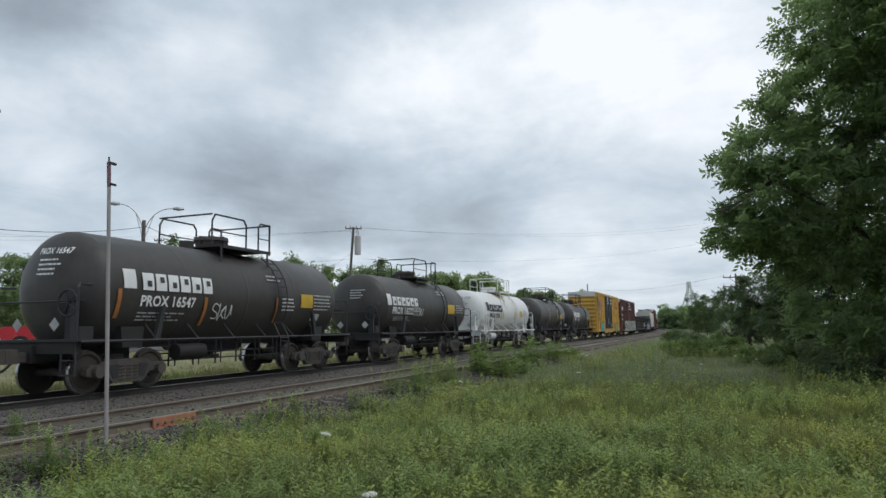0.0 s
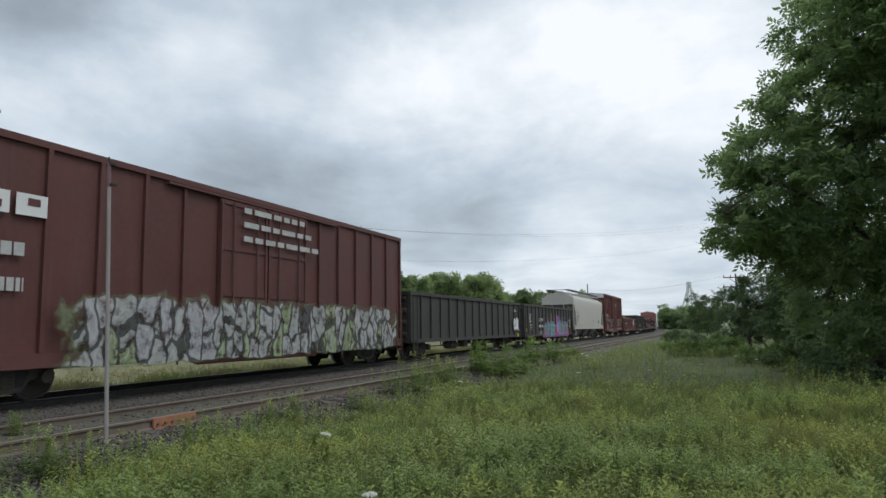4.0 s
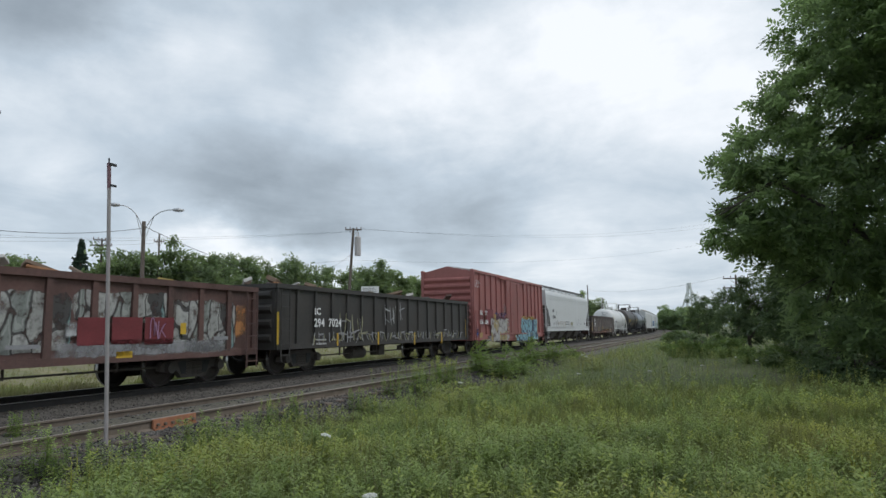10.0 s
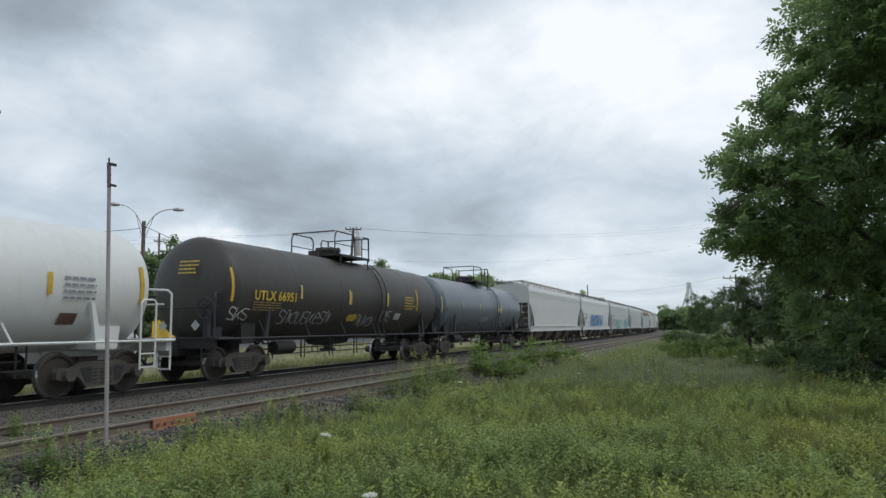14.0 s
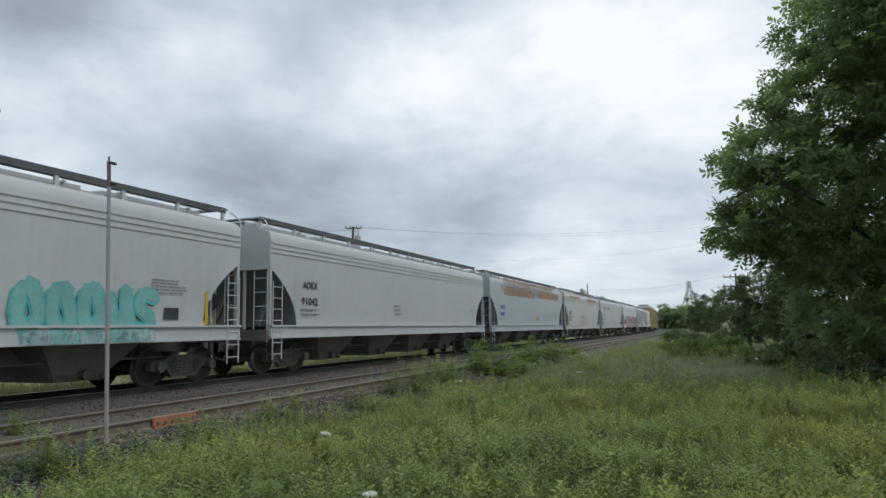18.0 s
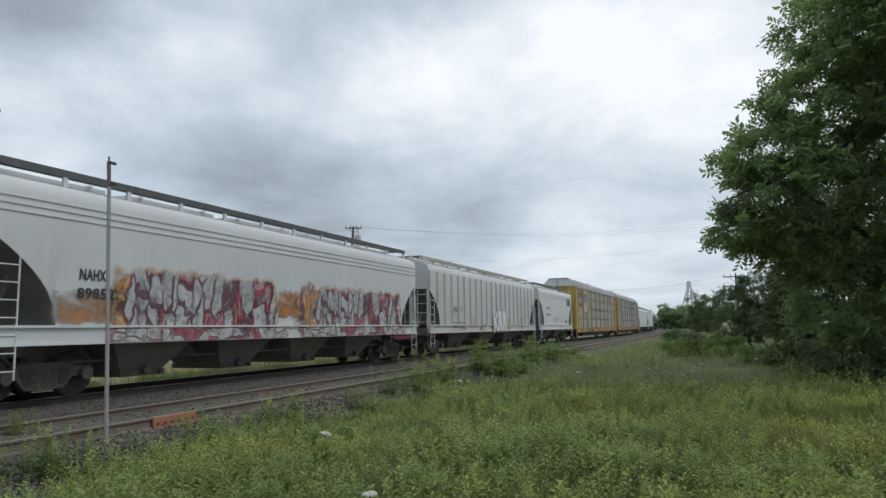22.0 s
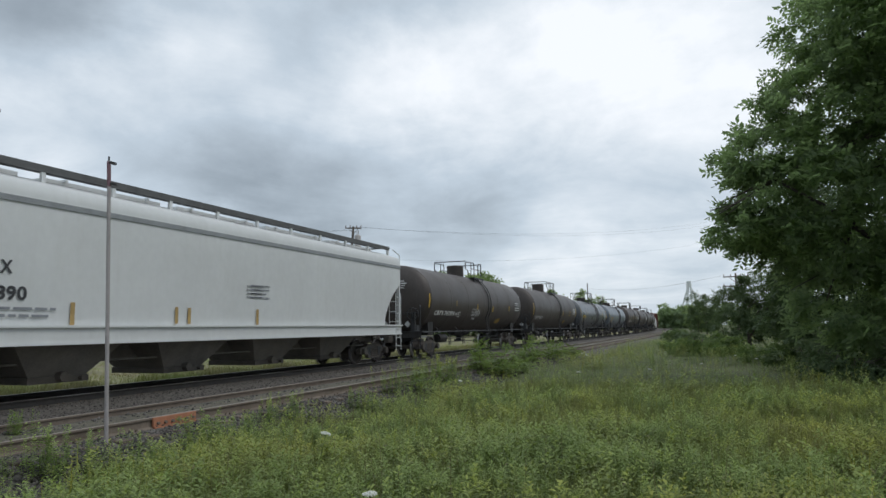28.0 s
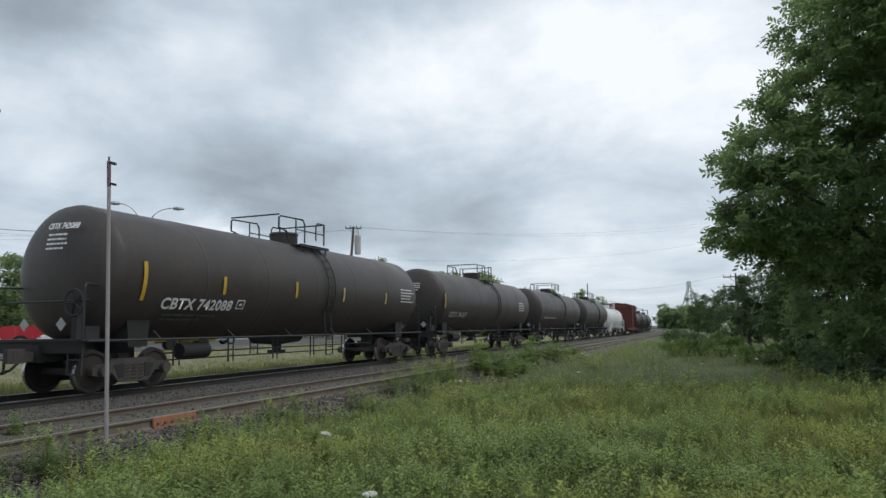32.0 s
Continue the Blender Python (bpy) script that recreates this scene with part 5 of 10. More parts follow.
RAIL_PROF = [(-0.07, -0.172), (0.07, -0.172), (0.07, -0.16), (0.012, -0.135), (0.009, -0.045), (0.036, -0.03), (0.036, -0.004), (0.028, 0.0), (-0.028, 0.0), (-0.036, -0.004), (-0.036, -0.03), (-0.009, -0.045), (-0.012, -0.135), (-0.07, -0.16)]


def rail_mesh(head, side, y0, dy):
    """One rail of the track at y0, following the bend."""
    bm = bmesh.new()
    along = [-60.0] + [CURVE_X + 14.0 * k for k in range(62)]
    rows = []
    for q in along:
        row = []
        for y, z in RAIL_PROF:
            px, py, _ = bend(q, y0 + dy + y)
            row.append(bm.verts.new((px, py - y0 - dy, z)))
        rows.append(row)
    n = len(RAIL_PROF)
    for a, b in zip(rows, rows[1:]):
        for i in range(n):
            f = bm.faces.new((a[i], a[(i + 1) % n], b[(i + 1) % n], b[i]))
            f.material_index = 1 if i in (6, 7, 8) else 0
    me = finish(bm, "rail", side)
    me.materials.append(head)
    return me


def tie_mesh():
    bm = bmesh.new()
    box(bm, 0, 0, -0.25, 0.22, 2.62, 0.16)
    bmesh.ops.bevel(bm, geom=bm.edges[:], offset=0.015, segments=1, affect="EDGES")
    return finish(bm, "tie", TIE)


def plate_and_spikes():
    bm = bmesh.new()
    for sy in (-0.753, 0.753):
        box(bm, 0, sy, -0.172, 0.19, 0.34, 0.018)
        for q in (-0.09, 0.09):
            for e in (-0.06, 0.06):
                box(bm, e, sy + q, -0.15, 0.03, 0.03, 0.05)
    return finish(bm, "tie_plate", RAIL_SIDE)


TIE_MESH, PLATE_MESH = tie_mesh(), plate_and_spikes()


def build_track(name, y, label, head, side, x_parts):
    tr = thing(name, pose(0, y, 0), label, "railway track", kind="structure")
    for sy in (-0.753, 0.753):
        part("rail", rail_mesh(head, side, y, sy), None, tr, "", pose(0, sy, 0))
    rnd = random.Random(int(y))
    for k in range(int((x_parts[1] - x_parts[0]) / 0.53)):
        x = x_parts[0] + k * 0.53
        t = part("tie", TIE_MESH, None, tr, "", pose(x + rnd.uniform(-0.03, 0.03), rnd.uniform(-0.06, 0.06), rnd.uniform(-0.012, 0.01), 0, 0, rnd.uniform(-1.5, 1.5)))
        if x < 45:
            part("tie_plate", PLATE_MESH, None, tr, "", pose(x, 0, 0))
    bm = bmesh.new()
    for k in range(380):
        x = x_parts[1] + 0.2 + k * 0.53
        px, py, a = bend(x, y)
        box(bm, px, py - y, -0.25, 0.22, 2.6, 0.16, a)
    tagged(part("far_ties", bm, TIE, tr), kind="stuff")
    return tr


siding = build_track("siding_track", SIDING_Y, "rusty empty siding track on weathered wooden ties", RAIL_HEAD_DULL, RAIL_SIDE, (1.0, 95.0))
main_track = build_track("main_track", TRACK_Y, "main line track carrying the freight train", RAIL_HEAD, RAIL_SIDE_OILY, (1.0, 60.0))
JOINT_X = 8.76
bm = bmesh.new()
prism(bm, [(-0.46, -0.14), (0.46, -0.14), (0.46, -0.004), (-0.46, -0.004)], -0.075, -0.04)
box(bm, 0, -0.085, -0.155, 0.92, 0.05, 0.03)
joint = part("joint_bar", bm, ORANGE_PAINT, siding, "orange painted bolted joint bar", pose(JOINT_X, -0.753, 0))
for k in range(6):
    bm = bmesh.new()
    rod(bm, (0, -0.115, -0.09), (0, -0.07, -0.09), 0.024, 6)
    part("bolt", bm, RAIL_SIDE, joint, "", pose(-0.38 + k * 0.152, 0, 0))


def stone_scatter():
    rng = np.random.default_rng(5)
    base = np.array([(1, 0, 0), (-1, 0, 0), (0, 1, 0), (0, -1, 0), (0, 0, 1), (0, 0, -1)], float)
    tri = np.array([(0, 2, 4), (2, 1, 4), (1, 3, 4), (3, 0, 4), (2, 0, 5), (1, 2, 5), (3, 1, 5), (0, 3, 5)])
    n = 42000
    x = 3.5 + 34 * rng.random(n) ** 1.7
    pick = rng.random(n)
    y = np.where(pick < 0.55, 6.35 + 1.65 * rng.random(n), np.where(pick < 0.95, 9.7 + 3.0 * rng.random(n), 8.25 + 1.2 * rng.random(n)))
    zy = np.interp(y, [6.3, 6.9, 7.4, 7.72, 8.24, 8.26, 9.5, 9.52, 10.05, 10.6, 11.7, 12.1, 12.8], [-0.5, -0.42, -0.275, -0.19, -0.165, -0.095, -0.105, -0.2, -0.2, -0.22, -0.22, -0.165, -0.15])
    s = rng.uniform(0.014, 0.034, n) * (1 + 0.7 * (rng.random(n) < 0.1)) * np.where(y > 9.6, 0.62, 1.0)
    jit = rng.uniform(0.6, 1.35, (n, 6, 3))
    v = base[None] * jit + rng.uniform(-0.3, 0.3, (n, 6, 3))
    ang = rng.random(n) * 6.28
    c, sn = np.cos(ang), np.sin(ang)
    vx = v[..., 0] * c[:, None] - v[..., 1] * sn[:, None]
    vy = v[..., 0] * sn[:, None] + v[..., 1] * c[:, None]
    v = np.stack([vx, vy, v[..., 2] * 0.75], -1) * s[:, None, None] + np.stack([x, y, zy + s * 0.3], -1)[:, None, :]
    f = tri[None] + (np.arange(n) * 6)[:, None, None]
    return fast_mesh("ballast_stones", v.reshape(-1, 3), f.reshape(-1, 3), STONE)


def fast_mesh(name, verts, faces, mat):
    """A mesh from numpy arrays of points and equal-sided faces."""
    me = bpy.data.meshes.new(name)
    k = faces.shape[1]
    me.vertices.add(len(verts))
    me.vertices.foreach_set("co", np.ascontiguousarray(verts, dtype=np.float32).ravel())
    me.loops.add(faces.size)
    me.loops.foreach_set("vertex_index", np.ascontiguousarray(faces, dtype=np.int32).ravel())
    me.polygons.add(len(faces))
    me.polygons.foreach_set("loop_start", np.arange(0, faces.size, k, dtype=np.int32))
    me.update(calc_edges=True)
    me.materials.append(mat)
    return me


tagged(new("ballast_stones", stone_scatter()), "loose crushed grey stones beside the siding", "stones", kind="stuff")

# ---- plants ----
GRASS = leaf_material("field_grass", (0.13, 0.165, 0.05), (0.30, 0.34, 0.13), 0.4, tint=(0.55, 0.5, 0.26))
WEED = leaf_material("weed_leaves", (0.118, 0.16, 0.056), (0.275, 0.342, 0.135), 0.42, tint=(0.7, 0.6, 0.28), clump=1.7, spread=2.0)
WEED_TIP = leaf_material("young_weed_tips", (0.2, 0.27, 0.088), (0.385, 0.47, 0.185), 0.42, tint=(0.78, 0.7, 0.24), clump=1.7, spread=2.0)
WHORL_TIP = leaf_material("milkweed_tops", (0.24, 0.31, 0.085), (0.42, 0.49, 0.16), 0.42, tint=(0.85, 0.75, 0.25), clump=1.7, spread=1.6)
GOLD = leaf_material("goldenrod_buds", (0.27, 0.29, 0.06), (0.46, 0.45, 0.11), 0.3)
DRY = leaf_material("dry_stems", (0.2, 0.16, 0.09), (0.33, 0.28, 0.17), 0.15)
LACE = leaf_material("white_umbel", (0.7, 0.7, 0.66), (0.85, 0.85, 0.82), 0.2)
TREE_LEAF = leaf_material("ash_leaves", (0.2, 0.262, 0.17), (0.34, 0.43, 0.255), 0.8)
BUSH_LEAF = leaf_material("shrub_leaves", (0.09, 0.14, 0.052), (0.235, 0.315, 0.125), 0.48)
SUMAC_LEAF = leaf_material("sumac_leaves", (0.1, 0.15, 0.05), (0.29, 0.375, 0.135), 0.45)
# the next two greens are lightened and greyed to paint in distance haze
FAR_LEAF = leaf_material("far_hazed_tree_leaves", (0.19, 0.25, 0.14), (0.38, 0.46, 0.25), 0.58)
HAZE_LEAF = leaf_material("far_haze_leaves", (0.2, 0.27, 0.165), (0.36, 0.45, 0.27), 0.55)
GROVE_LEAF = leaf_material("grove_leaves", (0.145, 0.195, 0.12), (0.31, 0.385, 0.215), 0.58)
SPRUCE_LEAF = leaf_material("spruce_needles", (0.045, 0.07, 0.055), (0.1, 0.14, 0.11), 0.2)
# darkened leaf green: carries the shade of the tree edge in its colour
SHADED_LEAF = leaf_material("shaded_tree_leaves", (0.065, 0.095, 0.05), (0.15, 0.205, 0.1), 0.4)
BARK = material("grey_bark", (0.1, 0.085, 0.07), 0.9, vary=0.3, scale=5, bump=0.8, bump_scale=20)


def rotate_z(v, ang):
    c, s = np.cos(ang)[:, None], np.sin(ang)[:, None]
    return np.stack([v[..., 0] * c - v[..., 1] * s, v[..., 0] * s + v[..., 1] * c, v[..., 2]], -1)


def weed_template(rng, leaves, height, leaf_len, leaf_w, tip_from=2.0):
    """One leafy stem: narrow leaves in a spiral, bent tips, young leaves at the top. Triangles and their paint."""
    vs, fs, ms = [], [], []

    def tri(a, b, c, m):
        n = len(vs)
        vs.extend((a, b, c))
        fs.append((n, n + 1, n + 2))
        ms.append(m)

    w = 0.005
    tri((-w, 0, 0), (w, 0, 0), (0.01, 0.0, height), 0)
    tri((0, -w, 0), (0, w, 0), (0.01, 0.0, height), 0)
    for k in range(leaves):
        u = (k + 1) / leaves
        h = height * (0.12 + 0.88 * u ** 0.85)
        a = k * 2.4 + rng.uniform(-0.4, 0.4)
        l = leaf_len * rng.uniform(0.75, 1.2) * (1.15 - 0.5 * u)
        rise = rng.uniform(-0.15, 0.4) + 0.75 * u ** 4
        d = np.array((math.cos(a), math.sin(a), rise))
        d /= np.linalg.norm(d)
        side = np.array((-math.sin(a), math.cos(a), rng.uniform(-0.3, 0.3)))
        p0 = np.array((0, 0, h * 0.97))
        p1 = p0 + d * l * 0.5
        p2 = p1 + (d + np.array((0, 0, -0.4))) * l * 0.5
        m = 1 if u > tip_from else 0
        tri(tuple(p0), tuple(p1 - side * leaf_w), tuple(p1 + side * leaf_w), m)
        tri(tuple(p1 - side * leaf_w), tuple(p2), tuple(p1 + side * leaf_w), m)
    return np.array(vs), np.array(fs), np.array(ms)


def scatter(name, templates, pts, scale, mat, rng, label, category, tip=None):
    """Copies of small plants at many places, joined into one mesh."""
    allv, allf, allm, off = [], [], [], 0
    pick = rng.integers(0, len(templates), len(pts))
    for i, temp in enumerate(templates):
        tv, tf = temp[0], temp[1]
        sel = np.where(pick == i)[0]
        if not len(sel):
            continue
        v = np.repeat(tv[None], len(sel), 0)
        v = rotate_z(v, rng.random(len(sel)) * 6.28) * scale[sel][:, None, None]
        lean = rng.normal(0, 0.1, (len(sel), 2))
        v[..., 0] += v[..., 2] * lean[:, 0:1]
        v[..., 1] += v[..., 2] * lean[:, 1:2]
        v += pts[sel][:, None, :]
        f = tf[None] + (np.arange(len(sel)) * len(tv))[:, None, None] + off
        off += len(sel) * len(tv)
        allv.append(v.reshape(-1, 3))
        allf.append(f.reshape(-1, 3))
        if tip:
            allm.append(np.tile(temp[2], len(sel)))
    me = fast_mesh(name, np.concatenate(allv), np.concatenate(allf), mat)
    if tip:
        me.materials.append(tip)
        me.polygons.foreach_set("material_index", np.concatenate(allm).astype(np.int32))
    return tagged(new(name, me), label, category, kind="stuff")


def field_edge(x):
    """How far the plants reach towards the siding at x."""
    e = np.interp(x, [0, 5, 6.3, 7.7, 8.4, 9.5, 10.8, 11.3, 14.6, 19, 26, 33, 57, 84, 120], [5.3, 6.0, 6.75, 6.8, 6.85, 7.25, 7.35, 6.85, 7.2, 7.45, 7.4, 7.0, 7.2, 7.8, 8.3])
    return e + 0.12 * np.sin(x * 2.3 + 1) + 0.1 * np.sin(x * 5.1)


def field_points(rng, n, near=3.2, far=70.0, power=1.6, clump=0, spread=0.2):
    """Places in the field in front of the tracks, thicker near the viewer; clump: how many grow together."""
    m = n // clump if clump else n
    ang = radians(21.4) + rng.uniform(-0.78, 0.72, m)
    d = near + (far - near) * rng.random(m) ** power
    x, y, own = d * np.cos(ang), d * np.sin(ang), np.arange(m)
    if clump:
        own = rng.integers(0, m, n)
        wide = spread * rng.uniform(0.5, 1.6, m)[own]
        x, y = x[own] + rng.normal(0, 1, n) * wide, y[own] + rng.normal(0, 1, n) * wide
    ok = (y < field_edge(x)) & (y > -40) & (np.hypot(x, y) > near * 0.97)
    x, y, own = x[ok], y[ok], own[ok]
    z = GROUND + 0.05 * np.sin(x * 0.21 + y * 0.3) + 0.04 * np.sin(y * 0.9 - x * 0.13) - 0.06 * np.clip((y - 4.5) / 2.5, 0, 1)
    pts = np.stack([x, y, z - 0.01], -1)
    return (pts, rng.uniform(0.62, 1.12, m)[own]) if clump else pts


def build_field():
    rng = np.random.default_rng(11)
    narrow = [weed_template(rng, 30, rng.uniform(0.42, 0.58), 0.085, 0.0085, 0.7) for _ in range(4)]
    broad = [weed_template(rng, 16, rng.uniform(0.36, 0.5), 0.1, 0.018, 0.7) for _ in range(3)]
    bushy = [weed_template(rng, 40, rng.uniform(0.4, 0.52), 0.1, 0.0105, 0.66) for _ in range(2)]
    coarse = [weed_template(rng, 16, rng.uniform(0.44, 0.6), 0.13, 0.018, 0.7) for _ in range(6)]
    for near, far, count, clump, spread, shoots in ((3.1, 15.0, 18500, 13, 0.13, narrow + bushy), (3.6, 15.0, 2600, 7, 0.12, broad), (13.5, 90.0, 17500, 8, 0.38, coarse), (3.1, 15.0, 4500, 0, 0, narrow), (13.0, 80.0, 6500, 0, 0, coarse)):
        if clump:
            pts, tall = field_points(rng, count, near, far, 1.2, clump, spread)
        else:
            pts = field_points(rng, count, near, far, 1.2)
            tall = np.full(len(pts), 0.66)
        patch = 0.92 + 0.2 * np.sin(pts[:, 0] * 0.8 + 2 * np.sin(pts[:, 1] * 0.6)) * np.sin(pts[:, 1] * 0.9)
        low = np.where(pts[:, 1] > field_edge(pts[:, 0]) - 0.5, 0.85, 1.0)
        size = 1 + 0.25 * np.clip((np.hypot(pts[:, 0], pts[:, 1]) - 14) / 25, 0, 1)
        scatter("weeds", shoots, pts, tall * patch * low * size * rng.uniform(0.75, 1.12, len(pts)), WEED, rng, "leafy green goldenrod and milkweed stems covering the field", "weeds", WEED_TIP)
    whorl = [weed_template(rng, 26, rng.uniform(0.44, 0.58), 0.095, 0.0125, 0.74) for _ in range(4)]
    pts, tall = field_points(rng, 4200, 3.8, 19.0, 1.15, 9, 0.15)
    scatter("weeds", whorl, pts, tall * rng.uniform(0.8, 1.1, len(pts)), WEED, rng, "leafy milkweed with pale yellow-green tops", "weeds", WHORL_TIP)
    # the field goes on around and behind the viewer
    pts = np.stack([rng.uniform(-34, 30, 8000), rng.uniform(-34, 6.4, 8000), np.full(8000, GROUND - 0.05)], -1)
    away = np.hypot(pts[:, 0], pts[:, 1])
    turn = np.abs(np.arctan2(pts[:, 1], pts[:, 0]) - radians(20.0))
    pts = pts[(away > 1.6) & ((turn > 0.72) | (away < 3.6))]
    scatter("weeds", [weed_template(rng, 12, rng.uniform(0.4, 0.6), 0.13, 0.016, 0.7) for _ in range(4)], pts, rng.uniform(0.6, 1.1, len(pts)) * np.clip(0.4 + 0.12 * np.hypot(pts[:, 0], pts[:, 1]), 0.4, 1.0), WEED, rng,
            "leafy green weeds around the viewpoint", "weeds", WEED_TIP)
    a, d = rng.uniform(-math.pi, math.pi, 5200), 0.5 + 10.5 * np.sqrt(rng.random(5200))
    pts = np.stack([d * np.cos(a), d * np.sin(a), np.full(5200, GROUND - 0.02)], -1)
    pts = pts[((d < 3.4) | (np.abs(a - radians(20.0)) > 0.74)) & (pts[:, 1] < 6.4)]
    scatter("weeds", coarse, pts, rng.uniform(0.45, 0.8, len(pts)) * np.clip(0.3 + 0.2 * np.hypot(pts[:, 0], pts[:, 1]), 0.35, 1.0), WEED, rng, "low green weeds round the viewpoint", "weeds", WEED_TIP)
    blades = []
    for _ in range(6):
        vs, fs = [], []
        for b in range(9):
            a, l = rng.random() * 6.28, rng.uniform(0.22, 0.5)
            o = rng.normal(0, 0.05, 2)
            d = np.array((math.cos(a), math.sin(a)))
            s = np.array((-d[1], d[0])) * 0.005
            lean = rng.uniform(0.08, 0.4) * l
            n = len(vs)
            mid = o + d * lean * 0.35
            tip = o + d * lean
            vs += [(*(o - s), 0), (*(o + s), 0), (*(mid + s), l * 0.6), (*(mid - s), l * 0.6), (*tip, l * 0.97)]
            fs += [(n, n + 1, n + 2), (n, n + 2, n + 3), (n + 3, n + 2, n + 4)]
        blades.append((np.array(vs), np.array(fs)))
    pts = field_points(rng, 11000, 3.0, 20, 1.2)
    scatter("grass", blades, pts, rng.uniform(0.6, 1.15, len(pts)) * np.where(pts[:, 1] > 5.3, 0.7, 0.9), GRASS, rng, "long green grass between the weeds", "grass")
    pts = field_points(rng, 1500, 4, 45, 1.2)
    pts = pts[np.sin(pts[:, 0] * 0.5 + pts[:, 1]) > 0.2]
    buds = [weed_template(rng, 12, 0.62, 0.05, 0.010) for _ in range(3)]
    for tv, tf, _ in buds:
        keep = tv[:, 2] < 0.3
        tv[keep, 2] = 0.32 + tv[keep, 2] * 0.2
    scatter("goldenrod_tops", buds, pts, rng.uniform(0.85, 1.15, len(pts)), GOLD, rng, "yellowing goldenrod tops scattered in the field", "weeds")
    pts = field_points(rng, 500, 3.5, 30, 1.3)
    stems = [weed_template(rng, 3, 0.78, 0.07, 0.004) for _ in range(3)]
    scatter("dry_stalks", stems, pts, rng.uniform(0.7, 1.1, len(pts)), DRY, rng, "thin dry brown stalks among the grass", "weeds")


build_field()

# ---- the train, from its front ----
def black_tank(xl, xr, top=3.6, **kw):
    return tank_car(xl, xr, top, BARREL_BLACK, "black tank car with dome railing and grimy trucks", 1.34, **kw)


black_tank(-371.0, -358.5)
black_tank(-354.3, -344.6, top=3.62)
black_tank(-340.6, -331.2, top=3.6)
tank_car(-328.2, -317.6, 3.52, BARREL_WHITE, "white insulated tank car with white railings", 1.3, trim=BARREL_WHITE)
black_tank(-314.2, -305.0)
black_tank(-301.4, -291.9)
boxcar(-288.9, -270.0, BOX_YELLOW, "yellow high-cube boxcar with black double doors and graffiti", 5.16, 0.72, 15, (0.354, 0.62), DOOR_BLACK, 2, (0.3, 0.62), HOP_WHITE)
boxcar(-268.1, -249.3, BOX_MAROON, "maroon high-cube boxcar with white graffiti along its base", 5.1, 0.66, 15, (0.4, 0.62), None, 2, (), HOP_WHITE)
gondola(-248.3, -230.6, GON_BLACK, "black gondola car with white graffiti", 2.85)
gondola(-229.5, -212.7, GON_BLACK, "black gondola car with large bright graffiti letters", 2.85, 0.67)
hopper_car(-211.4, -194.0, HOP_BONE, "bone grey covered hopper with grey roof walkway", 4.1, 4.5, 3.45, 1.15, 1.1, 0.12, 3, lines=False, board_z=4.8)
boxcar(-192.3, -176.2, BOX_BROWN, "oxide brown boxcar with plug doors and chalky graffiti", 5.22, 0.74, 14, (0.37, 0.6), None, 2, (0.25, 0.62, 0.82), HOP_WHITE)
gondola(-174.5, -157.95, GON_BROWN, "brown gondola car heaped with scrap metal", 2.4, 0.68, 15, load=3)
gondola(-156.5, -139.9, GON_BLACK, "tall black gondola car with yellow reflectors", 3.05, 0.7, 14, belly=0.22)
gondola(-138.9, -121.6, GON_DULL, "red-brown gondola car covered in pale graffiti", 2.5, 0.7, 16, load=5)
gondola(-120.6, -103.7, GON_BLACK, "black gondola car with faded graffiti and scrap load", 2.68, 0.78, 16, load=7)
boxcar(-102.7, -86.85, BOX_RED, "faded red boxcar with corrugated doors and graffiti", 4.57, 0.72, 15, (0.383, 0.588), None, 1, (), None, corrugated_door=True, roof_peak=0.22)
hopper_car(-85.4, -66.4, HOP_WHITE, "white covered hopper with dark end cut-outs")
gondola(-64.2, -48.2, GON_RUST, "rust-streaked dark gondola car with pale grey posts", 2.5, 0.72, 15, post_mat=POST_GREY, shift=0.2)
tank_car(-46.4, -33.6, 3.74, BARREL_WHITE, "white tank car with yellow reflectors", 1.4, trim=BARREL_WHITE)
tank_car(-30.6, -16.2, 4.02, BARREL_BLACK, "black tank car with yellow stencils", 1.5)
tank_car(-15.0, -1.0, 3.97, BARREL_GREY, "blue-grey tank car with black railings", 1.48)
hopper_car(1.2, 20.9, HOP_CREAM, "cream covered hopper with dark end cut-outs")
hopper_car(21.9, 40.6, HOP_WHITE, "white covered hopper with blue and teal graffiti")
hopper_car(41.9, 61.3, HOP_GREY, "pale grey covered hopper with faded teal graffiti")
hopper_car(62.7, 82.7, HOP_GREY, "pale grey covered hopper with white sill")
hopper_car(84.0, 104.2, HOP_BLUE, "faded blue covered hopper with rusty eaves", lines=False)
hopper_car(105.5, 124.5, HOP_TAN, "weathered grey covered hopper with rust marks", cut=3.3)
hopper_car(125.9, 144.7, HOP_GREY, "pale grey covered hopper with faded yellow patch")
hopper_car(146.3, 165.2, HOP_WHITE, "white covered hopper with red and orange graffiti")
hopper_car(166.7, 186.5, HOP_CREAM, "cream ribbed covered hopper", lines=False, ribs=21, bays=3, board_z=4.64)
hopper_car(188.0, 200.4, HOP_WHITE, "short white covered hopper with rounded end openings", 4.2, 4.45, 3.4, 1.5, bays=2)
SMUDGE = material("smudged_dark_print", (0.15, 0.14, 0.125), 0.7, vary=0.3, scale=4)


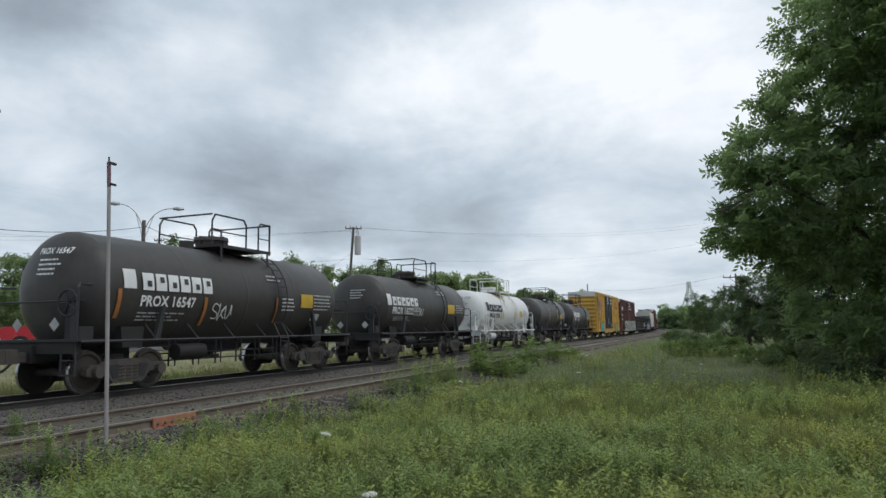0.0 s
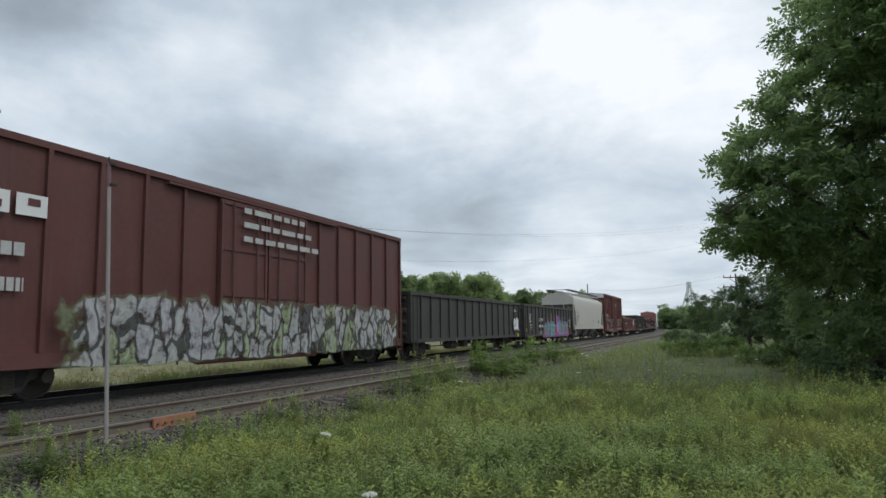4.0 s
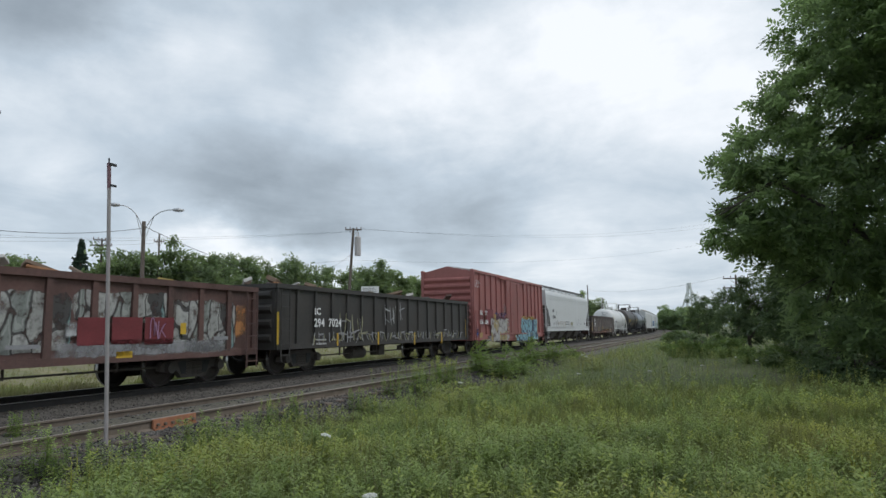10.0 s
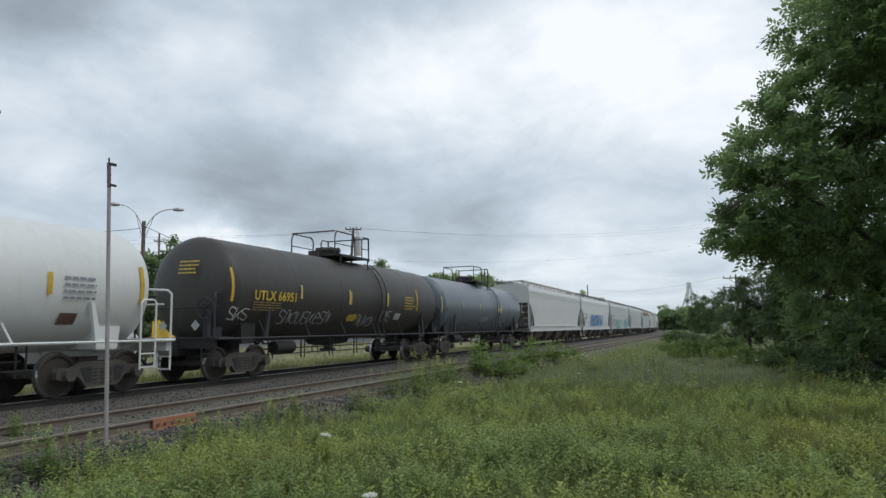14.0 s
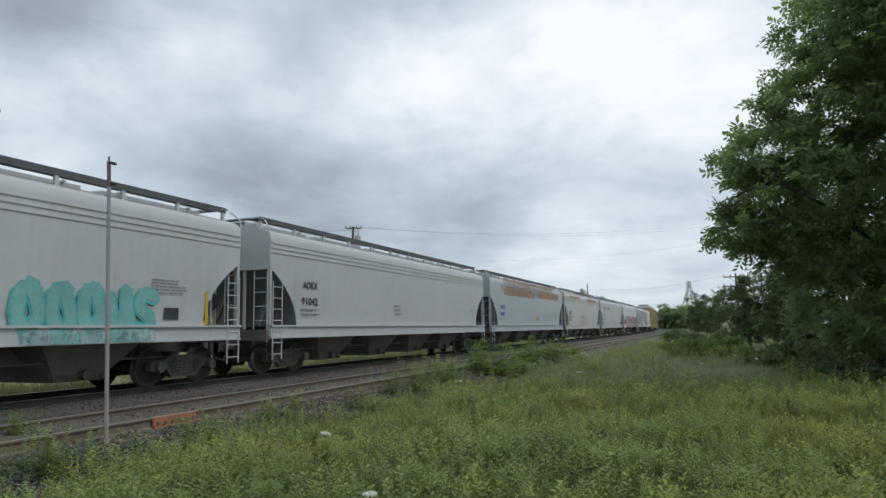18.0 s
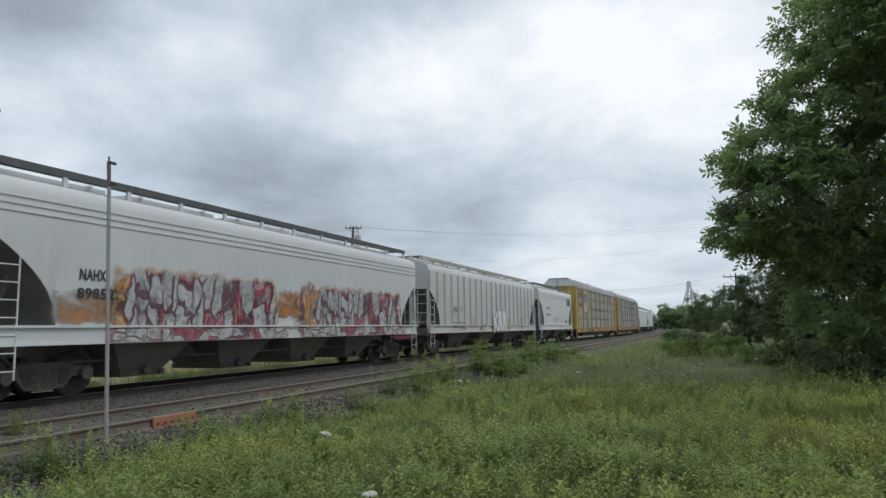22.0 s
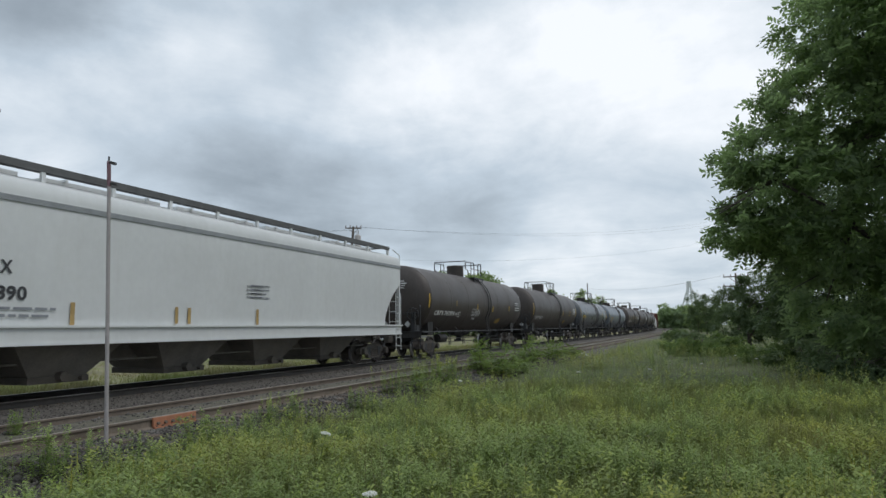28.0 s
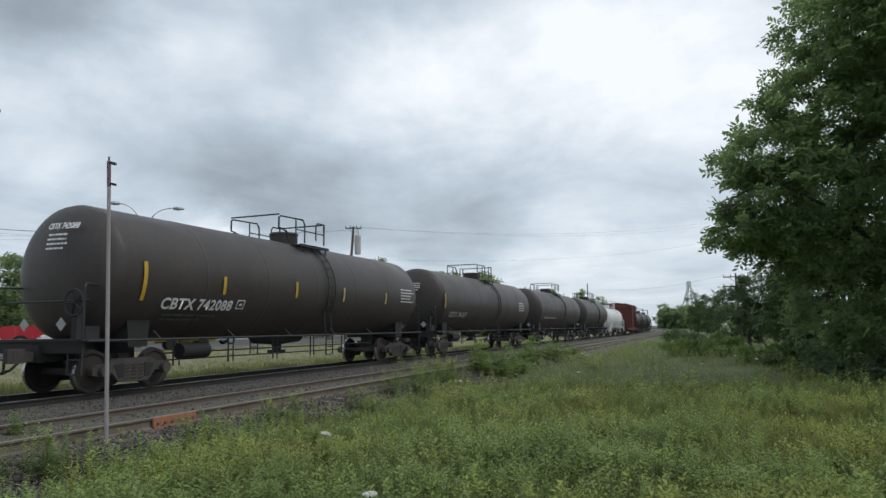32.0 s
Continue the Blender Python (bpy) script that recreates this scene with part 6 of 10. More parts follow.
def shield_board(car, px0, bay_w, w, base, eave):
    """A painted emblem board: blue upper field, white body with red stripes, no words."""
    x, y, top = px0 + 3.8, -(w + 0.09), eave - 0.35
    bd = part("emblem_board", boxes([(x, y, top - 0.9, 2.0, 0.03, 2.1)]), RACK_BUFF, car, "cream emblem board")
    bm = bmesh.new()
    prism(bm, [(x - 0.5, top - 1.0), (x + 0.5, top - 1.0), (x + 0.5, top - 1.7), (x + 0.3, top - 1.95), (x, top - 2.05), (x - 0.3, top - 1.95), (x - 0.5, top - 1.7)], y - 0.03, y - 0.016)
    part("shield_body", bm, WHITE, bd)
    bm = bmesh.new()
    prism(bm, [(x - 0.58, top - 1.0), (x + 0.58, top - 1.0), (x + 0.62, top - 0.45), (x + 0.4, top - 0.2), (x, top - 0.28), (x - 0.4, top - 0.2), (x - 0.62, top - 0.45)], y - 0.035, y - 0.016)
    part("shield_top", bm, BLUE_INK, bd, "blue upper field")
    for k in range(5):
        part("stripe", boxes([(x - 0.4 + k * 0.2, y - 0.033, top - 1.4, 0.08, 0.006, 0.78 if 0 < k < 4 else 0.6)]), RED_MARK, bd)
    part("print_bars", bars_mesh(0.9, 0.4, 2, WHITE, 3), None, bd, "unreadable lines of print", pose(x, y - 0.038, top - 0.65))
    for words, bz, bw in (("We will", 4.45, 2.2), ("deliver", 3.45, 2.1)):
        part("slogan", fitted(words, bw, 0.52, SMUDGE, 0.05), None, car, "faded dark painted words", pose(px0 + 1.42, -(w + 0.016), bz))
    part("number_plate_panel", boxes([(px0 + 5.9, -(w + 0.092), base - 0.14, 3.6, 0.008, 0.3)]), INK, car, "black number panel")
    part("lettering", fitted("TTGX   975243", 2.6, 0.17, OFFWHITE, 0.03), None, car, "stencilled reporting mark", pose(px0 + 5.6, -(w + 0.1), base - 0.15))


def small_board(car, px0, bay_w, w, base, eave):
    x, y = px0 + 3.8, -(w + 0.09)
    bd = part("emblem_board", boxes([(x, y, 4.1, 1.5, 0.03, 1.5)]), RUST_PALE, car, "faded buff emblem board")
    part("print_bars", bars_mesh(0.8, 0.5, 2, RED_MARK, 5), None, bd, "unreadable lines of print", pose(x, y - 0.02, 4.3))


autorack(202.3, 230.4, "galvanised autorack with yellow posts and end doors", RACK_BUFF, RACK_YELLOW, RACK_ORANGE, shield_board)
autorack(232.1, 259.4, "galvanised autorack with buff ends and pale roof", RACK_STEEL, RACK_BUFF, RACK_ORANGE, small_board)
hopper_car(261.2, 282.0, HOP_WHITE, "clean white covered hopper")
hopper_car(283.5, 303.2, HOP_WHITE, "clean white covered hopper beside the tank cars", lines=False, bead=True)
for xl, xr in ((306.3, 322.1), (325.9, 341.9)):
    tank_car(xl, xr, 4.25, BARREL_BROWN, "long faded brownish-black tank car with yellow reflectors", 1.58, dome="low")
for xl, xr, coat in ((345.0, 361.4, BARREL_SLATE), (364.3, 380.6, BARREL_GREY)):
    tank_car(xl, xr, 4.0, coat, "blue-grey tank car with a dark spill band", 1.5, band=(1.6, 1.3))
for xl, xr in ((384.2, 400.2), (403.6, 419.8), (423.4, 439.4), (443.0, 457.5)):
    tank_car(xl, xr, 4.25, BARREL_BROWN, "long faded brownish-black tank car with yellow reflectors", 1.58, dome="low", lid=0.75)
tank_car(461.0, 473.8, 3.7, BARREL_WHITE, "white tank car with white railings", 1.36, trim=BARREL_WHITE)
boxcar(476.5, 491.0, BOX_BROWN, "brown boxcar far down the train", 4.6, 0.72, 14, (0.5, 0.7), None, 1, ())
for k in range(3):
    black_tank(494.0 + k * 14.5, 504.5 + k * 14.5, 3.7)


# ---- trees and shrubs ----
def spray_template(rng, leaflets, size, wide, droop=0.3):
    """A twig end with leaflets on both sides. Triangles."""
    vs, fs = [], []
    for k in range(leaflets):
        side = -1 if k % 2 else 1
        along = (k // 2 + 0.5) / (leaflets / 2) * size
        l = size * rng.uniform(0.42, 0.6)
        a = side * rng.uniform(0.7, 1.15)
        p0 = np.array((along, 0, -droop * along * along / size))
        d = np.array((math.cos(a), math.sin(a), rng.uniform(-0.5, 0.1)))
        n = np.array((-math.sin(a), math.cos(a), rng.uniform(-0.4, 0.4)))
        b = len(vs)
        m = p0 + d * l * 0.5
        vs += [tuple(p0), tuple(m - n * wide), tuple(p0 + d * l), tuple(m + n * wide)]
        fs += [(b, b + 1, b + 2), (b, b + 2, b + 3)]
    return np.array(vs), np.array(fs)


def crown_mesh(name, blobs, n, size, mat, seed, leaflets=7, wide=None, hollow=0.5, rough=0.28):
    """Leaf sprays on a crown of uneven lobes with gaps between its clumps."""
    rng = np.random.default_rng(seed)
    temps = [spray_template(rng, leaflets, size * rng.uniform(0.85, 1.15), wide or size * 0.1) for _ in range(4)]
    b = np.array(blobs, float)
    wgt = (b[:, 3] * b[:, 4]) + (b[:, 3] * b[:, 5])
    # clumps over each lobe
    nc = max(12, n // 26)
    which = rng.choice(len(b), nc, p=wgt / wgt.sum())
    u = rng.normal(size=(nc, 3))
    u /= np.linalg.norm(u, axis=1)[:, None]
    r = hollow + (1 - hollow) * rng.random(nc) ** 0.6
    r *= 1 + rng.normal(0, rough * 0.45, nc)
    cen = b[which, :3] + u * r[:, None] * b[which, 3:6]
    csize = (0.16 + 0.16 * rng.random(nc)) * b[which, 3:6].mean(1)
    pick = rng.integers(0, nc, n)
    v = rng.normal(size=(n, 3))
    v /= np.linalg.norm(v, axis=1)[:, None]
    pos = cen[pick] + v * (rng.random(n) ** 0.5)[:, None] * csize[pick][:, None] * np.array((1.15, 1.15, 0.75))
    out = pos - b[which[pick], :3]
    yaw = np.arctan2(out[:, 1], out[:, 0]) + rng.normal(0, 0.9, n)
    pitch = rng.normal(0.25, 0.5, n)
    roll = rng.normal(0, 0.7, n)
    allv, allf, off = [], [], 0
    tp = rng.integers(0, 4, n)
    for i, (tv, tf) in enumerate(temps):
        sel = np.where(tp == i)[0]
        if not len(sel):
            continue
        q = np.repeat(tv[None], len(sel), 0) * rng.uniform(0.75, 1.2, len(sel))[:, None, None]
        c, s = np.cos(roll[sel])[:, None], np.sin(roll[sel])[:, None]
        q = np.stack([q[..., 0], q[..., 1] * c - q[..., 2] * s, q[..., 1] * s + q[..., 2] * c], -1)
        c, s = np.cos(pitch[sel])[:, None], np.sin(pitch[sel])[:, None]
        q = np.stack([q[..., 0] * c + q[..., 2] * s, q[..., 1], -q[..., 0] * s + q[..., 2] * c], -1)
        q = rotate_z(q, yaw[sel]) + pos[sel][:, None, :]
        f = tf[None] + (np.arange(len(sel)) * len(tv))[:, None, None] + off
        off += len(sel) * len(tv)
        allv.append(q.reshape(-1, 3))
        allf.append(f.reshape(-1, 3))
    return fast_mesh(name, np.concatenate(allv), np.concatenate(allf), mat)


def trunk_mesh(height, r, blobs, seed, limbs=7):
    rnd = random.Random(seed)
    bm = bmesh.new()
    pts = [Vector((0, 0, -0.3))]
    for k in range(1, 6):
        pts.append(Vector((rnd.uniform(-0.1, 0.1) * k * 0.4, rnd.uniform(-0.1, 0.1) * k * 0.4, height * k / 5)))
    for i, (a, b) in enumerate(zip(pts, pts[1:])):
        rod(bm, a, b, r * (1 - i * 0.16), 9, r * (1 - (i + 1) * 0.16))
    for k in range(limbs):
        z0 = height * rnd.uniform(0.3, 0.95)
        bl = rnd.choice(blobs)
        end = Vector(bl[:3]) + Vector((rnd.uniform(-0.5, 0.5) * bl[3], rnd.uniform(-0.5, 0.5) * bl[4], rnd.uniform(-0.3, 0.5) * bl[5]))
        start = pts[min(5, int(z0 / height * 5))].copy()
        start.z = z0
        mid = (start + end) / 2 + Vector((rnd.uniform(-0.3, 0.3), rnd.uniform(-0.3, 0.3), 0.35))
        rod(bm, start, mid, r * 0.38, 6, r * 0.24)
        rod(bm, mid, end, r * 0.24, 6, r * 0.06)
        for _ in range(3):
            e2 = end + Vector((rnd.uniform(-1, 1), rnd.uniform(-1, 1), rnd.uniform(-0.2, 0.8))) * bl[3] * 0.6
            rod(bm, mid.lerp(end, rnd.uniform(0.2, 0.9)), e2, r * 0.1, 5, r * 0.03)
    return bm


def tree(name, x, y, blobs, n, size, mat, seed, label, trunk_h, trunk_r, leaflets=7, hollow=0.5, rough=0.28, category="tree", base=None, group="", fat=0.1):
    """blobs are lobes of the crown relative to the foot of the trunk: x, y, z and three radii."""
    z = base if base is not None else ground_height(x, y)
    t = thing(name, pose(x, y, z), label, category, group)
    part("trunk", trunk_mesh(trunk_h, trunk_r, blobs, seed), BARK, t)
    part("crown", crown_mesh("crown", blobs, n, size, mat, seed, leaflets, size * fat, hollow, rough), None, t)
    return t


# the large ash beside the field, and what grows under it
tree("ash_tree", 24.0, -5.75, [(0, 3.1, 5.9, 2.2, 2.2, 1.5), (0.3, 3.4, 7.2, 2.1, 2.1, 1.2), (0.2, 2.1, 8.7, 2.2, 2.0, 1.4), (0, 1.2, 10.2, 2.1, 1.8, 1.5), (0.2, 0.7, 11.6, 2.3, 2.2, 1.7), (0.5, -1.0, 13.4, 3.0, 2.8, 2.2), (0, -1.5, 6.5, 3.4, 3.2, 3.0),
                              (-0.6, -3.4, 9.4, 3.4, 3.4, 3.2), (-0.4, -1.0, 11.0, 2.8, 2.6, 2.2), (0.4, 2.2, 4.2, 2.3, 2.3, 1.2), (0, -3.2, 3.8, 2.8, 2.8, 2.2), (0.5, -3.2, 14.0, 3.0, 3.0, 2.4), (-0.4, 1.7, 2.4, 2.0, 1.9, 1.4), (-0.6, 0.2, 1.4, 2.0, 2.2, 1.4), (-0.8, -2.6, 1.6, 2.4, 2.4, 1.7), (-0.5, 5.2, 5.2, 0.9, 0.8, 0.5), (0, 3.9, 4.6, 1.7, 1.7, 0.7)],
     29000, 0.37, TREE_LEAF, 3, "large dark green ash tree overhanging the weedy field", 9.0, 0.28, rough=0.18, fat=0.115, hollow=0.55)
tree("ash_tree", 20.5, -11.0, [(0, 2.2, 5.0, 3.0, 3.0, 3.0), (0, 0, 8.5, 3.5, 3.5, 3.2), (0, 1.8, 11.5, 3.0, 3.0, 2.8), (0, 2.8, 2.6, 2.4, 2.2, 2.0)], 4500, 0.46, TREE_LEAF, 5,
     "dark green ash tree at the edge of the field", 8.0, 0.25)
tree("box_elder", 34.0, -6.6, [(0, 1.6, 4.0, 2.6, 2.6, 2.2), (0, 0, 6.5, 3.2, 3.2, 2.6), (0, 2.4, 2.0, 2.2, 2.2, 1.6)], 4500, 0.4, SHADED_LEAF, 8, "dark leafy tree behind the ash", 6.0, 0.2)
tree("hawthorn", 47.5, -2.0, [(0, 0.2, 2.6, 2.0, 1.9, 1.7), (0.4, -1.2, 3.0, 2.2, 1.8, 1.7), (0, 0.9, 1.2, 1.8, 1.4, 1.2), (0, -2.6, 2.6, 2.2, 2.0, 2.2), (0, -0.8, 3.9, 1.7, 1.7, 1.3)], 3800, 0.34, SHADED_LEAF, 9, "dense dark hawthorn at the field edge", 2.6, 0.12)
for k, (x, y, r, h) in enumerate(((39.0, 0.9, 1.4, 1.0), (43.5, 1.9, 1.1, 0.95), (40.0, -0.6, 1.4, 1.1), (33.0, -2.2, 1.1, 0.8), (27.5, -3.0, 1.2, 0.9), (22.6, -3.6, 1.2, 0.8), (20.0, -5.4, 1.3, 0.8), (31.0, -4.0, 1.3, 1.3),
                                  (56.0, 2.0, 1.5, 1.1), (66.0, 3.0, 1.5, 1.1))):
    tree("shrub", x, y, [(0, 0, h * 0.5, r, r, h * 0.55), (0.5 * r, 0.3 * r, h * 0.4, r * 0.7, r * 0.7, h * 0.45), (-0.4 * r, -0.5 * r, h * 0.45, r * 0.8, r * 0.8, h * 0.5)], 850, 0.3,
         SHADED_LEAF if k > 3 else BUSH_LEAF, 20 + k, "low leafy shrub at the edge of the field", h * 0.6, 0.05, hollow=0.3, category="shrub", group="shrubs along the field")


def sumac(x, y, h, stems, seed):
    """Arching stems, each with a crown of long feathered leaves."""
    t = thing("sumac_shrub", pose(x, y, -0.45), "airy green sumac shrub beside the siding", "shrub", "shrubs beside the siding")
    rng, rnd = np.random.default_rng(seed), random.Random(seed)
    temps = [spray_template(rng, 13, 0.36 * rng.uniform(0.8, 1.2), 0.022, 0.45) for _ in range(3)]
    vs, fs, off = [], [], 0
    for k in range(stems):
        a, hh = rnd.uniform(0, 6.28), h * rnd.uniform(0.5, 1.05)
        foot = Vector((rnd.uniform(-0.35, 0.35), rnd.uniform(-0.3, 0.3), 0))
        tip = foot + Vector((math.cos(a) * 0.35 * hh, math.sin(a) * 0.35 * hh, hh))
        bm = bmesh.new()
        rod(bm, foot, tip, 0.012, 5, 0.006)
        part("stem", bm, BARK, t)
        for q in range(12):
            at = foot.lerp(tip, 0.35 + 0.65 * q / 11)
            yaw, pitch = q * 2.4 + a, rnd.uniform(-0.75, 0.1) if q < 11 else -1.1
            tv, tf = temps[q % 3]
            c, s = math.cos(pitch), math.sin(pitch)
            v = np.stack([tv[:, 0] * c + tv[:, 2] * s, tv[:, 1], -tv[:, 0] * s + tv[:, 2] * c], -1)
            c, s = math.cos(yaw), math.sin(yaw)
            vs.append(np.stack([v[:, 0] * c - v[:, 1] * s, v[:, 0] * s + v[:, 1] * c, v[:, 2]], -1) + np.array(at))
            fs.append(tf + off)
            off += len(tv)
    part("crown", fast_mesh("leaves", np.concatenate(vs), np.concatenate(fs), SUMAC_LEAF), None, t)


for k, (x, y, h, stems) in enumerate(((22.6, 7.45, 1.0, 5), (23.6, 7.45, 1.05, 5), (24.8, 7.4, 0.95, 4), (26.8, 7.45, 0.85, 4), (28.8, 7.45, 1.1, 5), (30.6, 7.5, 1.1, 4), (32.8, 7.4, 0.95, 4),
                                     (35.0, 7.4, 0.85, 4), (37.5, 7.3, 0.8, 4), (23.4, 6.9, 0.6, 4), (25.2, 6.9, 0.55, 4))):
    sumac(x, y, h, stems, 40 + k)
for k, (x, y, r, h) in enumerate(((150.0, 2.6, 2.4, 5.6), (170.0, 3.6, 3.0, 6.2), (118.0, 1.2, 2.0, 7.0), (126.0, 2.6, 2.2, 7.6), (122.0, -1.2, 2.8, 7.4), (92.0, 4.6, 1.2, 1.1))):
    tree("young_poplar", x, y, [(0, 0, h * 0.62, r, r, h * 0.36), (0, r * 0.5, h * 0.4, r * 0.8, r * 0.7, h * 0.36), (0, -r * 0.6, h * 0.35, r * 0.9, r * 0.8, h * 0.33)], 1100, 0.42, SHADED_LEAF if k in (2, 3, 4) else BUSH_LEAF, 60 + k,
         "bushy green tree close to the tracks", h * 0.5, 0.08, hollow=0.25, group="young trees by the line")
# trees beyond the tracks
FAR_TREES = ((53.5, 72.4, 9.8, 5.0), (51.0, 54.8, 9.6, 3.2), (54.0, 52.2, 9.9, 3.6), (56.6, 49.6, 9.2, 2.8), (73.0, 60.8, 11.3, 4.6), (78.0, 61.0, 11.6, 4.4), (83.0, 58.0, 11.8, 4.8), (89.0, 58.5, 11.8, 4.6), (95.0, 58.0, 12.0, 4.8),
             (101.0, 54.0, 11.4, 4.6), (84.5, 43.6, 10.6, 2.6), (88.0, 42.5, 9.4, 3.0), (110.0, 49.0, 11.0, 3.6), (116.0, 47.0, 11.4, 4.0), (83.0, 32.0, 8.2, 2.4), (86.5, 29.8, 8.6, 2.6), (90.5, 29.0, 7.8, 2.4), (124.0, 37.8, 8.2, 3.0),
             (113.0, 29.6, 7.3, 3.0), (119.5, 27.4, 7.4, 3.0), (140.0, 30.0, 7.2, 3.4), (160.0, 26.0, 7.4, 3.6), (64.0, 66.0, 9.6, 4.0), (45.0, 66.0, 6.0, 3.2), (68.0, 62.0, 9.0, 3.6))
for k, (x, y, h, r) in enumerate(FAR_TREES):
    rnd = random.Random(k)
    lobes = [(0, 0, h * 0.66, r * 0.8, r * 0.8, h * 0.33), (rnd.uniform(-0.5, 0.5) * r, r * 0.5, h * 0.5, r * 0.75, r * 0.7, h * 0.28), (rnd.uniform(-0.5, 0.5) * r, -r * 0.5, h * 0.47, r * 0.75, r * 0.7, h * 0.27),
             (rnd.uniform(-0.3, 0.3) * r, rnd.uniform(-0.3, 0.3) * r, h * 0.8, r * 0.68, r * 0.68, h * 0.22), (0, 0, h * 0.28, r * 0.8, r * 0.8, h * 0.26)]
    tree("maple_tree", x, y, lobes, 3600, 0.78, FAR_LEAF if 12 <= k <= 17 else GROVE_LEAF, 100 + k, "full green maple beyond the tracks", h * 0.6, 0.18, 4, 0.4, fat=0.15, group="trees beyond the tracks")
# far woodland closing the view
rng = np.random.default_rng(77)
far_blobs = []
for x, y0, y1, h in ((240.0, -60.0, 60.0, 9.0), (262.0, 0.0, 14.0, 7.0), (430.0, 8.0, 40.0, 16.0), (300.0, 46.0, 120.0, 14.0), (172.0, -9.0, 5.5, 7.6), (185.0, -20.0, 2.0, 9.0), (230.0, 40.0, 140.0, 14.0), (150.0, 60.0, 120.0, 14.0), (100.0, -60.0, -14.0, 11.0), (60.0, -40.0, -12.0, 10.0)):
    n = int((y1 - y0) / 4) + 1
    for i in range(n):
        y = y0 + (y1 - y0) * (i + rng.random()) / n
        hh = h * rng.uniform(0.7, 1.1)
        if abs(y - 12.0 - shift(x)) < 9.0:
            continue
        far_blobs.append((x + rng.uniform(-4, 4), y, hh * 0.5 - 0.3, 3.2, 3.2, hh * 0.5))
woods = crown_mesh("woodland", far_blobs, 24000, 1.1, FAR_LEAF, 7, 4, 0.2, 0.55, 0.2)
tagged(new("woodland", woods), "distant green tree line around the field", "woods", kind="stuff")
# rounded wood closing the view where the line swings out of sight
close_blobs = []
for k in range(46):
    u = rng.random()
    hh = (8.6 + 2.0 * math.sin(math.pi * u)) * rng.uniform(0.86, 1.05)
    close_blobs.append((338.0 + rng.uniform(-10, 10), 3.0 + 21.0 * u, hh * 0.5 - 0.3, 3.4, 3.0, hh * 0.5))
# haze is in the leaf colour here
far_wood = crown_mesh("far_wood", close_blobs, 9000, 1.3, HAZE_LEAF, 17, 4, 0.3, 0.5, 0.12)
tagged(new("far_wood", far_wood), "rounded green wood beyond the bend, paled by painted haze", "woods", kind="stuff")


def spruce(x, y, h, r):
    t = thing("spruce_tree", pose(x, y, ground_height(x, y)), "narrow blue-green spruce beyond the tracks", "tree")
    bm = bmesh.new()
    rod(bm, (0, 0, -0.2), (0, 0, h), 0.2, 8, 0.03)
    part("trunk", bm, BARK, t)
    rnd = random.Random(4)
    vs, fs = [], []
    tiers = 25
    for k in range(tiers):
        f = k / (tiers - 1)
        reach = 0.05 + r * (1 - f) * rnd.uniform(0.55, 1.1)
        for q in range(8):
            an = q * 0.785 + k * 1.3 + rnd.uniform(-0.15, 0.15)
            far, droop = reach * rnd.uniform(0.65, 1.15), rnd.uniform(-0.22, 0.22)
            along, across = Vector((math.cos(an), math.sin(an), 0)), Vector((-math.sin(an), math.cos(an), 0))
            for j in range(24):
                g = rnd.random() ** 0.7
                at = along * (far * g) + Vector((0, 0, h * (0.06 + 0.9 * f) + rnd.uniform(-0.12, 0.12) + droop - 0.32 * far * g + 0.16 * far * g ** 3))
                side = rnd.choice((-1, 1))
                tip = at + (along * 0.6 + across * side * rnd.uniform(0.5, 1.1) + Vector((0, 0, rnd.uniform(-0.45, 0.2)))) * (0.16 + 0.2 * (1 - g) * far / r + 0.1)
                wide = Vector((0, 0, rnd.uniform(0.06, 0.11))) + along * 0.05
                n = len(vs)
                vs += [at - wide, tip - wide * 0.3, tip + wide * 0.3, at + wide]
                fs.append((n, n + 1, n + 2, n + 3))
    part("crown", fast_mesh("crown", np.array([tuple(v) for v in vs]), np.array(fs), SPRUCE_LEAF), None, t)


spruce(55.2, 64.6, 11.8, 4.5)

# ---- poles, wires, lamps ----
POLE_WOOD = material("grey_pole_wood", (0.15, 0.125, 0.105), 0.9, vary=0.25, scale=4, bump=0.4, bump_scale=18)
LAMP_METAL = material("dull_aluminium", (0.42, 0.43, 0.44), 0.45, 0.6, vary=0.1)
WIRE = material("black_wire", (0.06, 0.06, 0.065), 0.6, vary=0.1)
GLASSY = material("brown_insulator", (0.12, 0.07, 0.05), 0.3, vary=0.2)
WHITE_POST = material("weathered_white_post", (0.36, 0.33, 0.325), 0.7, vary=0.12, scale=3, streak=0.3, streak_col=(0.36, 0.27, 0.27), dirt=0.2, dirt_col=(0.33, 0.28, 0.27))
POST_RED = material("faded_maroon_band", (0.23, 0.13, 0.15), 0.7, vary=0.2, scale=5)

marker = thing("marker_post", pose(7.16, 7.74, -0.52), "thin weathered white marker post beside the siding", "post")
bm = bmesh.new()
rod(bm, (0, 0, 0), (-0.08, 0.07, 3.9), 0.029, 10, 0.026)
part("shaft", bm, WHITE_POST, marker, smooth=True)
bm = bmesh.new()
rod(bm, (-0.08, 0.07, 3.86), (-0.09, 0.08, 4.22), 0.028, 10)
part("top_band", bm, POST_RED, marker, "faded maroon top band")
bm = bmesh.new()
box(bm, -0.05, 0.05, 4.2, 0.11, 0.03, 0.035)
box(bm, -0.04, 0.04, 3.9, 0.1, 0.025, 0.03)
rod(bm, (-0.09, 0.08, 4.2), (-0.09, 0.08, 4.29), 0.012, 6)
part("bracket", bm, BLACK_IRON, marker)


